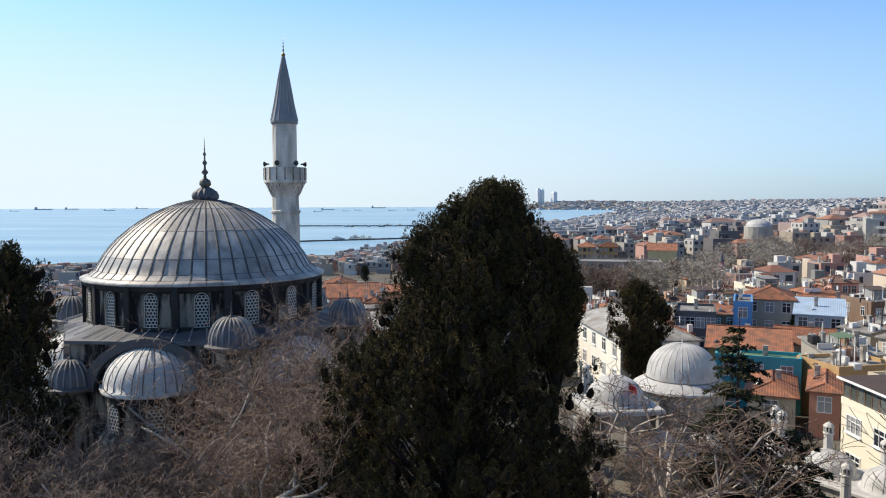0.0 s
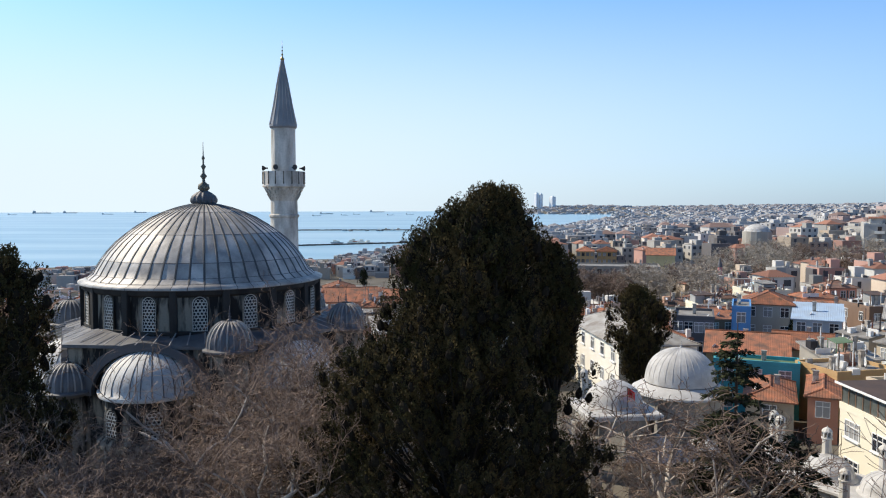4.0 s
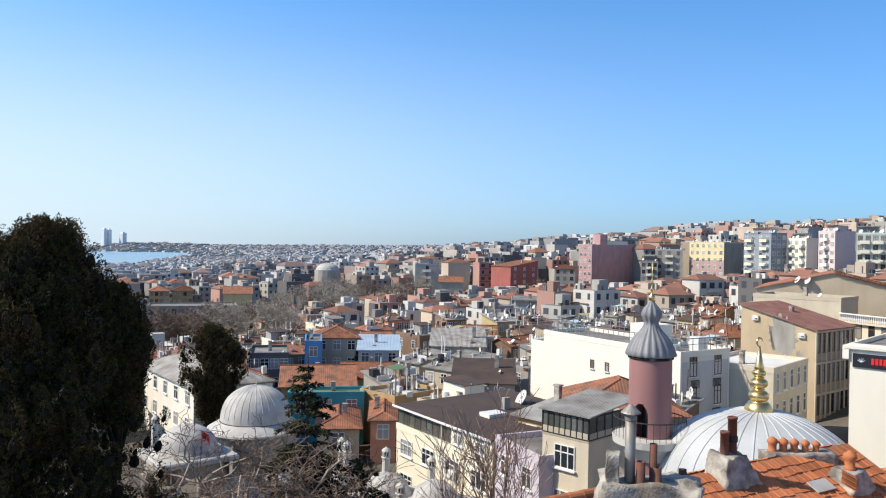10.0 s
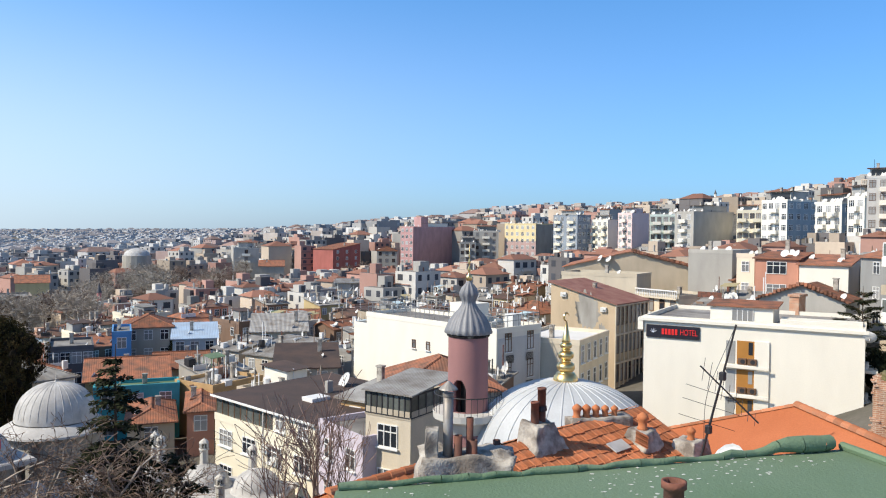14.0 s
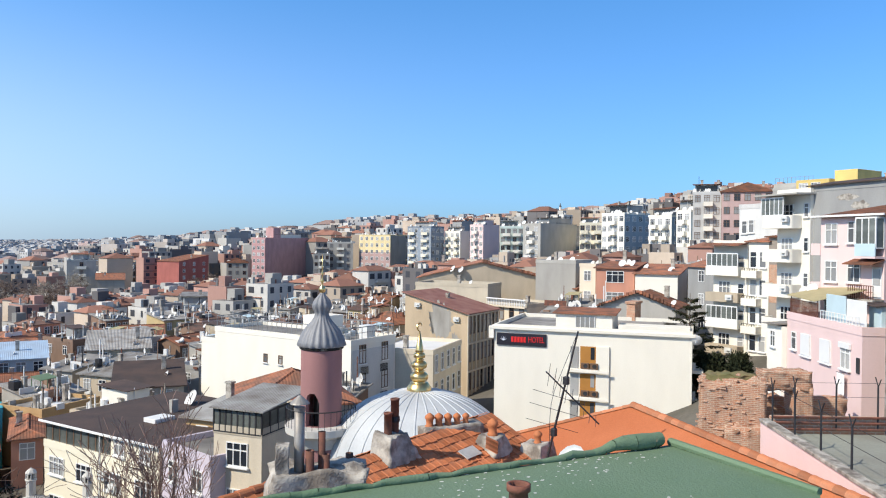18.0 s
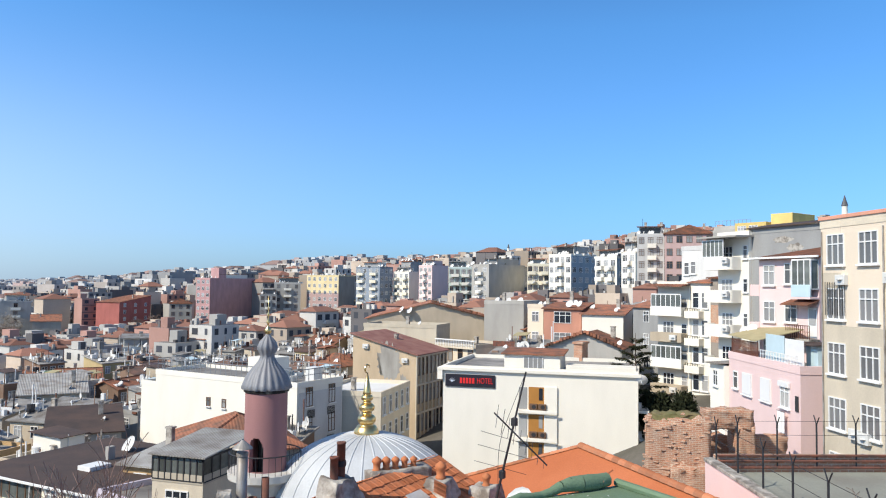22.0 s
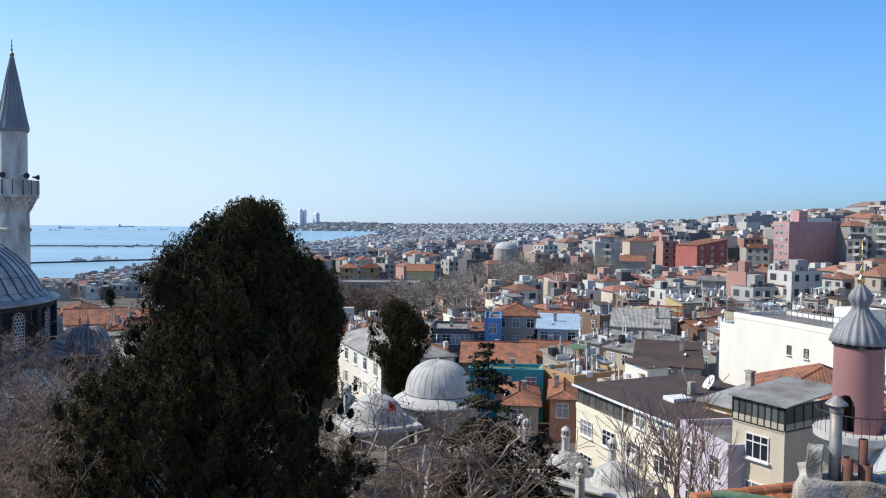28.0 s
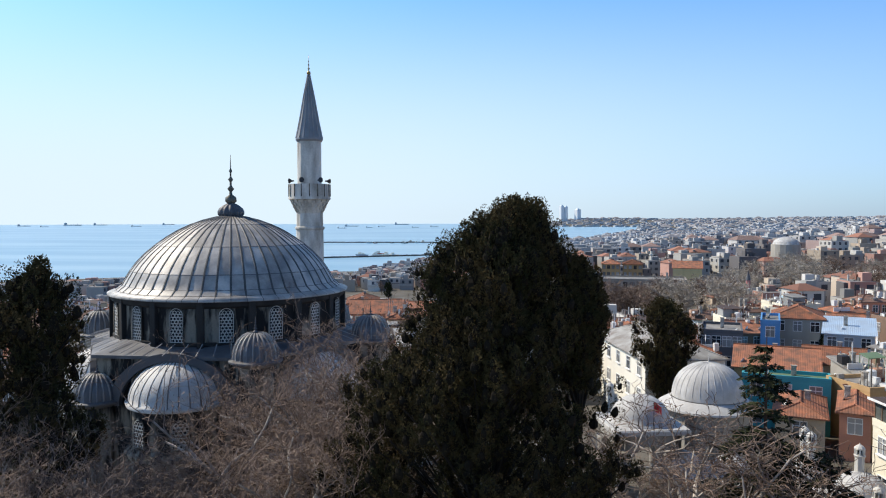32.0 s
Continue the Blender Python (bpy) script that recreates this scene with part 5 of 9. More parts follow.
Shape().bevel_box(2.5, 1.2, 15.6, 6.2, 8, 18.3, 0.04).object("penthouse", WALLS["brightyellow"], yellow_top, "bright yellow penthouse")
Shape().bevel_box(-3.2, -0.12, 15.5, 2.45, 2.0, 17.0, 0.02).object("parapet_band", WALLS["brightyellow"], yellow_top)
Shape().bevel_box(-yw / 2, 0.2, 15.6, -1.0, 6, 16.7, 0.04).object("side_room", WALLS["bare"], yellow_top)
for x in (-1.9, 0.2):
    put_window(yellow_top, pose(x, -0.12, 15.7), 1.6, 0.8, "white", False)
for k in range(10):
    x = -yw / 2 + 0.3 + k * 0.75
    Shape().tube((x, 0.2, 16.7), (x, 0.2, 17.6), 0.03, n=4).object("roof_rail_post", STEEL, yellow_top)
Shape().tube((-yw / 2 + 0.3, 0.2, 17.6), (-yw / 2 + 7.1, 0.2, 17.6), 0.03, n=4).object("roof_rail", STEEL, yellow_top)
for az, d, r in ((57.5, 90, 7), (63, 92, 5), (74, 84, 6), (50, 100, 8), (54, 104, 6), (60, 108, 6), (86, 70, 12), (79, 74, 7)):
    TAKEN.append((*at(az, d).xy, r))

# ---- the neighbouring roofs ----
def plane_frame(o, u, v):
    """x along u, y along v (both flattened into the plane), z its normal, at o."""
    u, v = Vector(u).normalized(), Vector(v)
    n = u.cross(v).normalized()
    v = n.cross(u)
    return Matrix(((u.x, v.x, n.x, o[0]), (u.y, v.y, n.y, o[1]), (u.z, v.z, n.z, o[2]), (0, 0, 0, 1)))


def tile_mesh(w, l, mat):
    """One interlocking clay tile: a flat pan with a roll on one edge, its lower end thick."""
    prof = [(0, 0.026), (0.12 * w, 0.046), (0.24 * w, 0.028), (0.62 * w, 0.022), (0.97 * w, 0.03)]
    v = [(x, 0.0, z + 0.024) for x, z in prof] + [(x, l, z) for x, z in prof] + [(x, 0.0, z - 0.02) for x, z in prof]
    n = len(prof)
    f = [(i, i + 1, n + i + 1, n + i) for i in range(n - 1)] + [(2 * n + i, 2 * n + i + 1, i + 1, i) for i in range(n - 1)]
    s = Shape().add(v, f).object("roof_tile", mat)
    me = s.data
    bpy.data.objects.remove(s)
    return me


def tiled_slope(parent, o, u, v, width, length, mat, seed, tw=0.30, tl=0.31, limit=300, skip=None):
    """Tiles in rows on one slope from the eave corner o; the upper rows are parts, the rest joined."""
    rnd = random.Random(seed)
    m = plane_frame(o, u, v)
    me = tile_mesh(tw, tl * 1.12, mat)
    rows, cols = int(length / tl), int(width / tw)
    spots = [(i, j) for j in range(rows - 1, -1, -1) for i in range(cols)]
    rest = Shape()
    made = 0
    for i, j in spots:
        if skip and skip(i * tw, j * tl):
            continue
        p = m @ Matrix.Translation((i * tw + rnd.gauss(0, 0.006), j * tl + rnd.gauss(0, 0.012), 0.03 + rnd.random() * 0.008)) @ pose(0, 0, 0, rnd.gauss(0, 1.1), rnd.gauss(0, 1.3), rnd.gauss(0, 1.8))
        if made < limit:
            same("roof_tile", me, parent, p)
            made += 1
        else:
            rest.add([tuple(p @ k.co) for k in me.vertices], [tuple(q.vertices) for q in me.polygons])
    if rest.v:
        tagged(rest.object("roof_tiles", mat, parent), kind="stuff")
    Shape().box(0, 0, -0.12, width, length, 0.015).object("roof_deck", mat, parent).matrix_basis = m


def ridge(parent, p, q, mat, r=0.13, piece=0.42):
    p, q = Vector(p), Vector(q)
    n = max(1, int((q - p).length / piece))
    s = Shape()
    prof = [(r * math.cos(math.pi * k / 6), r * math.sin(math.pi * k / 6)) for k in range(7)]
    l = (q - p).length / n
    s.add([(0, a * 1.1, b * 1.1) for a, b in prof] + [(l * 1.06, a * 0.95, b * 0.95) for a, b in prof] , [(k + 1, k, 7 + k, 8 + k) for k in range(6)] + [(0, 1, 2, 3, 4, 5, 6)])
    first = s.object("ridge_tile", mat, parent)
    x = (q - p).normalized()
    y = Vector((0, 0, 1)).cross(x).normalized()
    z = x.cross(y)
    for k in range(n):
        o = p + x * l * k
        m = Matrix(((x.x, y.x, z.x, o.x), (x.y, y.y, z.y, o.y), (x.z, y.z, z.z, o.z), (0, 0, 0, 1)))
        if k:
            same("ridge_tile", first.data, parent, m)
        else:
            first.matrix_basis = m


def rubble(name, x0, x1, y0, y1, z0, z1, mat, parent, seed, amp=0.10, label="", taper=0.0):
    """A lumpy block of mortar or masonry."""
    bm = bmesh.new()
    bmesh.ops.create_cube(bm, size=1.0)
    bmesh.ops.subdivide_edges(bm, edges=bm.edges, cuts=13, use_grid_fill=True)
    for v in bm.verts:
        p = Vector((x0 + (v.co.x + 0.5) * (x1 - x0), y0 + (v.co.y + 0.5) * (y1 - y0), z0 + (v.co.z + 0.5) * (z1 - z0)))
        k = 1 - taper * max(0.0, v.co.z + 0.1)
        p.x, p.y = (x0 + x1) / 2 + (p.x - (x0 + x1) / 2) * k, (y0 + y1) / 2 + (p.y - (y0 + y1) / 2) * k
        q = p * 2.2 + Vector((seed * 7.1, 0, seed))
        p += Vector((noise.noise(q), noise.noise(q + Vector((9, 0, 0))), noise.noise(q + Vector((0, 9, 0))))) * amp
        q = p * 8.0 + Vector((seed, 3.3, 0))
        p += Vector((noise.noise(q), noise.noise(q + Vector((5, 0, 0))), noise.noise(q + Vector((0, 5, 0))))) * amp * 0.28
        v.co = p
    me = bpy.data.meshes.new(name)
    bm.to_mesh(me)
    bm.free()
    me.materials.append(mat)
    me.polygons.foreach_set("use_smooth", [True] * len(me.polygons))
    ob = new(name, me)
    ob.parent = parent
    if label:
        ob["label"] = label
    return ob


# green roof next to the viewer's terrace
GZ = 19.05
ga, gb, gc = at(37.2, 8.7), at(71.75, 12.0), at(81.5, 10.4)
green_house = thing("green_roofed_building", Matrix(), "building top with a flat green painted roof membrane", "building")
GR = [Vector((*p.xy, GZ)) for p in (ga, gb, gc, at(90, 3.6), at(30, 3.0))]
Shape().slab(GR, 0.3).object("roof_membrane", GREENROOF, green_house)
Shape().slab([Vector((*(p.xy * 0.985), GZ - 0.31)) for p in GR], 14).object("wall", WALLS["bare"], green_house)
roll = Shape()
rnd = random.Random(2)
prev, pr = None, None
for k in range(40):
    t = k / 40
    p = ga.lerp(gb, t)
    q = Vector((p.x + rnd.gauss(0, 0.012), p.y + rnd.gauss(0, 0.012), GZ + 0.035 + 0.03 * math.sin(k * 1.3) * 0.4 + 0.07 * min(1.0, max(0.0, t - 0.78) * 10) + rnd.gauss(0, 0.008)))
    r = 0.045 + 0.012 * math.sin(k * 0.9) + 0.062 * min(1.0, max(0.0, t - 0.78) * 10)
    if prev:
        roll.tube(prev, q, pr, r, 9, cap=False)
    prev, pr = q, r
roll.object("rolled_edge", GREENROOF, green_house, "thick rolled green membrane edge", smooth=True)
Shape().tube((*gb.xy, GZ + 0.05), (*gc.xy, GZ + 0.03), 0.06, 0.05, 7).object("edge_strip", GREENROOF, green_house)
fl = Shape()
for k in range(420):
    t, s_ = rnd.random(), rnd.random() ** 1.6
    p = ga.lerp(gb, t).lerp(Vector((7, 1.5, 0)), s_ * 0.7)
    if noise.noise((p.x * 0.8, p.y * 0.8, 1)) < -0.05:
        continue
    r = rnd.uniform(0.008, 0.028)
    a = rnd.uniform(0, 3)
    fl.add([(p.x + r * rnd.uniform(0.6, 1.6) * math.cos(a + math.tau * i / 6), p.y + r * rnd.uniform(0.6, 1.3) * math.sin(a + math.tau * i / 6), GZ + 0.005) for i in range(6)], [(0, 1, 2, 3, 4, 5)])
tagged(fl.object("paint_fleck_mass", FLECK, green_house), kind="stuff")
vent = thing("vent_pipe", Matrix.Translation(at(61.65, 8.0, GZ)), "short rusty vent pipe on the green roof", "pipe")
Shape().lathe([(0.105, -0.02), (0.10, 0.42), (0.125, 0.43), (0.125, 0.50), (0.095, 0.50), (0.09, 0.1)], 16, cap=False).object("pipe", RUSTED, vent, smooth=True)
Shape().lathe([(0.2, 0.0), (0.13, 0.05), (0.10, 0.06)], 14, cap=False).object("collar", GREENROOF, vent)

# tiled roof beyond it
tiled = thing("tiled_roof_house", Matrix(), "old house with a sagging orange clay tile roof", "house")
RY, RZ, PITCH = 13.6, 16.17, 0.50
tiled_slope(tiled, (10.0, RY - 3.7, RZ - 3.7 * PITCH), (1, 0, 0), (0, 1, PITCH), 12.8, 4.13, ORANGETILE, 5, limit=290)
tiled_slope(tiled, (22.8, RY + 3.7, RZ - 3.7 * PITCH), (-1, 0, 0), (0, -1, PITCH), 12.8, 4.13, ORANGETILE, 6, tl=0.4, limit=0)
ridge(tiled, (10.0, RY, RZ + 0.02), (15.2, RY, RZ + 0.02), ORANGETILE)
Shape().box(10.1, RY - 3.5, 0, 22.7, RY + 3.5, RZ - 3.5 * PITCH - 0.15).object("wall", WALLS["stone"], tiled)
# chimney stacks and pots standing on it
stack = thing("chimney_stack", Matrix(), "rough mortared chimney stack with rusty pipes and a steel flue", "chimney")
sf = frame_at(at(42.6, 17.0), at(49.7, 17.2), 0)
rubble("base", -1.05, 1.08, -0.25, 0.75, 15.0, 16.98, MORTAR, stack, 3, 0.17).matrix_basis = sf
rubble("pier", -0.95, -0.66, -0.1, 0.2, 16.4, 17.6, MORTAR, stack, 4, 0.05).matrix_basis = sf
fl_ = at(44.7, 17.2)
flue = Shape().lathe([(0.115, 16.6), (0.115, 18.32)], 16, (fl_.x, fl_.y, 0))
flue.object("steel_flue", STEEL, stack, smooth=True)
Shape().lathe([(0.13, 18.28), (0.13, 18.36)], 16, (fl_.x, fl_.y, 0)).object("flue_band", STEEL, stack)
Shape().lathe([(0.22, 18.44), (0.2, 18.47), (0.03, 18.62)], 16, (fl_.x, fl_.y, 0)).object("flue_cap", STEEL, stack)
for az, d, z0, z1, r in ((45.45, 17.1, 16.6, 17.42, 0.10), (46.3, 17.3, 16.6, 17.78, 0.085), (46.6, 17.2, 16.5, 17.3, 0.09), (48.3, 17.8, 16.3, 17.15, 0.09), (47.4, 17.6, 16.3, 16.95, 0.08)):
    p = at(az, d)
    Shape().lathe([(r, z0), (r, z1), (r * 0.8, z1), (r * 0.75, z0 + 0.1)], 12, (p.x, p.y, 0), cap=False).object("rusty_pipe", RUSTED, stack, smooth=True)
stack = thing("chimney_stack", Matrix(), "squat mortar chimney with two tall clay pipes", "chimney")
p = at(51.2, 21.6)
rubble("base", p.x - 0.75, p.x + 0.8, p.y - 0.5, p.y + 0.4, 15.2, 16.66, MORTAR, stack, 7, 0.16, taper=0.8)
for dx, z1, r in ((-0.12, 17.2, 0.115), (0.18, 17.55, 0.12)):
    Shape().lathe([(r, 16.6), (r, z1), (r * 1.1, z1), (r * 1.1, z1 + 0.06), (r * 0.7, z1 + 0.06), (r * 0.7, 16.9)], 12, (p.x + dx, p.y, 0), cap=False).object("clay_pipe", RUSTED, stack, smooth=True)
Shape().lathe([(0.14, 16.95), (0.15, 17.0), (0.14, 17.1)], 12, (p.x + 0.18, p.y, 0), cap=False).object("pipe_collar", IRON, stack)


def clay_pot(parent, x, y, z, s=1.0):
    return Shape().lathe([(0.15 * s, 0), (0.17 * s, 0.08 * s), (0.13 * s, 0.12 * s), (0.14 * s, 0.3 * s), (0.19 * s, 0.36 * s), (0.16 * s, 0.46 * s), (0.05 * s, 0.54 * s), (0.01, 0.56 * s)], 12, (x, y, z)).object("clay_pot", TERRACOTTA, parent, smooth=True)


potwall = thing("chimney_wall", Matrix(), "low mortar chimney wall with five terracotta pots", "chimney")
a, b = at(53.4, 24.0), at(57.6, 25.0)
mid, ln = (a + b) / 2, (b - a).length
w_ = rubble("wall", -ln / 2, ln / 2, -0.25, 0.25, -1.0, 0.42, MORTAR, potwall, 9, 0.06)
w_.matrix_basis = frame_at(a, b, 15.82)
for k in range(5):
    q = a.lerp(b, 0.14 + 0.155 * k)
    clay_pot(potwall, q.x, q.y, 16.2, 0.84 - 0.05 * k)
pot1 = thing("chimney_pot", Matrix(), "single terracotta chimney pot on a mortar base", "chimney")
p = at(58.6, 24.2)
rubble("base", p.x - 0.5, p.x + 0.5, p.y - 0.45, p.y + 0.4, 15.2, 16.0, MORTAR, pot1, 12, 0.08, taper=0.5)
clay_pot(pot1, p.x, p.y, 15.96, 1.0)
q = at(57.0, 23.2)
sheet_ = Shape().box(-0.4, -0.2, 0, 0.4, 0.2, 0.03).object("lead_flashing", LEADPALE, pot1)
sheet_.matrix_basis = plane_frame((q.x, q.y, RZ - 0.5 * (RY - q.y) + 0.12), (1, 0, 0), (0, 1, 0.5))
pot2 = thing("chimney_pot", Matrix(), "terracotta pot on a crumbling mortar base", "chimney")
p = at(61.9, 25.0)
rubble("base", p.x - 0.5, p.x + 0.5, p.y - 0.45, p.y + 0.45, 14.7, 15.6, MORTAR, pot2, 15, 0.09, taper=0.3)
clay_pot(pot2, p.x, p.y, 15.55, 0.8)
loose = thing("spare_tiles", Matrix.Translation(at(58.9, 23.0, 15.62)), "small stack of spare orange roof tiles", "tiles")
tm_ = tile_mesh(0.27, 0.4, ORANGETILE)
for k in range(6):
    same("roof_tile", tm_, loose, pose(0.05 * k, 0.02 * k, 0.05 + 0.05 * k, 28, 0, 20 + 3 * k))

# orange roof with the ridge running past the viewer
orange = thing("orange_roof_house", Matrix(), "house with a bright orange coated low roof", "house")
R0, R1 = Vector((27.49, 10.28, 16.06)), Vector((19.48, 0.77, 16.06))
dl = Vector((-0.778, 0.628, 0))
drop = 0.53
E0, E1 = Vector((27.26, 15.69, 14.12)), R1 + dl * 3.7 + Vector((0, 0, -3.7 * drop))
F0, F1 = R0 - dl * 5.9 + Vector((0, 0, -5.9 * drop)), R1 - dl * 5.9 + Vector((0, 0, -5.9 * drop))
u_ = (R1 - R0)
Shape().slab([E0, E1, R1, R0], 0.12).object("front_slope", ORANGESHEET, orange)
tiled_slope(orange, F1, -u_, R1 - F1, u_.length, 6.65, ORANGETILE, 8, tl=0.4, limit=260)
ridge(orange, R0 + Vector((0, 0, 0.0)), R1, ORANGETILE, 0.15, 0.4)
ridge(orange, E0, R0, ORANGETILE, 0.09, 0.4)
wl = Shape()
wl.slab([E0 - Vector((0, 0, 0.2)), E1 - Vector((0, 0, 0.2)), F1 - Vector((0, 0, 0.2)), F0 - Vector((0, 0, 0.2))], 11)
wl.object("wall", WALLS["stone"], orange)
Shape().add([tuple(E0), tuple(F0), tuple(R0)], [(0, 1, 2)]).object("gable_wall", WALLS["stone"], orange)

# television aerial, dish
mast = thing("tv_aerial", Matrix(), "leaning rusty television aerial mast with tangled yagi arms", "aerial")
p0, p1 = at(62.6, 24.1, 15.3), at(64.75, 24.0, 19.36)
Shape().tube(p0, p1, 0.042, 0.028, 7).object("mast", IRON, mast)
ax = (p1 - p0)
boom0, boom1 = at(62.45, 24.0, 18.08), at(66.3, 24.2, 16.48)
Shape().tube(boom0, boom1, 0.026, n=5).object("boom", IRON, mast)
across = ax.cross(boom1 - boom0).normalized()
for k in range(9):
    q = boom0.lerp(boom1, 0.06 + 0.11 * k)
    v_ = (across * 0.3 + ax.normalized() * 0.35 * (1 if k % 2 else 0.6)).normalized() * (0.48 - 0.03 * k)
    Shape().tube(q - v_, q + v_, 0.009, n=4).object("element", IRON, mast)
for k, t in enumerate((0.28, 0.40, 0.5)):
    q = p0.lerp(p1, t)
    Shape().tube(q + Vector((-1.0, 0.5, 0.3)), q + Vector((0.75, -0.4, -0.35)), 0.010, n=4).object("element", IRON, mast)
for t in (0.22, 0.62):
    q = p0.lerp(p1, t)
    Shape().bevel_box(q.x - 0.09, q.y - 0.09, q.z - 0.12, q.x + 0.09, q.y + 0.09, q.z + 0.12, 0.03).object("clamp_box", IRON, mast)
cable = Shape()
for k in range(14):
    t0, t1 = k / 14, (k + 1) / 14
    f_ = lambda t: p1.lerp(p0, t * 0.9) + Vector((-0.25 * math.sin(t * 3.1), 0.2 * math.sin(t * 3.1), -0.15 * math.sin(t * 6)))
    cable.tube(f_(t0), f_(t1), 0.009, n=4, cap=False)
cable.object("cable", IRON, mast)
dish = thing("satellite_dish", Matrix.Translation(at(65.0, 13.2, 18.25)), "small white satellite dish seen edge-on", "dish")
d_ = same("reflector", DISH_M, dish, Matrix.Rotation(SOUTH, 4, 'Z') @ Matrix.Rotation(radians(-60), 4, 'X') @ Matrix.Scale(0.8, 4))
Shape().tube((0, 0, -1.6), (0, 0, -0.05), 0.02, n=6).object("mount", STEEL, dish)

# ---- small mosque with the round brick minaret ----
tekke = thing("small_mosque", Matrix.Translation(at(53.0, 38.5)), "small mosque with a pale lead dome and gilded finial", "mosque")
TD = [(4.68, 11.2), (4.6, 11.5)] + [(4.55 * math.cos(a), 11.5 + 3.15 * math.sin(a)) for a in [math.pi / 2 * i / 12 for i in range(1, 12)]] + [(0.05, 14.66)]
Shape().lathe(TD, 64, cap=False).object("dome", LEADNEW, tekke, "pale grey sheet-lead dome", smooth=True)
ribs_on(TD[1:], 32, (0, 0, 0), 0.08, 0.03, LEADNEW, tekke, "dome_seam")
Shape().lathe([(4.4, 4), (4.4, 11.1), (4.7, 11.15), (4.7, 11.3), (4.3, 11.35)], 24, cap=False).object("drum", STONE, tekke)
def bulb(z0, z1, r_in, r_max, n=8):
    return [(r_in + (r_max - r_in) * math.sin(math.pi * k / n), z0 + (z1 - z0) * (0.5 - 0.5 * math.cos(math.pi * k / n))) for k in range(n + 1)]


Shape().lathe([(0.60, 14.5), (0.63, 14.62), (0.60, 14.80), (0.50, 14.93), (0.44, 15.02)] + bulb(15.05, 15.55, 0.22, 0.46) + bulb(15.56, 15.66, 0.2, 0.27, 4) + bulb(15.68, 16.1, 0.18, 0.40) + bulb(16.11, 16.2, 0.17, 0.24, 4)
              + bulb(16.22, 16.52, 0.16, 0.30) + [(0.22, 16.56), (0.2, 16.66), (0.03, 17.6)], 24).object("gilded_finial", GOLD, tekke, "bright gilded finial", smooth=True)
cr = Shape()
for k in range(16):
    a0, a1 = radians(-55 + 290 * k / 16 + 0), radians(-55 + 290 * (k + 1) / 16)
    w0, w1 = 0.05 * math.sin(math.pi * k / 16) + 0.006, 0.05 * math.sin(math.pi * (k + 1) / 16) + 0.006
    g_ = lambda a: (0.2 * math.sin(a + math.pi), 0.0, 17.8 + 0.2 * math.cos(a + math.pi))
    cr.tube(g_(a0 + 0.6), g_(a1 + 0.6), w0, w1, 6)
cr.object("crescent", GOLD, tekke)
rm = thing("round_minaret", Matrix.Translation(at(45.75, 38.0, 0.28)), "short round rose-plastered minaret with ribbed lead cap", "minaret")
RR = 1.0
sh = Shape()
n = 120
# shaft, with an arched doorway cut through it
door_a = math.radians(-90 - 46.35 - 26)
zz = [2.0, 12.55, 12.85] + [13.9 + 0.08 * k for k in range(8)] + [16.55]


def door_half(z):
    """Half the width of the doorway, as an angle, at height z over the balcony."""
    if z < 12.85 or z > 14.46:
        return 0.0
    return 0.36 if z < 13.95 else 0.36 * math.sqrt(max(0.0, 1 - ((z - 13.95) / 0.52) ** 2))


cell = lambda i: math.tau * i / n
for j in range(len(zz) - 1):
    for i in range(n):
        a0, a1 = cell(i), cell(i + 1)
        off = abs(((a0 + a1) / 2 - door_a + math.pi) % math.tau - math.pi)
        if off < door_half((zz[j] + zz[j + 1]) / 2):
            continue
        q = [(r * math.cos(a), r * math.sin(a), z) for r in (RR, RR - 0.22) for a, z in ((a0, zz[j]), (a1, zz[j]), (a1, zz[j + 1]), (a0, zz[j + 1]))]
        sh.add(q, [(0, 1, 2, 3), (7, 6, 5, 4), (0, 3, 7, 4), (1, 5, 6, 2), (3, 2, 6, 7)])
sh.object("shaft", ROSE, rm)
Shape().lathe([(0.35, 12.0), (0.35, 16)], 12).object("stair_core", SOOT, rm)
Shape().lathe([(1.05, 11.75), (1.35, 12.3), (1.72, 12.5), (1.75, 12.82), (1.0, 12.84)], 32, cap=False).object("balcony_floor", LATTICE, rm)
Shape().lathe([(1.68, 13.67), (1.71, 13.7), (1.68, 13.73), (1.65, 13.7), (1.68, 13.67)], 32, cap=False).object("balcony_rail", IRON, rm)
bal = Shape().tube((0, 0, 0), (0, 0, 0.76), 0.012, n=5).object("baluster", IRON, rm)
for k in range(36):
    m = Matrix.Translation((1.7 * math.cos(math.tau * k / 36), 1.7 * math.sin(math.tau * k / 36), 12.83)) @ Matrix.Diagonal((1, 1, 1.12, 1))
    if k:
        same("baluster", bal.data, rm, m)
    else:
        bal.matrix_basis = m
Shape().lathe([(1.0, 16.5), (1.08, 16.55), (1.08, 16.62), (1.0, 16.66)], 32, cap=False).object("cornice", SOOT, rm)
n = 80
prof = [(1.12, 16.66), (1.17, 16.74), (1.10, 16.92), (1.02, 17.14), (0.90, 17.38), (0.72, 17.62), (0.52, 17.84), (0.39, 18.04), (0.32, 18.22), (0.36, 18.34), (0.46, 18.54), (0.46, 18.7), (0.36, 18.93), (0.19, 19.13), (0.07, 19.3)]
flute = lambda i, z: 1 + (0.045 * math.cos(20 * math.tau * i / n) if z < 18.2 else 0.07 * math.cos(10 * math.tau * i / n))
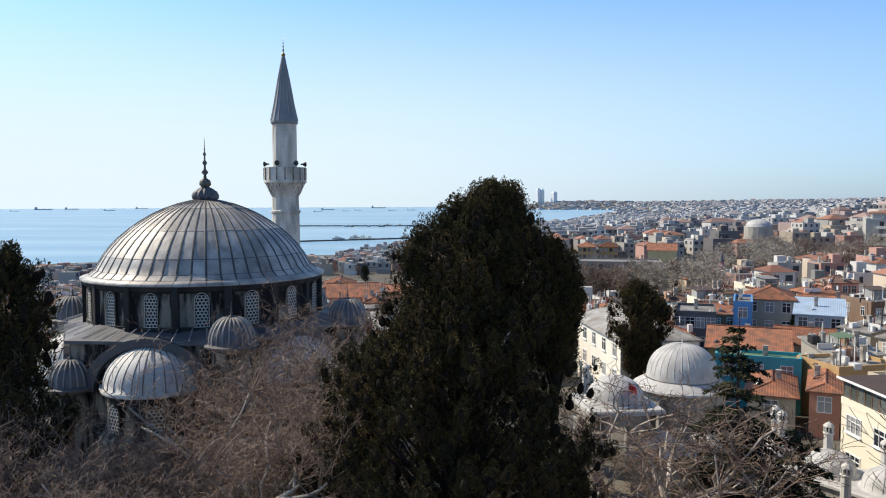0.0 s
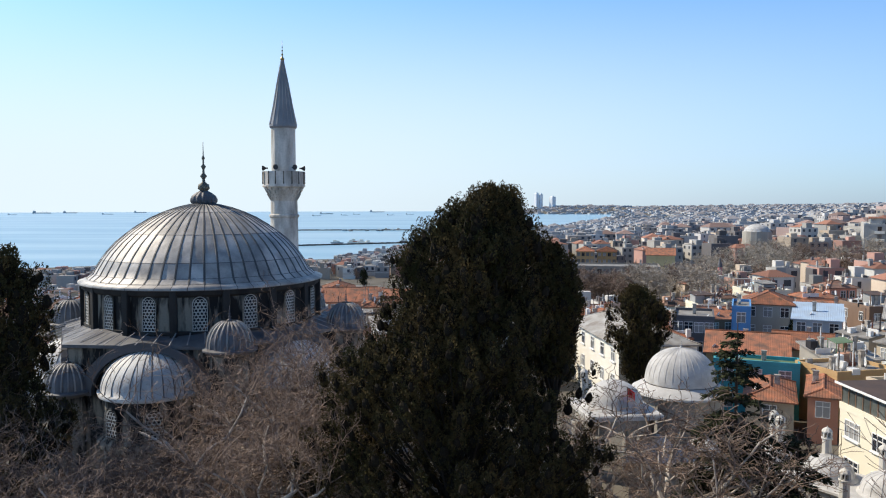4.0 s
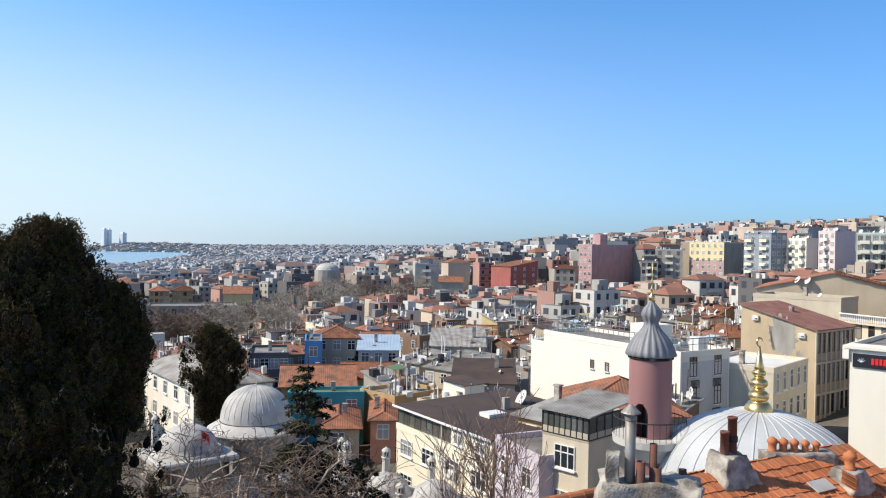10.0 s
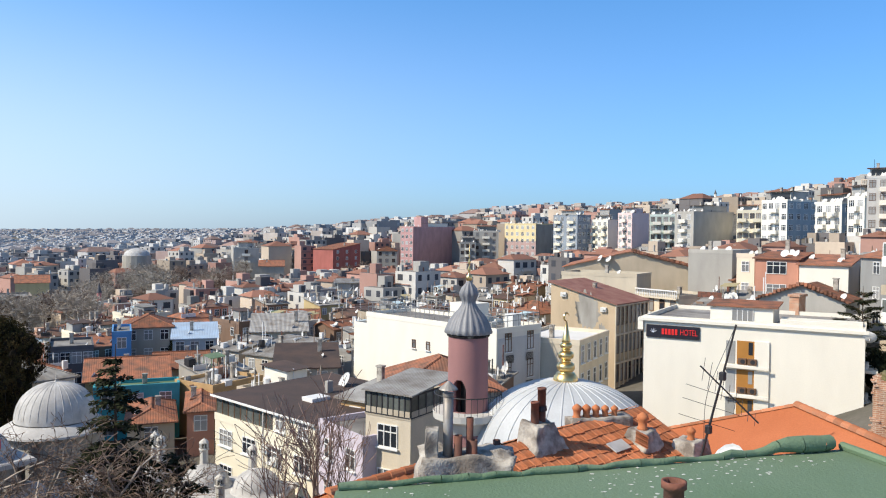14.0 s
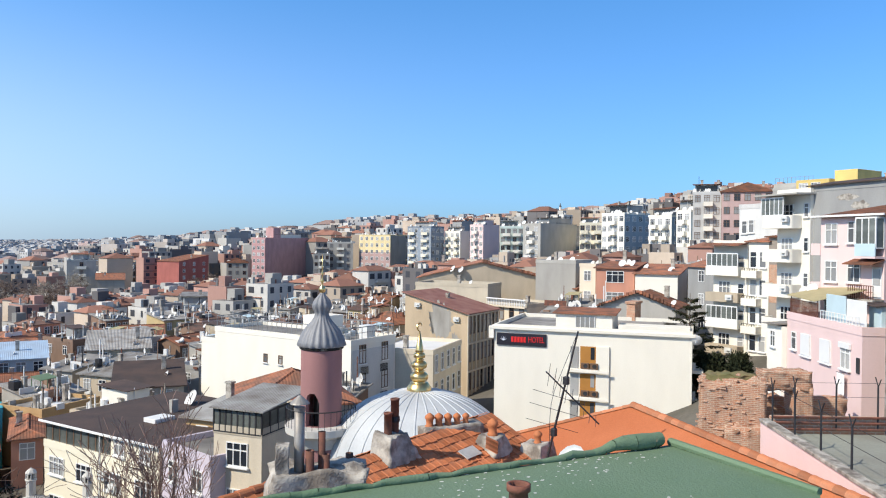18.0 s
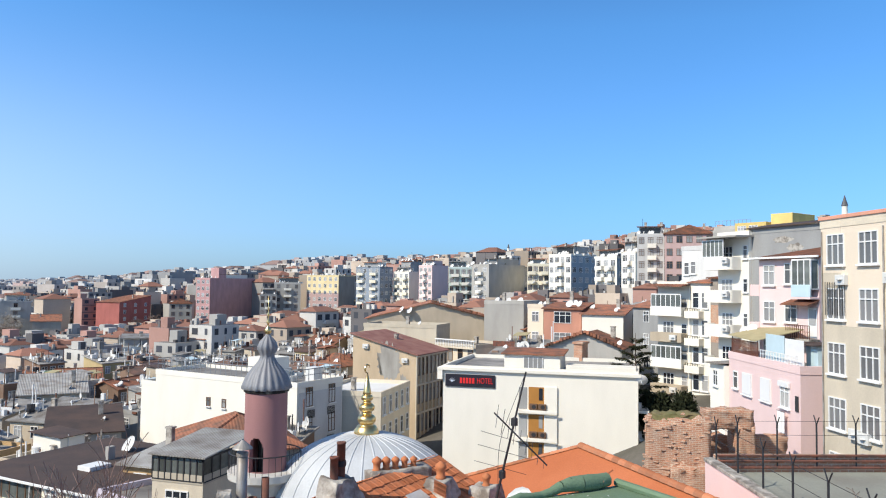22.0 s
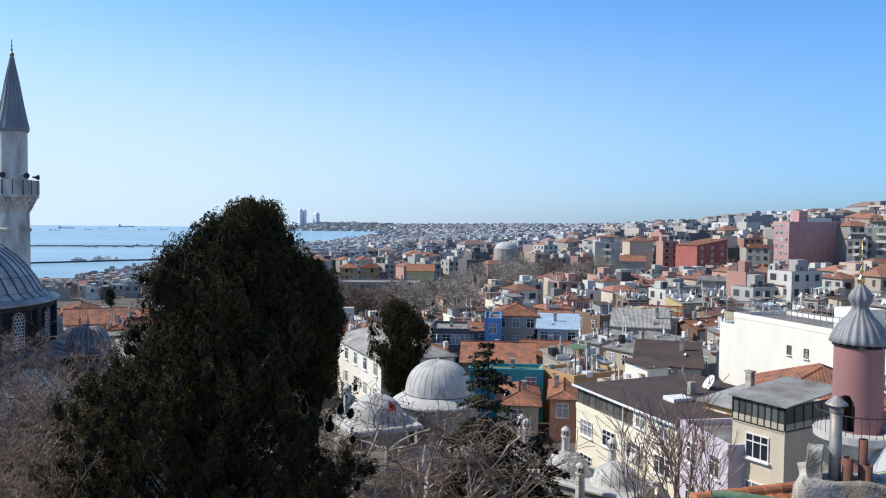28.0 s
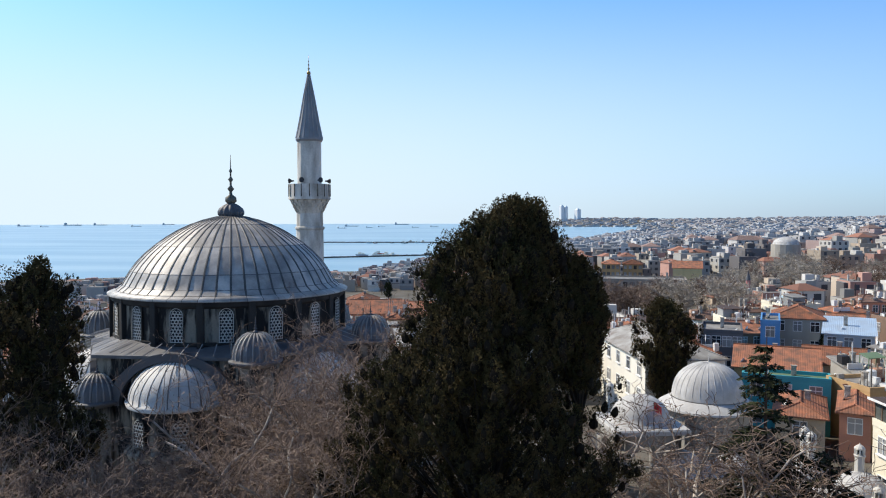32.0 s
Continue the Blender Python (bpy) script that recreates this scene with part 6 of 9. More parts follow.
Shape().add([(r * flute(i, z) * math.cos(math.tau * i / n), r * flute(i, z) * math.sin(math.tau * i / n), z) for r, z in prof for i in range(n)],
            [(j * n + i, j * n + (i + 1) % n, (j + 1) * n + (i + 1) % n, (j + 1) * n + i) for j in range(len(prof) - 1) for i in range(n)]).object("lead_cap", LEADCAP, rm, "fluted lead onion cap", smooth=True)
finial(rm, 19.25, 1.9, GOLD, 0.17)
TAKEN.append((*at(49, 38).xy, 9))

# ---- theological school: domed hall, porch, rows of cells ----
turbe = thing("domed_hall", Matrix.Translation(at(17.35, 68)), "pale lead-domed stone hall of the old school", "hall")
P_ = [(3.0, 6.75), (2.98, 7.1)] + [(2.95 * math.cos(a) ** 0.95, 7.1 + 2.55 * math.sin(a)) for a in [math.pi / 2 * i / 10 for i in range(1, 10)]] + [(0.04, 9.66)]
Shape().lathe(P_, 48, cap=False).object("dome", LEADPALE, turbe, smooth=True)
ribs_on(P_[1:], 30, (0, 0, 0), 0.06, 0.018, LEADPALE, turbe, "dome_seam")
Shape().lathe([(3.05, 6.7), (3.5, 6.45), (4.1, 6.1), (4.15, 5.95), (3.8, 5.9)], 48, cap=False).object("skirt_roof", LEADPALE, turbe)
Shape().lathe([(3.8, -2), (3.8, 5.92)], 8).object("wall", STONE, turbe)
finial(turbe, 9.6, 0.9, LATTICE, 0.12)
small_dome_prof = [(1.85, 0), (1.8, 0.12)] + [(1.65 * math.cos(a), 0.15 + 1.35 * math.sin(a)) for a in [math.pi / 2 * i / 7 for i in range(0, 7)]] + [(0.03, 1.52)]


def lead_dome(parent, p, z, s=1.0):
    o = Shape().lathe([(r * s, h * s) for r, h in small_dome_prof], 32, (p.x, p.y, z), cap=False).object("cell_dome", LEADPALE, parent, smooth=True)
    ribs_on([(r * s, h * s) for r, h in small_dome_prof[2:]], 16, (p.x, p.y, z), 0.06, 0.02, LEADPALE, parent, "dome_seam")
    return o


def stone_chimney(p, z0, z1):
    t = thing("stone_chimney", Matrix.Translation((p.x, p.y, 0)), "octagonal pale stone chimney with a small domed cap", "chimney", "school chimneys")
    Shape().lathe([(0.34, z0), (0.30, z1 - 0.75)], 8).object("shaft", LATTICE, t)
    Shape().lathe([(0.36, z1 - 0.75), (0.38, z1 - 0.68), (0.33, z1 - 0.62)], 8).object("collar", LATTICE, t)
    for k in range(8):
        a = math.tau * (k + 0.5) / 8
        Shape().bevel_box(-0.055, -0.05, 0, 0.055, 0.05, 0.36, 0.01).object("pier", LATTICE, t).matrix_basis = Matrix.Translation((0.27 * math.cos(a), 0.27 * math.sin(a), z1 - 0.62)) @ Matrix.Rotation(a, 4, 'Z')
    # near-black core colours in the shade between the piers
    Shape().lathe([(0.12, z1 - 0.62), (0.12, z1 - 0.26)], 8).object("core", GAPSHADE, t)
    Shape().lathe([(0.36, z1 - 0.26), (0.34, z1 - 0.18), (0.22, z1 - 0.05), (0.05, z1 + 0.05), (0.01, z1 + 0.15)], 8).object("cap", LATTICE, t)
    return t


def wing(a, b, depth, z, n, label, left=True):
    """A row of domed cells under one lead roof."""
    w = thing("cell_wing", Matrix(), label, "building")
    ln = (b - a).length
    m = frame_at(a, b, 0)
    Shape().box(-ln / 2, 0, -4, ln / 2, depth, z - 0.25).object("wall", STONE, w).matrix_basis = m
    Shape().bevel_box(-ln / 2 - 0.25, -0.25, z - 0.25, ln / 2 + 0.25, depth + 0.25, z, 0.1).object("lead_roof", LEADPALE, w).matrix_basis = m
    for k in range(n):
        lead_dome(w, m @ Vector((-ln / 2 + ln * (k + 0.5) / n, depth / 2, 0)), z - 0.02, min(1.05, ln / n / 4.0))
    TAKEN.append((*(m @ Vector((0, depth / 2, 0))).xy, ln * 0.42))
    return w


wing(at(20.8, 57.5), at(31.2, 51.5), 4.2, 3.85, 3, "row of lead-domed stone cells round the courtyard")
wing(at(13.8, 57.0), at(20.6, 57.0), 4.5, 3.2, 2, "low stone wing with a pale lead roof")
wing(at(-6.0, 56.0), at(7.5, 57.5), 4.2, 3.3, 4, "lead-domed stone cells behind the cypress")
for az, d, z1 in ((23.8, 57.5, 7.2), (26.6, 56.5, 7.0), (29.95, 55.5, 6.6), (27.7, 51.6, 5.9), (10.4, 66, 7.8), (23.4, 60, 6.9)):
    stone_chimney(at(az, d), 3.0, z1)
porch = thing("gate_pavilion", Matrix.Translation(at(12.6, 60)) @ pose(0, 0, 0, 0, 0, -12.6 + 20), "stone gate pavilion with arches and a lead dome", "pavilion")
for x, y in ((-2.2, -2.2), (2.2, -2.2), (2.2, 2.2), (-2.2, 2.2)):
    Shape().bevel_box(x - 0.45, y - 0.45, -2, x + 0.45, y + 0.45, 4.6, 0.05).object("pier", STONE, porch)
for k in range(4):
    ar = Shape()
    ar.add([(1.75 * math.cos(math.pi * q / 14), y, 3.2 + 1.9 * math.sin(math.pi * q / 14) if s_ == 0 else 5.9) for q in range(15) for s_ in (0, 1) for y in (-0.4, 0.4)],
           [f_ for q in range(14) for f_ in ((4 * q, 4 * q + 1, 4 * q + 5, 4 * q + 4), (4 * q, 4 * q + 4, 4 * q + 6, 4 * q + 2), (4 * q + 1, 4 * q + 3, 4 * q + 7, 4 * q + 5))])
    ar.object("arch", STONE, porch).matrix_basis = Matrix.Rotation(math.pi / 2 * k, 4, 'Z') @ Matrix.Translation((0, -2.2, 0))
Shape().bevel_box(-2.9, -2.9, 5.9, 2.9, 2.9, 6.3, 0.1).object("lead_roof", LEADPALE, porch)
Shape().lathe([(r * 1.35, 6.3 + h * 1.35) for r, h in small_dome_prof], 40, cap=False).object("dome", LEADPALE, porch, smooth=True)
TAKEN.append((*at(15, 64).xy, 9))
TAKEN.append((*at(MOSQUE_AZ, MOSQUE_D).xy, 16))
TAKEN.append((*at(-11.6, 75).xy, 3))
flag = thing("flag", Matrix.Translation(at(13.6, 58, 6.4)), "small plain red flag on a thin pole", "flag")
Shape().tube((0, 0, 0), (0, 0, 1.9), 0.025, n=6).object("pole", IRON, flag)
cl = Shape()
cl.add([(0.03 + 0.07 * i, 0.12 * math.sin(i * 0.9), 1.85 - (0.62 + 0.05 * math.sin(i)) * j - 0.05 * i) for j in (0, 1) for i in range(9)], [(i, i + 1, 10 + i, 9 + i) for i in range(8)])
cl.object("cloth", FLAGRED, flag, "red cloth")

# ---- facade work on the marked houses ----
def on(root, name, mat, x0, y0, z0, x1, y1, z1, e=0.02, label=""):
    return Shape().bevel_box(x0, y0, z0, x1, y1, z1, e).object(name, mat, root, label)


def railing(root, m, length, height, mat, step=0.45, mid=True, panel=None, fat=1.0):
    s = Shape()
    s.box(-length / 2, -0.025, height - 0.05 * fat, length / 2, 0.025, height)
    s.object("top_rail", mat, root).matrix_basis = m
    if mid:
        Shape().box(-length / 2, -0.02, height * 0.5, length / 2, 0.02, height * 0.5 + 0.03 * fat).object("mid_rail", mat, root).matrix_basis = m
    n = max(2, int(length / step) + 1)
    p = Shape().box(-0.02 * fat, -0.02, 0, 0.02 * fat, 0.02, height - 0.05).object("rail_post", mat, root)
    for k in range(n):
        q = m @ Matrix.Translation((-length / 2 + length * k / (n - 1), 0, 0))
        if k:
            same("rail_post", p.data, root, q)
        else:
            p.matrix_basis = q


def ac_unit(root, m):
    same("air_conditioner", AC_M, root, m)


def glazing(root, m, length, h, bays, mat=WOODFRAME):
    """A glazed terrace front: posts, rails and one pane a bay."""
    Shape().box(-length / 2, -0.05, h - 0.12, length / 2, 0.05, h).object("head_rail", mat, root).matrix_basis = m
    Shape().box(-length / 2, -0.05, 0, length / 2, 0.05, 0.08).object("base_rail", mat, root).matrix_basis = m
    g = Shape().box(-length / bays / 2 + 0.05, -0.01, 0.08, length / bays / 2 - 0.05, 0.01, h - 0.12).object("pane", CLEARGLASS, root)
    p = Shape().box(-0.045, -0.045, 0.08, 0.045, 0.045, h - 0.12).object("glazing_post", mat, root)
    for k in range(bays + 1):
        q = m @ Matrix.Translation((-length / 2 + length * k / bays, 0, 0))
        if k:
            same("glazing_post", p.data, root, q)
        else:
            p.matrix_basis = q
        if k < bays:
            q = m @ Matrix.Translation((-length / 2 + length * (k + 0.5) / bays, 0, 0))
            if k:
                same("pane", g.data, root, q)
            else:
                g.matrix_basis = q


def lettering(text, size, mat, parent, m, name="lettering"):
    c = bpy.data.curves.new(name, 'FONT')
    c.body, c.size, c.extrude, c.align_x, c.align_y = text, size, 0.02, 'LEFT', 'CENTER'
    o = new(name, c)
    bpy.context.view_layer.update()
    me = bpy.data.meshes.new_from_object(o.evaluated_get(bpy.context.evaluated_depsgraph_get()))
    bpy.data.objects.remove(o)
    me.materials.clear()
    me.materials.append(mat)
    ob = new(name, me)
    ob.parent = parent
    ob.matrix_basis = m
    return ob


# hotel: its foot at z 3
W = (at(72.4, 74) - at(58.3, 76.5)).length
hx = lambda az, d=75.5: (hotel.matrix_basis.inverted() @ at(az, d)).x
HT = 10.6
sign = on(hotel, "sign_board", SIGNBACK, -W / 2 + 0.25, -0.16, 9.05, -W / 2 + 5.25, -0.01, 10.25, 0.03)
lettering("HOTEL", 0.78, SIGNRED, sign, Matrix.Translation((-W / 2 + 3.45, -0.19, 9.65)) @ pose(0, 0, 0, 90, 0, 0) @ Matrix.Diagonal((0.66, 1.0, 1, 1)))
for k in range(5):
    x = -W / 2 + 1.75 + 0.31 * k
    Shape().bevel_box(x, -0.2, 9.38, x + 0.23, -0.165, 9.92, 0.02).object("name_bar", SIGNRED, sign)
em = Shape()
for k in range(5):
    a = math.pi * (0.15 + 0.175 * k)
    em.tube((-W / 2 + 0.95, -0.19, 9.5), (-W / 2 + 0.95 + 0.36 * math.cos(a), -0.19, 9.5 + 0.42 * math.sin(a)), 0.04, 0.015, 5)
em.object("emblem", SIGNWHITE, sign)
on(hotel, "parapet_cap", WALLS["white"], -W / 2 - 0.45, -0.3, HT + 0.02, W / 2 + 0.3, 0.3, HT + 0.3)
on(hotel, "side_canopy", WALLS["white"], -W / 2 - 0.55, -0.25, HT - 0.9, -W / 2 - 0.02, 2.2, HT + 0.28)
# loggias
for z0, z1 in ((7.15, 9.3), (4.5, 6.65), (1.9, 4.0)):
    x0, x1 = hx(64.65), hx(65.8)
    on(hotel, "loggia_back", ORANGEPAINT, x0, -0.03, z0, x1, 0.02, z1, 0.005)
    on(hotel, "loggia_window", GLASS, x0 + 1.0, -0.06, z0 + 0.9, x1 - 0.15, -0.035, z1 - 0.1, 0.005)
    on(hotel, "loggia_frame", WALLS["white"], x1, -0.18, z0 - 0.3, x1 + 1.25, 0.02, z1 + 0.06)
    on(hotel, "loggia_shelf", WALLS["white"], x0 - 1.2, -0.55, z0 - 0.32, x1 + 1.3, -0.51, z0 - 0.02)
    on(hotel, "loggia_floor", WALLS["white"], x0 - 1.2, -0.5, z0 - 0.32, x1, 0.02, z0 - 0.02)
    on(hotel, "grey_panel", WALLS["grey"], x0 - 0.95, -0.04, z0, x0 - 0.15, 0.02, z1 - 0.05)
    for x in (x0 + 0.5, x0 + 1.35):
        unit_ = Shape().bevel_box(x - 0.38, -0.36, z0 + 0.02, x + 0.38, -0.08, z0 + 0.58, 0.03)
        unit_.object("air_conditioner", WOODFRAME, hotel, "brown-painted air conditioner")
        Shape().tube((x + 0.06, -0.365, z0 + 0.3), (x + 0.06, -0.37, z0 + 0.3), 0.21, n=14).object("fan_grille", IRON, hotel)
# roof house
px0, px1 = hx(62.6), hx(66.8)
on(hotel, "roof_house", WALLS["white"], px0, 1.6, HT, px1, 6.5, HT + 1.75)
ph = Shape().slab([(px0 - 0.3, 1.3, HT + 1.75), (px1 + 0.4, 1.3, HT + 1.75), (px1 + 0.4, 6.0, HT + 2.0), (px0 - 0.3, 6.0, HT + 2.0)], 0.12)
ph.object("roof_house_roof", TILE, hotel)
on(hotel, "roof_house_window", GLASS, hx(64.1), 1.53, HT + 0.3, hx(65.5), 1.58, HT + 1.4, 0.005)
for k in range(5):
    x = hx(64.1) + (hx(65.5) - hx(64.1)) * k / 4
    on(hotel, "window_bar", FRAME, x - 0.03, 1.5, HT + 0.3, x + 0.03, 1.53, HT + 1.4, 0.005)
on(hotel, "roof_box", WALLS["white"], px1 + 0.6, 1.2, HT, W / 2 - 0.2, 3.5, HT + 0.75)
for z in (7.4, 4.7):
    ac_unit(hotel, side(W, 13, "right") @ pose(-4.5, 0, z))
    on(hotel, "side_shelf", WALLS["white"], W / 2, 1.0, z - 0.25, W / 2 + 1.0, 3.6, z)
same("satellite_dish", DISH_M, hotel, Matrix.Translation((W / 2 + 0.3, -0.1, HT - 0.3)) @ Matrix.Rotation(radians(-60), 4, 'X') @ Matrix.Rotation(0.4, 4, 'Z') @ Matrix.Scale(1.3, 4))

# white block: terrace railing, small windows high on the long wall, lower end
bw, bd = (at(50.97, 81.4) - at(47.7, 76)).length, 20.7
for which, ln in (("left", bd), ("front", bw), ("right", bd), ("back", bw)):
    railing(white_block, side(bw, bd, which) @ Matrix.Translation((0, 0.15, 11.3)), ln - 0.3, 1.25, RAILGREY, 0.75, True, None, 1.6)
for x in (-1.9, 0.4):
    put_window(white_block, side(bw, bd, "left") @ pose(x, 0, 8.0), 0.6, 0.95, "brown")
low = house(white_block.matrix_basis @ pose(0.3, bd, 0), bw - 0.6, 3.2, 9.4, "white", "flat", front=0, chimneys=0, label="lower white stair wing of the apartment block", name="stair_wing")
# pale grey sheet over the front, its shade put into the colour
on(white_block, "front_trim", WALLS["palegrey"], -bw / 2 + 0.25, -0.03, 0.2, bw / 2 - 0.25, 0.0, 10.3, 0.005)
on(white_block, "stair_head", WALLS["white"], -1.2, 6, 10.96, 1.9, 9, 13.2)
for x, y in ((-1.8, 3), (-0.4, 3.4), (1.6, 4.6)):
    ac_unit(white_block, pose(x, y, 10.96))
on(white_block, "roof_tank", DISH, 0.4, 1.2, 10.96, 1.7, 2.4, 12.4)
for k in range(3):
    for x in (-1.55, 1.55):
        railing(white_block, pose(x, -0.12, 1.9 + 2.9 * k + 0.0), 1.1, 0.8, IRON, 0.14, False)

# cream house: glazed terrace, rail, conditioners
cw = (at(34.6, 54.5) - at(27.3, 66)).length
glazing(cream, pose(-cw / 2 + 4.2, 0.1, 8.55), 8.2, 1.62, 9)
on(cream, "terrace_room", WALLS["cream"], -cw / 2 + 8.35, 0.0, 8.7, cw / 2 - 0.05, 11.9, 10.15)
for x in (-cw / 2 + 9.4, cw / 2 - 1.6):
    put_window(cream, pose(x, 0, 8.85), 1.2, 1.15)
on(cream, "terrace_back", WALLS["ochre"], -cw / 2 + 1.0, 3.0, 8.3, -cw / 2 + 8.2, 11.9, 10.12)
Shape().slab([(-cw / 2 - 0.2, -0.3, 10.25), (cw / 2 + 0.1, -0.3, 10.25), (cw / 2 + 0.1, 12.2, 10.45), (-cw / 2 - 0.2, 12.2, 10.45)], 0.1).object("terrace_roof", RUST, cream, "brown sheet terrace roof")
on(cream, "roof_lip", FRAME, -cw / 2 - 0.25, -0.36, 10.1, cw / 2 + 0.12, -0.31, 10.28)
glazing(cream, side(cw, 12, "left") @ pose(0, 0.1, 8.55), 11.6, 1.62, 9)
for x, z in ((-cw / 2 + 1.6, 8.66), (-cw / 2 + 3.9, 8.66), (-cw / 2 + 6.0, 8.66)):
    on(cream, "terrace_bench", WOODFRAME, x - 0.7, 1.2, z - 0.4, x + 0.7, 1.7, z + 0.35)
for x, z in ((0.7, 6.9), (1.9, 6.2), (3.2, 4.0), (1.0, 3.9)):
    ac_unit(cream, pose(x, 0, z))
Shape().tube((0.25, -0.08, 0), (0.25, -0.08, 10.2), 0.05, n=6).object("downpipe", FRAME, cream)
on(cream, "skylight", FRAME, 0.3, 3.5, 10.2, 1.7, 5.3, 10.62)
on(cream, "roof_vent", WALLS["bare"], -0.6, 6.5, 10.15, -0.2, 7.1, 11.35)
on(cream, "roof_slab_hatch", MORTAR, 2.4, 6, 10.15, 3.4, 8, 10.75)
put_dish(cream, -1.4, 9.5, 10.3, 1.8)

# glazed balcony on the stone house beside it
gp, gw, _h = facade(38.2, 50, 41.5, 47.9, 10.1, -2)
gl = thing("roof_conservatory", Matrix.Translation((0, 0, 12.1)) @ gp, "glazed roof balcony with a rusty sheet roof", "conservatory")
glazing(gl, pose(0, 0.0, 0), gw, 1.5, 8, IRON)
glazing(gl, pose(gw / 2, 2.6, 0, 0, 0, 90), 5.2, 1.5, 6, IRON)
glazing(gl, pose(-gw / 2, 2.6, 0, 0, 0, -90), 5.2, 1.5, 6, IRON)
Shape().slab([(-gw / 2 - 0.2, -0.25, 1.55), (gw / 2 + 0.25, -0.25, 1.55), (gw / 2 + 0.25, 5.6, 2.1), (-gw / 2 - 0.2, 5.6, 2.1)], 0.08).object("sheet_roof", SHEET, gl)
hero(36.2, 60, 38.6, 58, 9.0, -2, 6, "ochre", roof="shed", roof_mat=SHEET, front=1, label="small shed-roofed house with striped awning")
hero(40.2, 58.5, 48.2, 60, 9.6, -2, 9, "stone", roof="hip", front=2, label="old house with steep red tiled roof", rise=2.0)

# balconied tower, pink house, annex and beige house
def along(root, az):
    """How far along the front of a house a bearing meets it."""
    inv = root.matrix_basis.inverted()
    p, q = inv @ Vector((0, 0, 0)), inv @ at(az, 60)
    return p.x + (q.x - p.x) * -p.y / (q.y - p.y)


def span(az1, d1, az2, d2):
    return (at(az2, d2) - at(az1, d1)).length


def rounded_balcony(root, x0, x1, z, out, mat):
    """A balcony with a solid breast wall and rounded corners."""
    ring = lambda o: [(x0 + o, 0.05)] + [(x0 + 0.5 - (0.5 - o) * math.cos(math.pi / 2 * k / 5), -out + 0.5 - (0.5 - o) * math.sin(math.pi / 2 * k / 5)) for k in range(6)] + [(x1 - 0.5 + (0.5 - o) * math.sin(math.pi / 2 * k / 5), -out + 0.5 - (0.5 - o) * math.cos(math.pi / 2 * k / 5)) for k in range(6)] + [(x1 - o, 0.05)]
    outer, inner = ring(0.0), ring(0.12)
    k = len(outer)
    sh_ = Shape()
    sh_.add([(x, y, h) for h in (z - 0.15, z + 1.1) for x, y in outer] + [(x, y, h) for h in (z + 0.05, z + 1.1) for x, y in inner],
            [(i, i + 1, k + i + 1, k + i) for i in range(k - 1)] + [(2 * k + i + 1, 2 * k + i, 3 * k + i, 3 * k + i + 1) for i in range(k - 1)]
            + [(k + i, k + i + 1, 3 * k + i + 1, 3 * k + i) for i in range(k - 1)] + [tuple(range(k - 1, -1, -1)), tuple(range(2 * k, 3 * k))])
    return sh_.object("balcony", mat, root, "rounded white balcony")


# tower: three rounded balconies, the top one glazed
tw = span(77.88, 82.5, 79.92, 79.5)
for z in (14.0, 10.75, 7.4, 4.1):
    rounded_balcony(tower_h, -tw / 2 - 0.7, tw / 2 - 1.0, z, 1.5, WALLS["white"])
    ac_unit(tower_h, pose(tw / 2 - 1.5, -1.5, z + 0.45))
    put_window(tower_h, pose(-tw / 2 + 1.3, 0, z + 0.1), 1.5, 2.1)
    put_window(tower_h, pose(tw / 2 - 0.45, 0, z + 0.9), 0.6, 1.35)
glazing(tower_h, pose(-tw / 2 + 0.8, -1.42, 15.1), 2.9, 1.75, 5, FRAME)
glazing(tower_h, side(tw, 0, "left") @ pose(0.75, -0.6, 15.1), 1.4, 1.75, 3, FRAME)
Shape().slab([(-tw / 2 - 1.1, -1.9, 17.15), (tw / 2 + 0.3, -1.9, 17.15), (tw / 2 + 0.3, 7.0, 17.35), (-tw / 2 - 1.1, 7.0, 17.35)], 0.16).object("eave_slab", WALLS["bare"], tower_h)
# concrete flank behind the pink house: a sagging sheet roof edge, patches of lighter render
cw_ = span(79.94, 80, 84.6, 74.5)
Shape().slab([(-cw_ / 2 - 0.3, -0.35, 13.85), (cw_ / 2 + 0.2, -0.35, 13.95), (cw_ / 2 + 0.2, 3.0, 14.5), (-cw_ / 2 - 0.3, 3.0, 14.4)], 0.1).object("roof_edge", RUST, conc_h)
rnd_c = random.Random(44)
for x, z, w_, h_ in ((-1.6, 10.6, 1.5, 1.2), (1.3, 11.8, 1.9, 0.9), (2.9, 10.9, 0.9, 1.4), (-0.2, 12.6, 2.4, 0.6)):
    ring = [(x + w_ / 2 * rnd_c.uniform(0.7, 1.2) * math.cos(math.tau * k / 14), z + h_ / 2 * rnd_c.uniform(0.7, 1.2) * math.sin(math.tau * k / 14)) for k in range(14)]
    Shape().add([(x_, -0.012, z_) for x_, z_ in ring], [tuple(range(14))]).object("render_patch", MORTAR, conc_h)
# pink house
pw = span(80.6, 66.2, 84.33, 62)
for az, z in ((81.25, 12.3), (82.6, 12.4), (81.25, 9.45), (82.6, 9.5), (81.25, 6.5), (82.6, 6.5)):
    put_window(pink_h, pose(along(pink_h, az), 0, z), 1.2, 1.6)
gx = along(pink_h, 83.72)
glazing(pink_h, pose(gx, -0.75, 12.0), 1.75, 2.25, 3, FRAME)
for s_ in (-1, 1):
    glazing(pink_h, pose(gx + 0.87 * s_, -0.38, 12.0, 0, 0, 90), 0.7, 2.25, 1, FRAME)
on(pink_h, "bay_breast", BLUEPANEL, gx - 0.9, -0.85, 11.45, gx + 0.9, -0.72, 12.35)
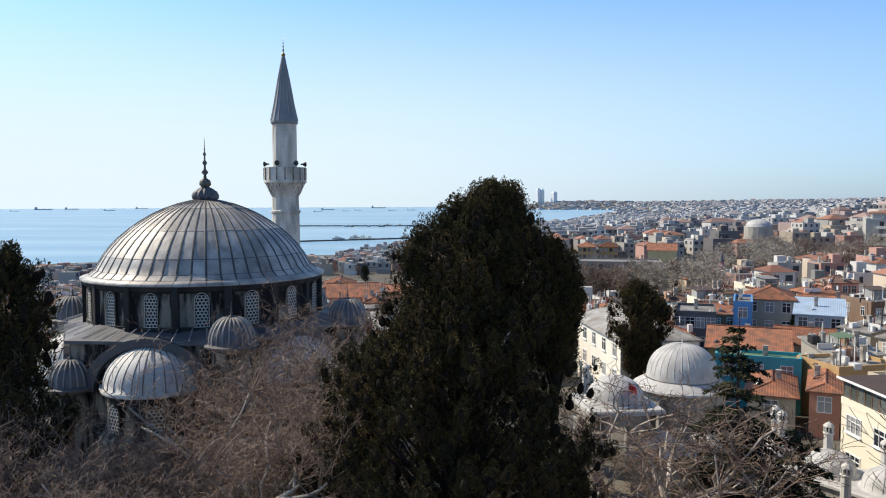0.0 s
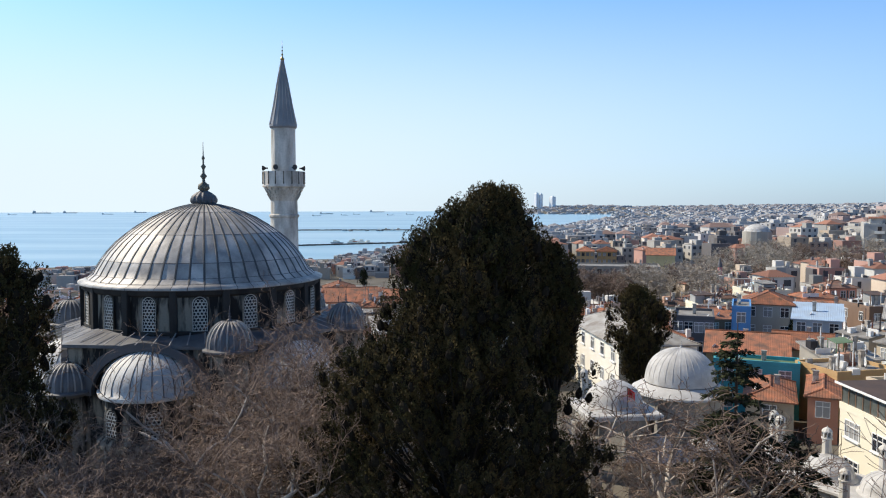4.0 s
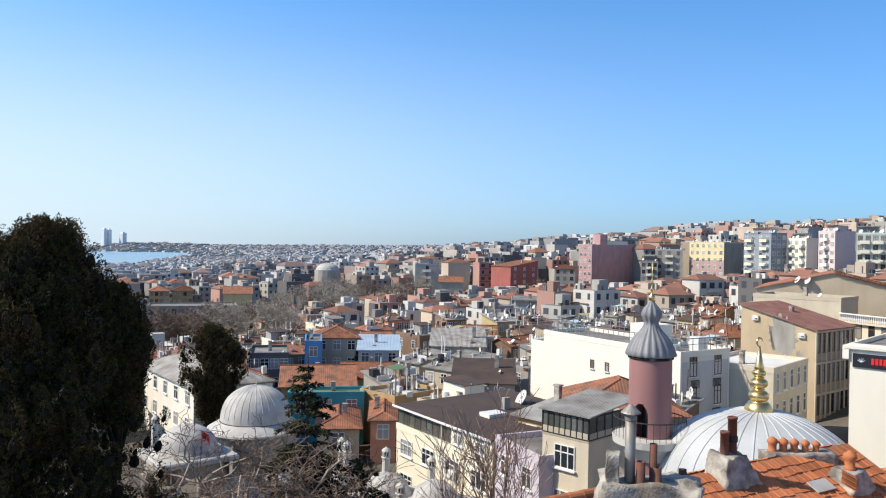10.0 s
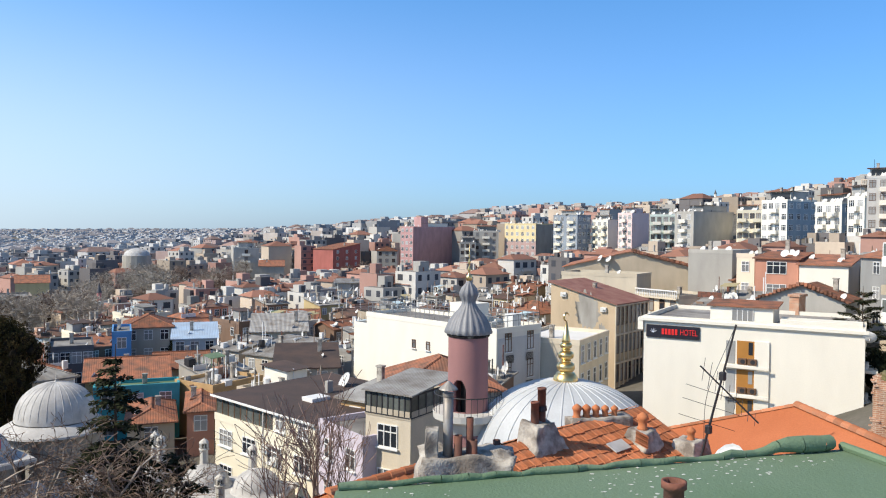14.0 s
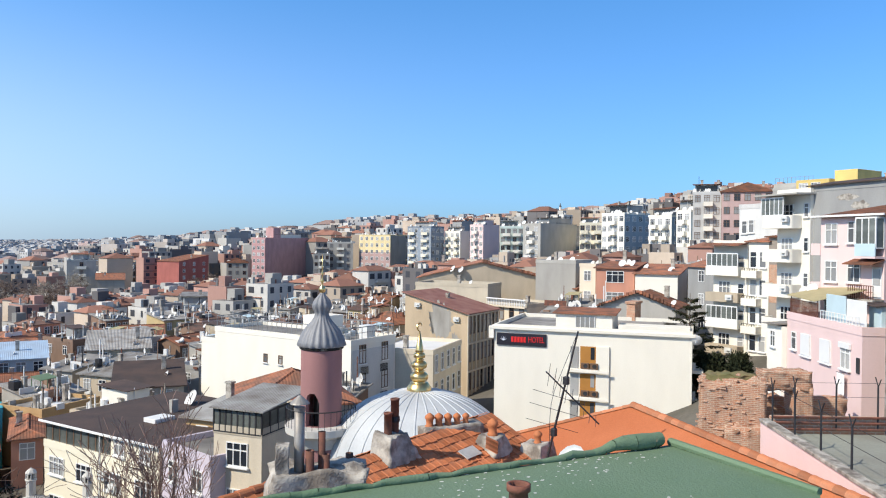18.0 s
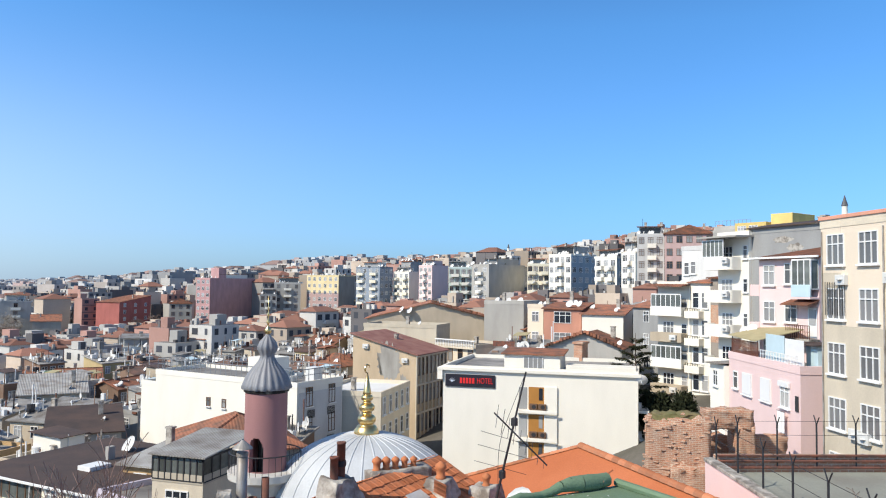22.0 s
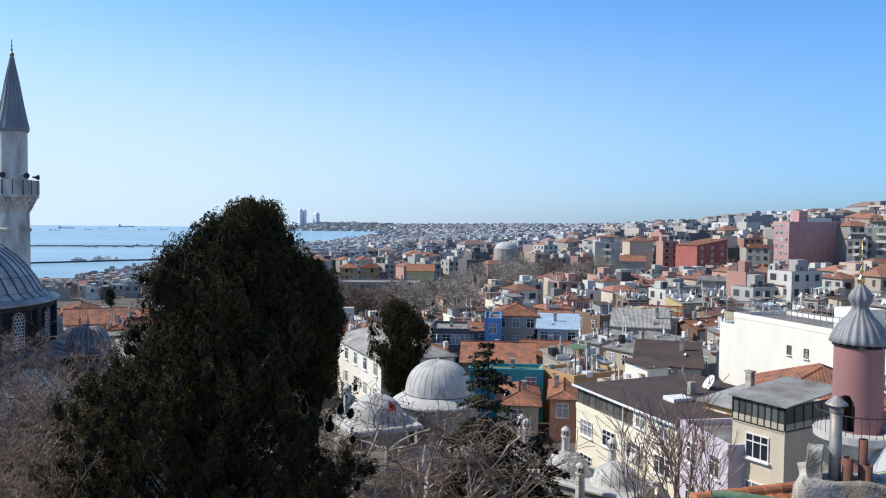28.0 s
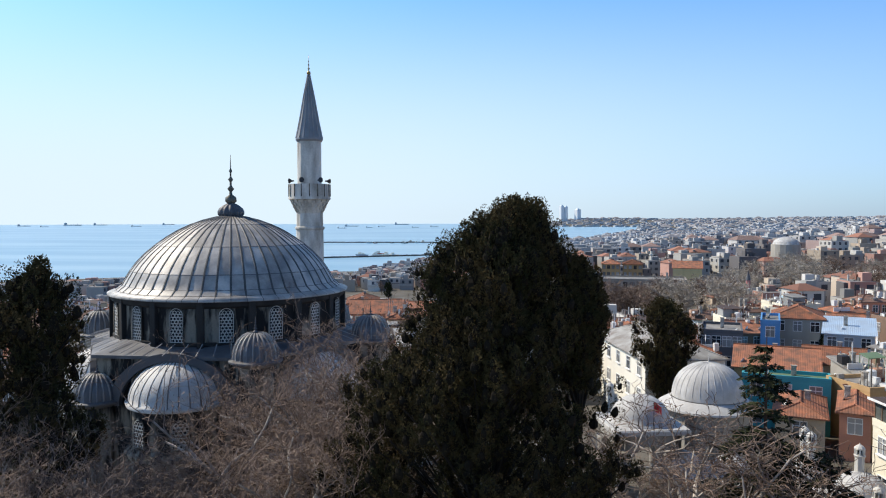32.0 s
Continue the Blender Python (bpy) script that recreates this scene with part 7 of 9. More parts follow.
on(pink_h, "bay_floor", WALLS["pink"], gx - 0.9, -0.84, 11.3, gx + 0.9, 0.0, 11.45)
on(pink_h, "balcony_door", FRAME, gx - 0.1, -0.06, 8.45, gx + 0.75, -0.01, 10.7)
on(pink_h, "door_pane", GLASS, gx + 0.02, -0.085, 9.4, gx + 0.63, -0.065, 10.55)
Shape().slab([(gx - 1.75, -1.1, 10.9), (gx + 0.95, -1.1, 10.9), (gx + 0.95, 0.0, 11.25), (gx - 1.75, 0.0, 11.25)], 0.07).object("door_canopy", TILE, pink_h)
on(pink_h, "balcony_slab", MORTAR, gx - 1.3, -1.05, 8.25, gx + 0.95, 0, 8.4)
railing(pink_h, pose(gx - 0.17, -0.98, 8.4), 2.2, 1.0, RUSTED, 0.2)
on(pink_h, "recess_wall", WALLS["pink"], -pw / 2 - 1.0, 1.0, -6, -pw / 2 - 0.01, 8.5, 14.3)
for z in (11.6, 8.6, 5.6):
    on(pink_h, "recess_balcony", WALLS["pink"], -pw / 2 - 1.0, -0.05, z - 0.15, -pw / 2 - 0.01, 0.99, z + 0.75)
on(pink_h, "gutter", FRAME, -pw / 2 - 0.5, -0.6, 14.35, pw / 2 + 0.45, -0.46, 14.5)
put_dish(pink_h, -pw / 2 - 0.15, -0.6, 8.6, 0.95)
put_dish(pink_h, -pw / 2 - 1.0, -0.6, 8.4, 0.85)
# annex with its terrace
aw = span(78.6, 66, 83.15, 55.3)
put_window(annex_h, pose(along(annex_h, 79.05), 0, 5.2), 0.9, 1.35)
for az in (79.8, 81.0):
    x = along(annex_h, az)
    put_window(annex_h, pose(x, 0, 5.0), 1.6, 1.6)
    on(annex_h, "roller_shutter", SHUTTER, x - 0.76, -0.13, 5.05, x + 0.76, -0.08, 6.62, 0.01)
x = along(annex_h, 82.2)
put_window(annex_h, pose(x, 0, 5.0), 1.3, 1.6)
on(annex_h, "shutter_box", SHUTTER, x - 0.75, -0.2, 6.4, x + 0.75, -0.01, 6.75)
on(annex_h, "wall_grille", IRON, along(annex_h, 82.95) - 0.2, -0.08, 5.0, along(annex_h, 82.95) + 0.2, -0.01, 6.0)
on(annex_h, "garage_door", WALLS["red"], along(annex_h, 80.6), -0.05, 0.4, along(annex_h, 81.7), -0.01, 2.2)
railing(annex_h, pose((along(annex_h, 80.6) + along(annex_h, 82.9)) / 2, 0.05, 8.0), along(annex_h, 82.9) - along(annex_h, 80.6), 0.6, FRAME, 0.4)
fx0, fx1 = along(annex_h, 78.75), along(annex_h, 80.45)
railing(annex_h, pose((fx0 + fx1) / 2, 0.05, 8.0), fx1 - fx0, 1.05, RUSTED, 0.16)
tent = Shape().slab([(fx0 - 0.3, -0.1, 9.35), (fx1 - 0.1, -0.2, 9.2), (fx1 + 0.6, 3.2, 10.1), (fx0 + 0.4, 3.2, 10.2)], 0.06)
tent.object("awning", AWNING, annex_h, "tan awning over the terrace")
for x, y in ((fx0 - 0.1, 0.15), (fx1 - 0.3, 0.15), (fx1 + 0.4, 3.0), (fx0 + 0.5, 3.0)):
    Shape().tube((x, y, 7.5), (x, y, 9.25 if y < 1 else 10.0), 0.04, n=6).object("awning_post", IRON, annex_h)
on(annex_h, "windbreak_panel", BLUEPANEL, along(annex_h, 80.55), 0.5, 7.6, along(annex_h, 81.7), 0.56, 9.75)
on(annex_h, "windbreak_panel", SHUTTER, along(annex_h, 81.75), 0.5, 7.6, along(annex_h, 82.9), 0.56, 9.6)
on(annex_h, "terrace_shed", BLUEPANEL, aw / 2 - 1.6, 1.2, 7.6, aw / 2 - 0.1, 5.5, 9.3)
Shape().slab([(aw / 2 - 1.9, 0.8, 9.35), (aw / 2 + 0.1, 0.8, 9.35), (aw / 2 + 0.1, 6.0, 9.7), (aw / 2 - 1.9, 6.0, 9.7)], 0.06).object("shed_roof", RUST, annex_h)
Shape().tube((aw / 2 + 0.08, 2.2, 4.9), (aw / 2 + 0.08, 4.4, 2.6), 0.05, n=6).object("flue_pipe", RUSTED, annex_h)
wx = thing("lean_to", annex_h.matrix_basis @ pose(-aw / 2 - 1.55, -0.4, 3.6), "small white lean-to with a tin roof beside the annex", "shed")
on(wx, "wall", WALLS["white"], -1.5, 0, -4, 1.5, 3, 3.2)
Shape().slab([(-1.8, -0.4, 3.2), (1.6, -0.4, 3.4), (1.6, 3.2, 3.6), (-1.8, 3.2, 3.4)], 0.08).object("tin_roof", SHEET, wx)
put_window(wx, pose(-0.2, 0, 1.4), 1.0, 1.3)
sheet2 = thing("hanging_laundry", annex_h.matrix_basis @ pose(along(annex_h, 82.2) - 0.5, -0.35, 4.75), "white sheet hung out below the annex window", "laundry")
cl = Shape()
cl.add([(0.12 * i, 0.06 * math.sin(i * 1.7), -1.4 * j) for j in (0, 1) for i in range(9)], [(i, i + 1, 10 + i, 9 + i) for i in range(8)])
cl.object("cloth", SHUTTER, sheet2)
Shape().tube((-0.1, 0, 0.02), (1.1, 0, 0.02), 0.015, n=5).object("line", IRON, sheet2)
Shape().tube((0.5, 0, 0.02), (0.5, 0.36, 0.02), 0.015, n=5).object("bracket", IRON, sheet2)
bgw = (at(93, 43) - at(84.5, 52)).length
for x, z in ((-3.6, 14.3), (0.4, 14.4), (-2.6, 5.6), (-1.8, 5.5), (0.9, 9.3)):
    ac_unit(beige_h, pose(x, 0, z))
for k in range(9):
    x = -bgw / 2 + bgw / 8 - 0.9 + 0.225 * k
    Shape().tube((x, -0.12, 12.5), (x, -0.12, 14.45), 0.022, n=4).object("cage_bar", IRON, beige_h)
for x in (-bgw / 2 + 0.15, -0.2):
    Shape().tube((x, -0.07, -1), (x, -0.07, 17.5), 0.045, n=6).object("drainpipe", STEEL, beige_h)
on(beige_h, "upper_render", WALLS["peach"], -bgw / 2 + 1.9, -0.010, 11.9, bgw / 2 - 0.01, 0.0, 18.2, 0.002)
on(beige_h, "upper_render", WALLS["peach"], -bgw / 2 + 0.02, -0.010, 15.0, -bgw / 2 + 1.88, 0.0, 18.2, 0.002)
on(beige_h, "parapet_edge", WALLS["salmon"], -bgw / 2 - 0.1, -0.12, 18.2, bgw / 2 + 0.1, 0.2, 18.4)
# stacked balconies, paired windows and the brick flank beside them
bw2 = span(73.75, 92, 76.0, 89.5)
for k, z in enumerate((2.3, 5.2, 8.1, 11.0)):
    on(balc_h, "balcony", WALLS["white"] if k % 2 else WALLS["beige"], -bw2 / 2 - 0.2, -1.2, z - 0.15, bw2 / 2 - 0.4, 0.0, z + 0.85)
    put_window(balc_h, pose(-0.7, 0, z + 0.1), 1.5, 2.0)
    put_window(balc_h, pose(bw2 / 2 - 0.8, 0, z + 0.2), 0.8, 1.7)
    if k % 2:
        glazing(balc_h, pose(-0.3, -1.1, z + 0.85), bw2 - 0.4, 1.5, 6, FRAME)
    else:
        ac_unit(balc_h, pose(0.8, -1.2, z + 0.1))
Shape().slab([(-bw2 / 2 - 0.4, -1.6, 14.25), (bw2 / 2, -1.6, 14.25), (bw2 / 2, 2.0, 14.75), (-bw2 / 2 - 0.4, 2.0, 14.75)], 0.1).object("top_canopy", TILE, balc_h)
fw2 = span(76.05, 89.5, 77.35, 88)
for k, z in enumerate((2.2, 5.2, 8.2, 11.2)):
    for x in (-0.62, 0.55):
        put_window(front_h, pose(x, 0, z + 0.6), 0.85, 1.75)
    if k < 3:
        on(front_h, "balcony", WALLS["white"], -fw2 / 2 - 0.3, -0.9, z + 2.5, 0.4, 0.0, z + 3.3)
        railing(front_h, pose(-fw2 / 4, -0.85, z + 3.3), 1.6, 0.3, IRON, 0.3, False)
bw3 = span(77.36, 88, 78.1, 87)
on(brick_h, "brick_panel", BRICK, -bw3 / 2 + 0.05, -0.02, 8.2, bw3 / 2 - 0.05, 0.0, 12.2, 0.005)
for az, z in ((75.75, 11.6), (76.2, 11.7), (75.75, 8.6)):
    put_window(grey_h, pose(along(grey_h, az), 0, z), 0.8, 1.5)

# brick ruin and the fenced court
ruin = thing("brick_ruin", Matrix(), "crumbling red brick and stone ruin with grass on top", "ruin")
ra, rb = at(73.0, 48), at(77.4, 48)
m = frame_at(ra, rb, 0)
ln = (rb - ra).length
wall_ = rubble("masonry", -ln / 2, ln / 2, 0, 1.8, 6.5, 13.3, BRICK, ruin, 20, 0.26)
for v in wall_.data.vertices:   # broken top, rising to one side
    if v.co.z > 12.5:
        v.co.z += 0.04 * (v.co.x + ln / 2) + 0.75 + 0.5 * noise.noise((v.co.x * 1.3, v.co.y, 4))
wall_.matrix_basis = m
rubble("fallen_masonry", ln / 2 - 2.2, ln / 2 + 0.2, -0.9, 0.4, 6.5, 11.6, BRICK, ruin, 26, 0.3).matrix_basis = m
rnd_r = random.Random(8)
bm_ = Shape().bevel_box(-0.16, -0.05, -0.05, 0.16, 0.1, 0.05, 0.015).object("brick", BRICK, ruin)
faces_ = [f_ for f_ in wall_.data.polygons if f_.normal.y < -0.3 and f_.center.z > 8.5]
for k in range(150):
    f_ = rnd_r.choice(faces_)
    ids = [wall_.data.vertices[i_].co for i_ in f_.vertices]
    u_, v_ = rnd_r.random(), rnd_r.random()
    c_ = ids[0].lerp(ids[1], u_).lerp(ids[3].lerp(ids[2], u_), v_)
    c_ = Vector((c_.x, c_.y, round(c_.z / 0.12) * 0.12))
    mm_ = m @ Matrix.Translation(c_) @ pose(0, 0, 0, rnd_r.gauss(0, 4), rnd_r.gauss(0, 3), rnd_r.gauss(0, 12))
    if k:
        same("brick", bm_.data, ruin, mm_)
    else:
        bm_.matrix_basis = mm_
rc, rd = at(77.2, 50), at(80.2, 51)
m2 = frame_at(rc, rd, 0)
rubble("lintel", -1.4, 1.5, 0, 1.5, 13.4, 14.5, BRICK, ruin, 31, 0.16).matrix_basis = m2
rubble("pier", 0.4, 1.5, 0, 1.5, 8, 13.6, BRICK, ruin, 32, 0.12).matrix_basis = m2
rubble("back_wall", -3.0, 4.5, 2.2, 3.0, 8, 12.6, BRICK, ruin, 33, 0.25).matrix_basis = m2
moss = rubble("turf", -ln / 2 + 0.4, ln / 2 - 0.6, 0.6, 2.2, 13.9, 14.35, DRYTURF, ruin, 35, 0.22)
moss.matrix_basis = m
rub2 = thing("rubble_wall", Matrix(), "rough stone retaining wall below the pink annex", "wall")
m3 = frame_at(at(79.8, 47), at(86.5, 43), 0)
rubble("masonry", -3.2, 3.2, 0, 1.0, 7, 12.6, MORTAR, rub2, 41, 0.22).matrix_basis = m3
rubble("masonry", 2.4, 6.0, 0.4, 1.4, 7, 13.2, MORTAR, rub2, 42, 0.22).matrix_basis = m3
court = thing("sports_court", Matrix(), "small walled court with a grey-green floor", "court")
c0, c1 = at(77.65, 31.9), at(92, 19.5)
d0, d1 = at(77.9, 32.6), at(93, 38)
Shape().slab([Vector((*c0.xy, 14.75)), Vector((*c1.xy, 14.75)), Vector((*at(100, 30).xy, 14.75)), Vector((*d1.xy, 14.75)), Vector((*d0.xy, 14.75))], 6).object("court_floor", COURT, court)
m4 = frame_at(c0, c1, 0)
ln4 = (c1 - c0).length
Shape().bevel_box(-ln4 / 2, -0.3, 8, ln4 / 2, 0.0, 15.35, 0.03).object("parapet_wall", WALLS["pink"], court, "rose-coloured plaster wall").matrix_basis = m4
Shape().bevel_box(-ln4 / 2, -0.36, 15.35, ln4 / 2, 0.06, 15.47, 0.03).object("coping", MORTAR, court).matrix_basis = m4
m5 = frame_at(d0, d1, 0)
ln5 = (d1 - d0).length
Shape().bevel_box(-ln5 / 2, 0, 13, ln5 / 2, 0.35, 15.4, 0.03).object("brick_wall", BRICK, court, "low red brick wall").matrix_basis = m5
for z in (14.95, 15.2, 15.42):
    Shape().tube((-ln5 / 2, -0.08, z), (ln5 / 2, -0.08, z), 0.05, n=6).object("rail_pipe", RUSTED, court).matrix_basis = m5
notice = thing("notice_board", m5 @ pose(3.2, -0.15, 14.95), "small white notice board on the court wall", "sign")
Shape().bevel_box(-0.3, -0.03, 0, 0.3, 0.0, 0.35, 0.01).object("board", SHUTTER, notice)
for k in range(2):
    Shape().box(-0.2, -0.035, 0.1 + 0.12 * k, 0.2, -0.031, 0.14 + 0.12 * k).object("text_bar", WALLS["skyblue"], notice)


def fence_post(p, z):
    t = thing("fence_post", Matrix.Translation((p.x, p.y, z)), "dark iron fence post with a forked barbed-wire top", "post", "court fence posts")
    Shape().tube((0, 0, 0), (0, 0, 1.75), 0.035, n=6).object("post", IRON, t)
    for s_ in (-1, 1):
        Shape().tube((0, 0, 1.72), (0.25 * s_, 0.12 * s_, 2.05), 0.022, n=5).object("arm", IRON, t)


for k in range(7):
    fence_post(c0.lerp(c1, 0.03 + 0.15 * k), 15.0)
    fence_post(d0.lerp(d1, 0.08 + 0.15 * k), 14.9)
wires = thing("barbed_wire", Matrix(), "thin barbed wires strung between the fence posts", "wire")
for zz_ in (16.2, 16.75):
    Shape().tube(Vector((*c0.lerp(c1, 0.03).xy, zz_)), Vector((*c0.lerp(c1, 0.93).xy, zz_)), 0.009, n=4).object("strand", IRON, wires)
    Shape().tube(Vector((*d0.lerp(d1, 0.08).xy, zz_)), Vector((*d0.lerp(d1, 0.98).xy, zz_)), 0.009, n=4).object("strand", IRON, wires)
TAKEN.append((*at(80, 38).xy, 18))
TAKEN.append((*at(76, 50).xy, 8))
TAKEN.append((*at(82, 46).xy, 9))

# ---- harbour and far shore ----
def mole(az0, d0, az1, d1, width, height, seed):
    s = Shape()
    rnd = random.Random(seed)
    n = 60
    a, b = at(az0, d0), at(az1, d1)
    x = (b - a).normalized()
    y = Vector((-x.y, x.x, 0))
    prof = [(-1, -1.5), (-0.6, 1), (0.6, 1), (1, -1.5)]
    vs = []
    for k in range(n + 1):
        p = a.lerp(b, k / n)
        for u, h in prof:
            q = p + y * (u * width * rnd.uniform(0.85, 1.15))
            vs.append((q.x, q.y, SEA_Z + h * height * rnd.uniform(0.8, 1.2)))
    s.add(vs, [(k * 4 + j, k * 4 + j + 1, k * 4 + j + 5, k * 4 + j + 4) for k in range(n) for j in range(3)])
    return tagged(s.object("breakwater", ROCK), "long dark rock breakwater in the sea", "breakwater", kind="structure")


mole(-13, 1420, 3, 1400, 5, 1.7, 1)
mole(-13, 880, 2, 980, 4, 1.5, 2)


def ship(az, d, length, seed, turn):
    t = thing("ship", Matrix.Translation(at(az, d, SEA_Z)) @ pose(0, 0, 0, 0, 0, turn), "distant cargo ship at anchor in a haze tone", "ship", "anchored ships")
    l, w = length / 2, length * 0.075
    hull = Shape()
    ring = [(-l, -w), (l * 0.75, -w), (l, 0), (l * 0.75, w), (-l, w)]
    hull.add([(x * 0.96, y * 0.8, -0.5) for x, y in ring] + [(x, y, length * 0.045) for x, y in ring], [(k, (k + 1) % 5, 5 + (k + 1) % 5, 5 + k) for k in range(5)] + [(5, 6, 7, 8, 9)])
    # hull, bridge house, funnel and masts take haze-paled colours
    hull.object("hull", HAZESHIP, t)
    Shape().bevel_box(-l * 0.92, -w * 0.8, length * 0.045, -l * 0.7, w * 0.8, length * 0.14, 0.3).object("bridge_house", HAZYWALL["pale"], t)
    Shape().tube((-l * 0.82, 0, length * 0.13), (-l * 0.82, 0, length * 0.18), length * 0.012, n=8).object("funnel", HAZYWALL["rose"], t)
    for k in range(2):
        Shape().tube((l * (0.1 + 0.4 * k), 0, length * 0.04), (l * (0.1 + 0.4 * k), 0, length * 0.12), length * 0.006, n=5).object("mast", HAZESHIP, t)


for az, d, ln, tr in ((-30.5, 4200, 120, 0), (-29.3, 3900, 70, 15), (-27.6, 4500, 170, 5), (-25.9, 4550, 140, 0), (-23.6, 3900, 90, 20), (-21.5, 4600, 130, 0), (-8.7, 3700, 120, 5), (-7.4, 3300, 55, 10), (-6.5, 3500, 60, 0), (-5.0, 4500, 160, 0), (-4.0, 3300, 60, 15), (-2.6, 3500, 70, 0), (-9.4, 3100, 70, 20)):
    ship(az, d, ln * 0.55, 1, tr)
for k in range(26):
    rb_ = random.Random(k)
    az = rb_.uniform(-9, 0)
    t = thing("moored_boat", Matrix.Translation(at(az, rb_.choice((960, 1390)) + rb_.uniform(-40, 25), SEA_Z)) @ pose(0, 0, 0, 0, 0, rb_.uniform(-20, 20)), "small moored fishing boat in the harbour", "boat", "moored boats")
    l = rb_.uniform(7, 16)
    Shape().add([(x, y, z) for z, q in ((-0.3, 0.8), (l * 0.12, 1)) for x, y in ((-l / 2 * q, -l * 0.12 * q), (l * 0.3 * q, -l * 0.12 * q), (l / 2 * q, 0), (l * 0.3 * q, l * 0.12 * q), (-l / 2 * q, l * 0.12 * q))], [(k2, (k2 + 1) % 5, 5 + (k2 + 1) % 5, 5 + k2) for k2 in range(5)] + [(5, 6, 7, 8, 9)]).object("hull", WALLS[rb_.choice(("white", "red", "dark", "blue"))], t)
    Shape().bevel_box(-l * 0.25, -l * 0.08, l * 0.1, l * 0.05, l * 0.08, l * 0.3, 0.1).object("cabin", WALLS["white"], t)
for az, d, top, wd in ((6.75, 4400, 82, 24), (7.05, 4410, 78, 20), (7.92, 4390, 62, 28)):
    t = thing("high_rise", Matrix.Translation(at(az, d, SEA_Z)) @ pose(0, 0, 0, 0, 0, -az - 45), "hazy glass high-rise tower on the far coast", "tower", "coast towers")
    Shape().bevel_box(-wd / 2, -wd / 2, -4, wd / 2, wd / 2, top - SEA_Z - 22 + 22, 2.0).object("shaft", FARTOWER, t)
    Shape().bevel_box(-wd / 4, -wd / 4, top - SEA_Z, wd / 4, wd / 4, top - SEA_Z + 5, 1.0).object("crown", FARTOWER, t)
field = Shape()
field.add([tuple(at(a, d, ground_z(a, d) + 0.5)) for d in (520, 560, 600) for a in (-6.8, -5.5, -4, -2.5, -1)], [(j * 5 + i, j * 5 + i + 1, j * 5 + i + 6, j * 5 + i + 5) for j in range(2) for i in range(4)])
tagged(field.object("grass_field", GRASS), "green playing field by the shore", "field", kind="structure")
# slim far minarets and the low dome of an old church
def small_minaret(az, d, z0, z1, r, mat, label):
    t = thing("small_minaret", Matrix.Translation(at(az, d, 0)), label, "minaret")
    h = z1 - z0
    Shape().lathe([(r, z0 - 8), (r * 0.9, z0 + h * 0.55)], 10).object("shaft", mat, t)
    Shape().lathe([(r, z0 + h * 0.53), (r * 1.7, z0 + h * 0.57), (r * 1.7, z0 + h * 0.63), (r * 0.8, z0 + h * 0.64)], 10).object("balcony", LATTICE, t)
    Shape().lathe([(r * 0.8, z0 + h * 0.63), (r * 0.8, z0 + h * 0.8)], 10).object("upper_shaft", mat, t)
    Shape().lathe([(r, z0 + h * 0.8), (0.05, z1)], 10).object("cone_cap", LEADDARK, t)


small_minaret(19.75, 190, -2, 9.5, 0.62, WALLS["rose"], "thin distant rose-coloured minaret")
small_minaret(63.05, 500, 36, 49.5, 0.9, WALLS["white"], "thin white minaret on the hilltop")
small_minaret(85.95, 300, 36, 55.2, 1.2, WALLS["white"], "white minaret with pointed grey cap on the hill")
small_minaret(13.2, 420, -4, 5.5, 0.7, WALLS["white"], "thin distant white minaret")
old = thing("domed_church", Matrix.Translation(at(22.1, 420, 0)), "distant old brick building with a shallow dome", "building")
Shape().lathe([(7.0, -8), (7.0, 8.0)], 16).object("drum", WALLS["stone"], old)
Shape().lathe([(6.6, 8.0)] + [(6.3 * math.cos(a), 8.1 + 3.6 * math.sin(a)) for a in [math.pi / 2 * i / 8 for i in range(8)]] + [(0.05, 11.7)], 24).object("dome", LEADPALE, old, smooth=True)
for az, d, z, r in ((28.4, 150, 5.6, 2.2), (30.6, 240, 4.4, 2.4), (31.3, 236, 4.2, 2.2)):
    bath = thing("bath_house", Matrix.Translation(at(az, d, 0)), "old bath house with a grey dome", "building")
    Shape().bevel_box(-r * 1.3, -r * 1.3, -6, r * 1.3, r * 1.3, z - r * 0.7, 0.1).object("wall", WALLS["stone"], bath)
    Shape().lathe([(r * math.cos(a) + 0.02, z - r * 0.7 + 0.75 * r * math.sin(a)) for a in [math.pi / 2 * i / 8 for i in range(9)]], 24).object("dome", LEADPALE, bath, smooth=True)
    TAKEN.append((*at(az, d).xy, r * 1.6))
TAKEN.append((*at(19.75, 190).xy, 2))
TAKEN.append((*at(22.1, 420).xy, 9))

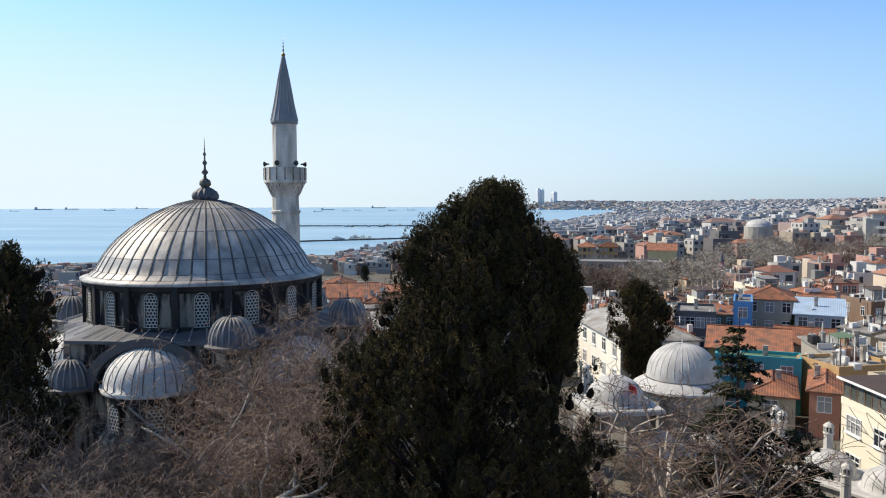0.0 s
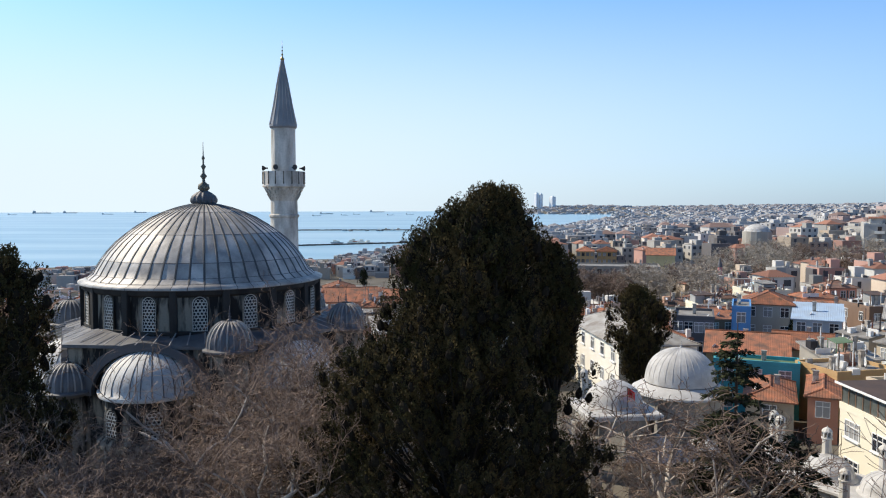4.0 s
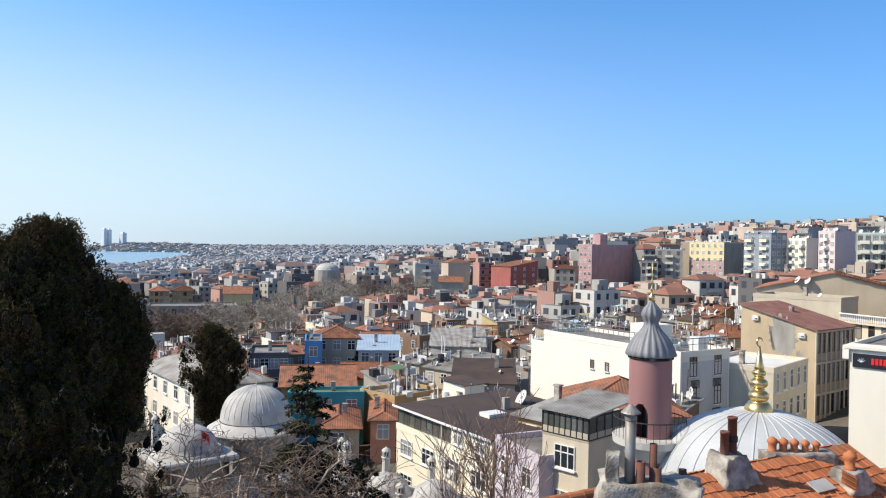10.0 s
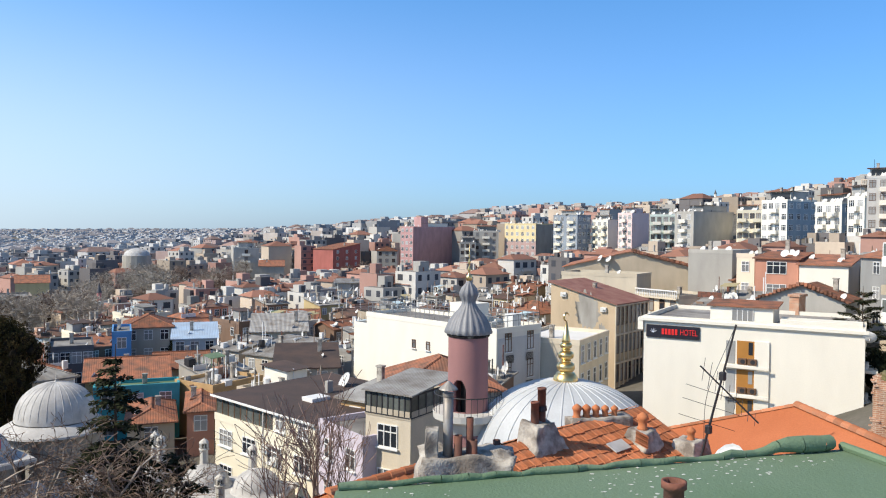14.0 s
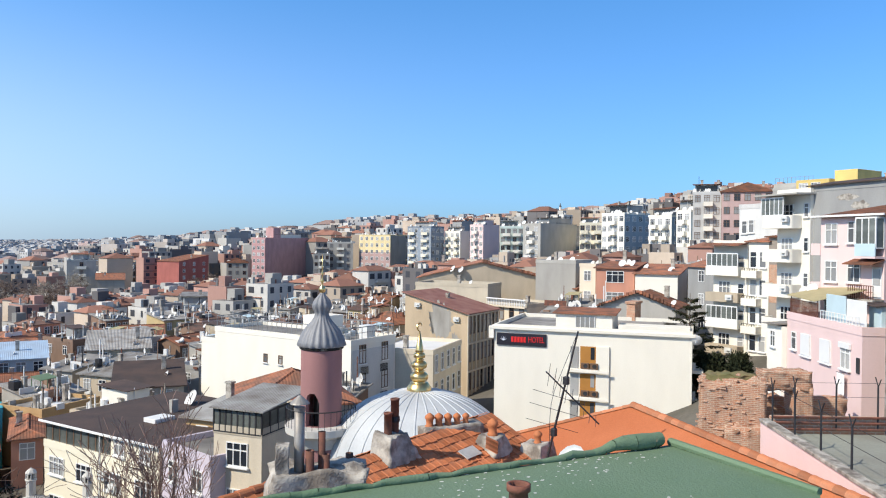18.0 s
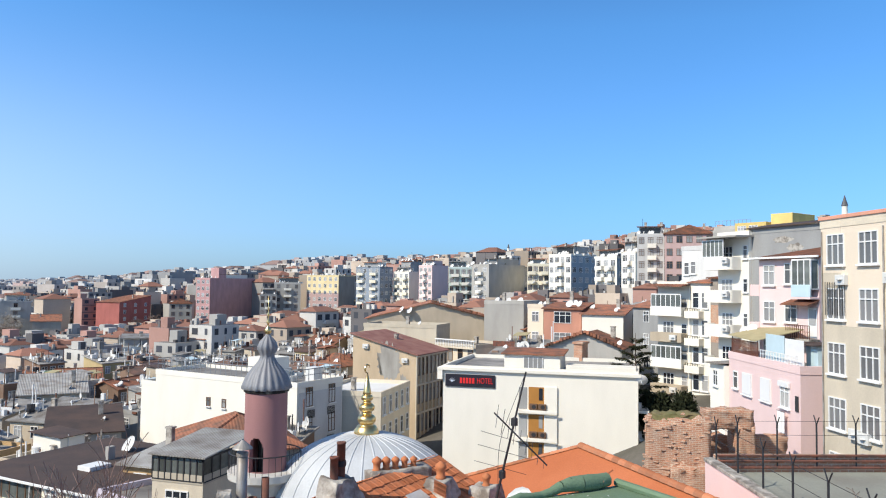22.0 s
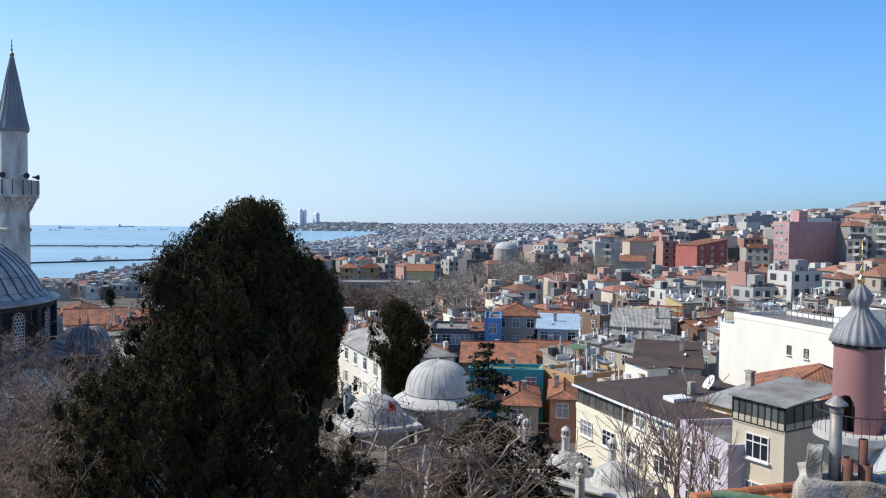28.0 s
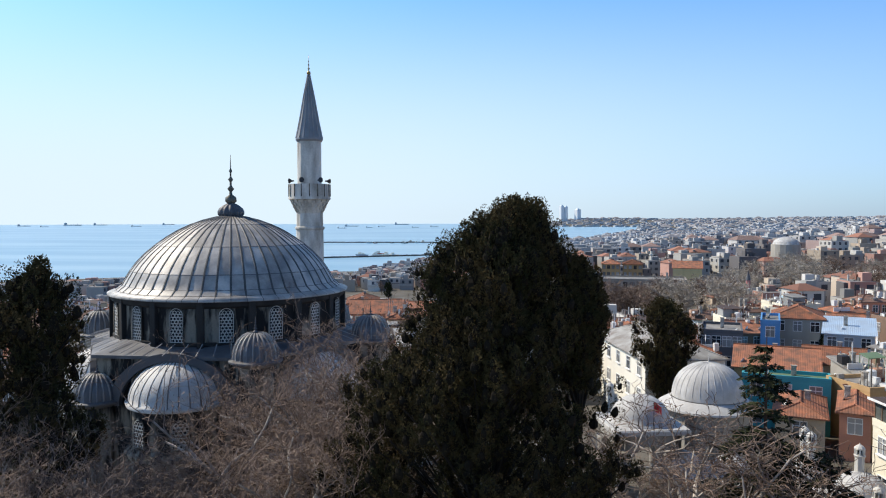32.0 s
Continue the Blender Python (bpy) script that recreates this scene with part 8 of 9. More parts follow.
# ---- trees ----
def segments_mesh(name, segs, mats, parent, sides=3):
    """Many tapered sticks as one mesh. segs: start, end, radius at each."""
    n = len(segs)
    p = np.array([s[0] for s in segs])
    q = np.array([s[1] for s in segs])
    r0 = np.array([s[2] for s in segs])[:, None]
    r1 = np.array([s[3] for s in segs])[:, None]
    w = q - p
    w /= np.linalg.norm(w, axis=1)[:, None] + 1e-9
    ref = np.where(np.abs(w[:, 2:3]) > 0.9, np.array([[1.0, 0, 0]]), np.array([[0, 0, 1.0]]))
    u = np.cross(w, ref)
    u /= np.linalg.norm(u, axis=1)[:, None] + 1e-9
    s = np.cross(w, u)
    vs = []
    for o, r in ((p, r0), (q, r1)):
        for i in range(sides):
            a = math.tau * i / sides
            vs.append(o + (u * math.cos(a) + s * math.sin(a)) * r)
    v = np.stack(vs, 1).reshape(-1, 3)
    base = np.arange(n)[:, None, None] * (2 * sides)
    if sides == 2:
        f = (base + np.array([[[0, 1, 3, 2]]])).reshape(-1, 4)
    quad = np.array([[i, (i + 1) % sides, sides + (i + 1) % sides, sides + i] for i in range(sides)])[None]
    if sides > 2:
        f = (base + quad).reshape(-1, 4)
    me = bpy.data.meshes.new(name)
    me.from_pydata(v.tolist(), [], f.tolist())
    me.materials.append(mats)
    ob = new(name, me)
    ob.parent = parent
    return ob


def bare_tree(place, height, seed, label, spread=0.55, levels=5, least=0.01, bark=None, name="bare_tree", fine=None, trunk=0.30, girth=0.019, crook=1.0):
    rnd = random.Random(seed)
    root = thing(name, place, label, "tree")
    limbs, twigs = [], []

    ribbons = []

    def grow(p, way, length, r, level):
        steps = (3, 4, 4, 4, 4, 3, 2)[level]
        curl = Vector((rnd.gauss(0, 1), rnd.gauss(0, 1), rnd.gauss(0.2, 0.6))) * (0.0, 0.12, 0.2, 0.25, 0.3, 0.3, 0.3)[level] * crook
        for k in range(steps):
            bend = (0.16 + 0.08 * level) * crook
            way = (way + curl + Vector((rnd.gauss(0, bend), rnd.gauss(0, bend), rnd.gauss(0.03, 0.12)))).normalized()
            q = p + way * (length / steps)
            r2 = max(least, r * (0.88 if level < 3 else 0.80))
            (limbs if level < 3 else twigs if level < 5 else ribbons).append((tuple(p), tuple(q), r, r2))
            p, r = q, r2
            if 1 <= level < levels and 0 < k < steps - 1:
                for _ in range(2 if level == 2 else 1):
                    side_way = (way + Vector((rnd.gauss(0, 1), rnd.gauss(0, 1), rnd.gauss(0.1, 0.6))) * (0.9 if crook > 0.5 else 0.42)).normalized()
                    grow(p, side_way, length * rnd.uniform(0.45, 0.7) * (0.8 if level > 2 else 1), r * 0.55, level + 1)
        if level < levels:
            for _ in range((5, 3, 3, 3, 3, 1)[level]):
                side_way = (way + Vector((rnd.gauss(0, 1), rnd.gauss(0, 1), rnd.gauss(0.08, 0.5))) * (spread + 0.1 * (level > 2))).normalized()
                grow(p, side_way, length * rnd.uniform(0.55, 0.80) * (0.68 if level > 2 else 1), r * 0.64, level + 1)

    grow(Vector((0, 0, -0.3)), Vector((0, 0, 1)), height * trunk, height * girth, 0)
    segments_mesh("trunk", limbs, bark or BARK, root, 6)
    tagged(segments_mesh("twig_mass", twigs, fine or TWIG, root, 3), kind="stuff")
    if ribbons:
        tagged(segments_mesh("fine_twig_mass", ribbons, fine or TWIG, root, 2), kind="stuff")
    return root


BIG = dict(levels=5, least=0.0062, bark=LIMB)
tree_a = bare_tree(Matrix.Translation(at(-24, 37, 0)), 17.5, 1, "leafless brown tree with fine dense twigs", 0.80, **BIG)
tree_b = bare_tree(Matrix.Translation(at(-15.5, 34, 0)), 17.0, 2, "leafless brown tree with fine dense twigs", 0.85, **BIG)
tree_c = bare_tree(Matrix.Translation(at(13.5, 41, 0)), 13.0, 3, "open leafless tree with crooked limbs", 0.85, levels=4, least=0.010, bark=LIMB)


def crown_top(tree):
    """Height under which nearly all of a crown lies."""
    z = sorted(v.co.z for o in tree.children for v in o.data.vertices)
    return z[int(len(z) * 0.97)]


TOPS = {t_: crown_top(t_) for t_ in (tree_a, tree_b, tree_c)}
# source, bearing, distance, height of the crown, turn
SPOTS = [(tree_a, -22.5, 37, 11.6, 0), (tree_b, -6.8, 34, 15.6, 0), (tree_c, 13.5, 41, 11.6, 0),
         (tree_a, -30, 35, 12.8, 40), (tree_b, -20.5, 31, 11.8, 120), (tree_a, -12.0, 39, 14.4, 200), (tree_b, -8.4, 40, 16.6, 10), (tree_b, -27, 31, 12.4, 300), (tree_a, -5.2, 39, 16.0, 77), (tree_b, -34, 38, 14.0, 222),
         (tree_a, -17.0, 30, 12.0, 150), (tree_b, -12.6, 31, 13.6, 250), (tree_a, -9.6, 33, 14.8, 310), (tree_b, -24.5, 34, 11.6, 33), (tree_a, -14.6, 37, 12.6, 95), (tree_b, -10.6, 36, 15.0, 180), (tree_a, -29.0, 30, 12.2, 20), (tree_b, -18.4, 35, 11.8, 75),
         (tree_c, 17.5, 43, 10.6, 260), (tree_c, 22.8, 41, 9.6, 100), (tree_c, 11.4, 44, 11.6, 190), (tree_b, 15.5, 47, 7.6, 60), (tree_a, 10.2, 48, 7.8, 140), (tree_b, 19.8, 46, 7.0, 30)]
for k, (src, az, d, top, turn) in enumerate(SPOTS):
    place = Matrix.Translation(at(az, d, 0)) @ Matrix.Rotation(radians(turn), 4, 'Z')
    made = src if k < 3 else copy_thing(src, place)
    made.matrix_basis = place
    made.scale = [top / TOPS[src]] * 3
# pale leafless planes in the park, and saplings by the cream house
park = bare_tree(Matrix.Translation(at(17.5, 215, ground_z(17.5, 215))), 15, 5, "pale leafless plane tree in the park", 0.7, levels=4, least=0.035, bark=PALEBARK, fine=PALEBARK)
park2 = bare_tree(Matrix.Translation(at(13.0, 225, ground_z(13, 225))), 14, 6, "grey-brown leafless tree in the park", 0.75, levels=4, least=0.035)
rp = random.Random(17)
for k in range(58):
    az, d = (rp.uniform(9, 19), rp.uniform(180, 255)) if k % 2 else (rp.uniform(19, 28.5), rp.uniform(205, 330))
    src = park if k % 3 else park2
    copy_thing(src, Matrix.Translation(at(az, d, ground_z(az, d))) @ Matrix.Rotation(rp.uniform(0, 6), 4, 'Z') @ Matrix.Scale(rp.uniform(1.05, 1.45), 4))
for az, d, s in ((37.3, 300, 0.9), (38.3, 305, 1.0), (-27, 130, 0.8), (-24.5, 150, 0.7), (-9, 150, 0.5), (-3, 260, 0.8), (-6.5, 330, 0.7), (-26, 95, 0.75)):
    copy_thing(park2, Matrix.Translation(at(az, d, ground_z(az, d))) @ Matrix.Rotation(az, 4, 'Z') @ Matrix.Scale(s, 4))
for az, d, top, sd, lv in ((34.2, 41, 13.3, 8, 4), (36.0, 42, 11.6, 9, 4), (32.4, 43, 11.2, 10, 3)):
    sap = bare_tree(Matrix.Translation(at(az, d, 0)), 11, sd, "thin leafless sapling with pale reddish twigs", 0.25, levels=3, least=0.010, name="sapling", fine=SAPTWIG, bark=SAPTWIG, girth=0.008, crook=0.25)
    sap.scale = [top / crown_top(sap)] * 3
bare_tree(Matrix.Translation(at(90.2, 24, 13.5)), 6.5, 12, "bare thorny shrub beside the court", 0.8, levels=4, least=0.008, name="bare_shrub", trunk=0.25)


def evergreen(place, lobes, height, count, seed, label, mat, name, trunk_r=0.4, leaf=0.34, kind="plume"):
    """A dense evergreen: a trunk, and a crown of many upright sprays set on the skins of several lobes (centre, radii)."""
    rnd = random.Random(seed)
    root = thing(name, place, label, "tree")
    t = Shape()
    t.tube((0, 0, -1), (0.1, 0, height * 0.45), trunk_r, trunk_r * 0.7, 9)
    t.tube((0.1, 0, height * 0.45), (0.0, 0.1, height * 0.9), trunk_r * 0.7, 0.05, 7)
    for k in range(26):
        z = height * rnd.uniform(0.12, 0.8)
        a = rnd.uniform(0, math.tau)
        l = height * 0.16 * (1.2 - z / height)
        t.tube((0, 0, z), (l * math.cos(a), l * math.sin(a), z + l * 0.7), 0.09, 0.03, 5)
    t.object("trunk", BARK, root)
    v, f = [], []
    total = sum(l[3] * l[5] for l in lobes)
    for cx, cy, cz, rx, ry, rz in lobes:
        for _ in range(int(count * rx * rz / total)):
            # a point near the skin of the lobe
            z = rnd.uniform(-1, 1)
            a = rnd.uniform(0, math.tau)
            q = math.sqrt(1 - z * z)
            n = Vector((q * math.cos(a), q * math.sin(a), z))
            bumpy = 1 + 0.16 * noise.noise((n.x * 4 + cx, n.y * 4 + cy, n.z * 7 + cz)) + 0.07 * noise.noise((n.x * 11, n.y * 11, n.z * 15 + cx))
            k = (1 - abs(rnd.gauss(0, 0.10))) * bumpy
            p = Vector((cx + n.x * rx * k, cy + n.y * ry * k, cz + n.z * rz * k))
            up = (Vector((0, 0, 1.0)) + n * 0.55 + Vector((rnd.gauss(0, 0.2), rnd.gauss(0, 0.2), 0))).normalized()
            size = leaf * rnd.uniform(0.7, 1.5)
            for _s in range(7):
                o = p + Vector((rnd.gauss(0, 0.10), rnd.gauss(0, 0.10), rnd.gauss(0, 0.16))) * (leaf / 0.34)
                w = (up + Vector((rnd.gauss(0, 0.35), rnd.gauss(0, 0.35), rnd.gauss(0, 0.2)))).normalized()
                sd = w.cross(Vector((rnd.gauss(0, 1), rnd.gauss(0, 1), rnd.gauss(0, 1)))).normalized() * size * 0.22
                b = len(v)
                v += [tuple(o), tuple(o + w * size * 0.5 + sd), tuple(o + w * size), tuple(o + w * size * 0.5 - sd)]
                f.append((b, b + 1, b + 2, b + 3))
    me = bpy.data.meshes.new("crown")
    me.from_pydata(v, [], f)
    me.materials.append(mat)
    new("crown", me).parent = root
    return root


def plume_tree(place, outline, n, seed, label, name, leaf=0.10, per=230, depth=0.85, plume=(0.75, 1.45), rag=0.16, mat=None, trunk_r=0.45):
    """An evergreen of many rounded upright plumes. outline: height, reach to the left, reach to the right."""
    rnd = random.Random(seed)
    gen = np.random.default_rng(seed)
    root = thing(name, place, label, "tree")
    top, low = outline[-1][0], outline[0][0]
    cx_top = (outline[-1][1] + outline[-1][2]) / 2
    t = Shape()
    t.tube((0, 0, -1), (cx_top * 0.4, 0, top * 0.5), trunk_r, trunk_r * 0.7, 9)
    t.tube((cx_top * 0.4, 0, top * 0.5), (cx_top, 0.1, top * 0.93), trunk_r * 0.7, 0.05, 7)
    left = [(z, l) for z, l, r in outline]
    right = [(z, r) for z, l, r in outline]
    base, axis, rad, length = [], [], [], []
    for k in range(n):
        z = low + (top - low) * rnd.random() ** 0.9
        l, r = lerp_table(left, z), lerp_table(right, z)
        if rnd.random() > (r - l) / 6 + 0.4:
            z = low + (top - low) * rnd.random()
            l, r = lerp_table(left, z), lerp_table(right, z)
        a = rnd.uniform(0, math.tau)
        c, hw = (l + r) / 2, (r - l) / 2 * (1.08 + rag * 1.6 * noise.noise((math.cos(a) * 1.7 + seed, math.sin(a) * 1.7, z * 0.55)))
        q = rnd.uniform(0.6, 1.0) if k % 4 else rnd.uniform(0.15, 0.7)
        size = rnd.uniform(*plume) * (1.35 if z > top - 3 and k % 3 == 0 else 1)
        q = max(0.0, q * hw - size * 0.25) / max(hw, 0.01)
        p = Vector((c + hw * q * math.cos(a), hw * depth * q * math.sin(a), z - size * 0.75))
        # hollows between groups of plumes
        if noise.noise((p.x * 0.7 + seed, p.y * 0.7, p.z * 0.45)) > (0.26 if z > low + 0.6 * (top - low) else 0.21) and z < top - 1:
            continue
        base.append(p)
        axis.append((Vector((0, 0, 1)) + Vector((math.cos(a), math.sin(a), 0)) * rnd.uniform(0.03, 0.36)).normalized())
        length.append(size)
        rad.append(size * rnd.uniform(0.25, 0.38))
        if k % 9 == 0:
            t.tube((c * 0.5, 0, max(1.0, p.z - 1.5 - hw * 0.5)), p, 0.07, 0.03, 5)
    t.object("trunk", DARKBARK, root)
    m = len(base)
    B = np.array(base)[:, None, :]
    A = np.array(axis)[:, None, :]
    R = np.array(rad)[:, None, None]
    L = np.array(length)[:, None, None]
    v = gen.normal(size=(m, per, 3))
    v /= np.linalg.norm(v, axis=2, keepdims=True)
    along = (v * A).sum(2, keepdims=True)
    side_ = v - along * A
    fat = 1 - 0.5 * along
    o = B + A * L * (0.5 + 0.5 * along) + side_ * R * fat * gen.uniform(0.72, 1.04, (m, per, 1))
    w = A * 0.7 + side_ * 0.75 + gen.normal(0, 0.25, (m, per, 3))
    w /= np.linalg.norm(w, axis=2, keepdims=True)
    s_ = np.cross(w, gen.normal(size=(m, per, 3)))
    s_ /= np.linalg.norm(s_, axis=2, keepdims=True)
    size = leaf * gen.uniform(0.6, 1.3, (m, per, 1))
    quad = np.stack([o, o + w * size * 0.45 + s_ * size * 0.24, o + w * size, o + w * size * 0.45 - s_ * size * 0.24], 2).reshape(-1, 3)
    # the dense heart of every plume, coloured near black as the shade inside
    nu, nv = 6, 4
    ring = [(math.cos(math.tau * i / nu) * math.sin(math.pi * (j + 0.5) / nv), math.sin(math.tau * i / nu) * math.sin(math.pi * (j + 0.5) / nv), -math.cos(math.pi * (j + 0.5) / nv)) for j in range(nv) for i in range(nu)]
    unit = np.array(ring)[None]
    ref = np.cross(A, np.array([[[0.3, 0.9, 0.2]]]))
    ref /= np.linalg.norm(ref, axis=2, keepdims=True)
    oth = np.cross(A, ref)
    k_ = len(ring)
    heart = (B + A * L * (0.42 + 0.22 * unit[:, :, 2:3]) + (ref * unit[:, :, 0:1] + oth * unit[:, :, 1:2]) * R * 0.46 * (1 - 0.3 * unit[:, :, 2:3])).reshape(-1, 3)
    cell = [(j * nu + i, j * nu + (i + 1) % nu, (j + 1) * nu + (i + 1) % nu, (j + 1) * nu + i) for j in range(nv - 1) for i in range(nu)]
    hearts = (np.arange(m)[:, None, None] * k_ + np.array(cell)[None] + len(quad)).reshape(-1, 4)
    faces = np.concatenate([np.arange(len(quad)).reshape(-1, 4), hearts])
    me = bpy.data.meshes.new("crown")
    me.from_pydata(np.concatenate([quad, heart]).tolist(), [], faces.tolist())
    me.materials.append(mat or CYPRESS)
    me.materials.append(HEARTSHADE)
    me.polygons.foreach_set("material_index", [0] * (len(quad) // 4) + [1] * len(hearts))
    new("crown", me).parent = root
    return root


CYP = [(5.0, -6.0, 6.6), (10.2, -5.9, 6.2), (12.8, -5.6, 5.5), (13.7, -5.1, 4.9), (14.9, -4.8, 4.4), (15.9, -5.1, 3.8), (16.8, -4.4, 3.6), (17.5, -3.2, 3.5), (18.7, -2.65, 3.3), (20.0, -2.45, 3.05), (20.5, -1.75, 3.0), (21.4, -1.1, 2.7), (21.9, -0.6, 2.6), (22.3, 0.1, 2.4), (22.6, 0.7, 2.0)]
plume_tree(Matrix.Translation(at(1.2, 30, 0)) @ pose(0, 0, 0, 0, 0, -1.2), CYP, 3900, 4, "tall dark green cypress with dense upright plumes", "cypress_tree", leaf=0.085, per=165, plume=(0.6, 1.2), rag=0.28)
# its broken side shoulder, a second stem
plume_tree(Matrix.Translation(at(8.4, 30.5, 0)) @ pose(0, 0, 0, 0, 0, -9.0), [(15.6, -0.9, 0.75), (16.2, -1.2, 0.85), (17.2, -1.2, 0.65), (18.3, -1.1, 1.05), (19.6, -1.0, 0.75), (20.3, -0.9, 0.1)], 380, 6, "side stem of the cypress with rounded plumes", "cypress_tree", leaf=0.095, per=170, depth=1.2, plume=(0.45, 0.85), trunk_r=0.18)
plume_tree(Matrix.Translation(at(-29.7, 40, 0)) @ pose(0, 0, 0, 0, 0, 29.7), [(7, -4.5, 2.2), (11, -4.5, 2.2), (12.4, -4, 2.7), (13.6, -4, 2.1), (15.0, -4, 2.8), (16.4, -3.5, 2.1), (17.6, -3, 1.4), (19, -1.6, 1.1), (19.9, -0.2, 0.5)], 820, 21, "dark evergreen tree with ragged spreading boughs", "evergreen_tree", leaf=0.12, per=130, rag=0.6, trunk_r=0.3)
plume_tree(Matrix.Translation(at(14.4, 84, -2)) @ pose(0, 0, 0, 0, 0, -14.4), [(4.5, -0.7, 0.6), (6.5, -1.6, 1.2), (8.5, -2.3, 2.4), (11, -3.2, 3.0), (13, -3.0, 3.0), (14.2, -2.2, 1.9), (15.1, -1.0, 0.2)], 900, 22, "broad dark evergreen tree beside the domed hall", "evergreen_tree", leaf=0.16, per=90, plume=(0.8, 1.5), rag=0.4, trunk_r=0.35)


def clump_tree(az, d, z0, top, wid, seed, label, count=2600, leaf=0.42, mat=None, name="evergreen_tree"):
    r = random.Random(seed)
    h = top - z0
    lo = []
    for k in range(30):
        t = r.uniform(0.18, 1)
        w = wid / 2 * lerp_table([(0, 0.6), (0.35, 1), (0.7, 0.85), (1, 0.35)], t)
        a = r.uniform(0, math.tau)
        q = w * 0.75 * math.sqrt(r.random())
        lo.append((q * math.cos(a), q * math.sin(a), h * t * 0.93, w * r.uniform(0.25, 0.45), w * r.uniform(0.25, 0.45), w * r.uniform(0.25, 0.5)))
    lo.append((0, 0, h * 0.6, wid * 0.3, wid * 0.3, h * 0.28))
    return evergreen(Matrix.Translation(at(az, d, z0)), lo, h * 0.9, count, seed, label, mat or CYPRESS, name, 0.3, leaf)


for az, d, z0, top, wid, sd in ((74.0, 76, 8, 12.2, 3.2, 31), (75.6, 74, 8.5, 12.6, 3.0, 32), (73.2, 78, 8, 12.0, 2.5, 33), (24.5, 130, -3, 5, 2.4, 36), (-2.5, 420, -15, -7, 6, 37), (-6, 300, -11, -3, 4, 38)):
    clump_tree(az, d, z0, top, wid, sd, "small dark green bush", 700, 0.3, NEEDLES, "bush")


def conifer(place, height, reach, seed, label, tiers=15, droop=0.12, name="fir_tree", count=170):
    """A conifer with whorls of long drooping boughs set with needles."""
    r = random.Random(seed)
    root = thing(name, place, label, "tree")
    Shape().tube((0, 0, -0.5), (0, 0, height), height * 0.016, 0.02, 8).object("trunk", BARK, root)
    v, f, sticks = [], [], []
    for k in range(tiers):
        t = k / tiers
        z = height * (0.12 + 0.86 * t)
        l = reach * (1 - t) ** 0.85 + 0.25
        for b in range(r.choice((4, 5, 6))):
            a = r.uniform(0, math.tau)
            ll = l * r.uniform(0.65, 1.1)
            way = Vector((math.cos(a), math.sin(a), 0))
            p = Vector((0, 0, z))
            tip = way * ll + Vector((0, 0, z - droop * ll * 2 + 0.25 * ll * t + 0.1))
            mid = (p + tip) / 2 + Vector((0, 0, 0.12 * ll))
            sticks += [(tuple(p), tuple(mid), 0.035, 0.022), (tuple(mid), tuple(tip), 0.022, 0.01)]
            sdw = Vector((-way.y, way.x, 0))
            for q in range(int(count * ll / reach) + 6):
                u = r.uniform(0.12, 1)
                o = (p.lerp(mid, u * 2) if u < 0.5 else mid.lerp(tip, u * 2 - 1)) + sdw * r.gauss(0, 0.16 * ll * (1.1 - u)) + Vector((0, 0, r.gauss(-0.03, 0.05)))
                w = (way * 0.6 + sdw * r.gauss(0, 0.9) + Vector((0, 0, r.gauss(-0.25, 0.3)))).normalized()
                size = r.uniform(0.2, 0.42)
                s_ = w.cross(Vector((r.gauss(0, 0.4), r.gauss(0, 0.4), 1))).normalized() * size * 0.2
                c = len(v)
                v += [tuple(o), tuple(o + w * size * 0.5 + s_), tuple(o + w * size), tuple(o + w * size * 0.5 - s_)]
                f.append((c, c + 1, c + 2, c + 3))
    segments_mesh("bough_mass", sticks, BARK, root, 4)["kind"] = "stuff"
    me = bpy.data.meshes.new("crown")
    me.from_pydata(v, [], f)
    me.materials.append(NEEDLES)
    new("crown", me).parent = root
    return root


conifer(Matrix.Translation(at(21.0, 44, 0)), 15.8, 4.7, 3, "open-branched dark fir tree", 25, 0.17, count=290)
conifer(Matrix.Translation(at(24.9, 43.5, 0)), 10.3, 4.4, 4, "smaller dark fir tree with drooping boughs", 17, 0.17, count=290)
conifer(Matrix.Translation(at(72.2, 80, 8)), 9.4, 3.9, 5, "spreading green cedar between the houses", 11, -0.06, "cedar_tree", 240)

# ---- the town between the marked houses ----
ENVELOPE = [(-40, -4.6), (-9, -4.3), (-5, -3.4), (2, -2.6), (8, -2.3), (15, -1.5), (25, -0.8), (28, -0.1), (32, 0.0), (36, 0.3), (38.5, 0.65), (41, 0.75), (43, 0.95), (45, 0.95), (46.5, 1.4), (49, 1.75), (52, 1.95), (54, 1.75), (58, 1.95), (62, 2.4), (66, 2.6), (69, 3.0), (72, 3.6), (74, 4.1), (78, 4.1), (90, 4.4)]


# houses up to 360 m keep below this, so that the marked ones behind them show
NEARCAP = [(-40, -5.2), (8, -7.0), (16.5, -7.0), (18.5, -5.2), (25, -4.0), (33, -3.4), (38, -3.0), (45, -2.7), (50, -1.9), (55, -1.5), (60, -1.2), (66, -0.5), (72, 0.0), (80, 0.7), (90, 1.4)]


def street_turn(p):
    return 25 * noise.noise((p.x / 160, p.y / 160, 3.1)) + random.choice((0, 0, 90, 90)) + random.uniform(-6, 6)


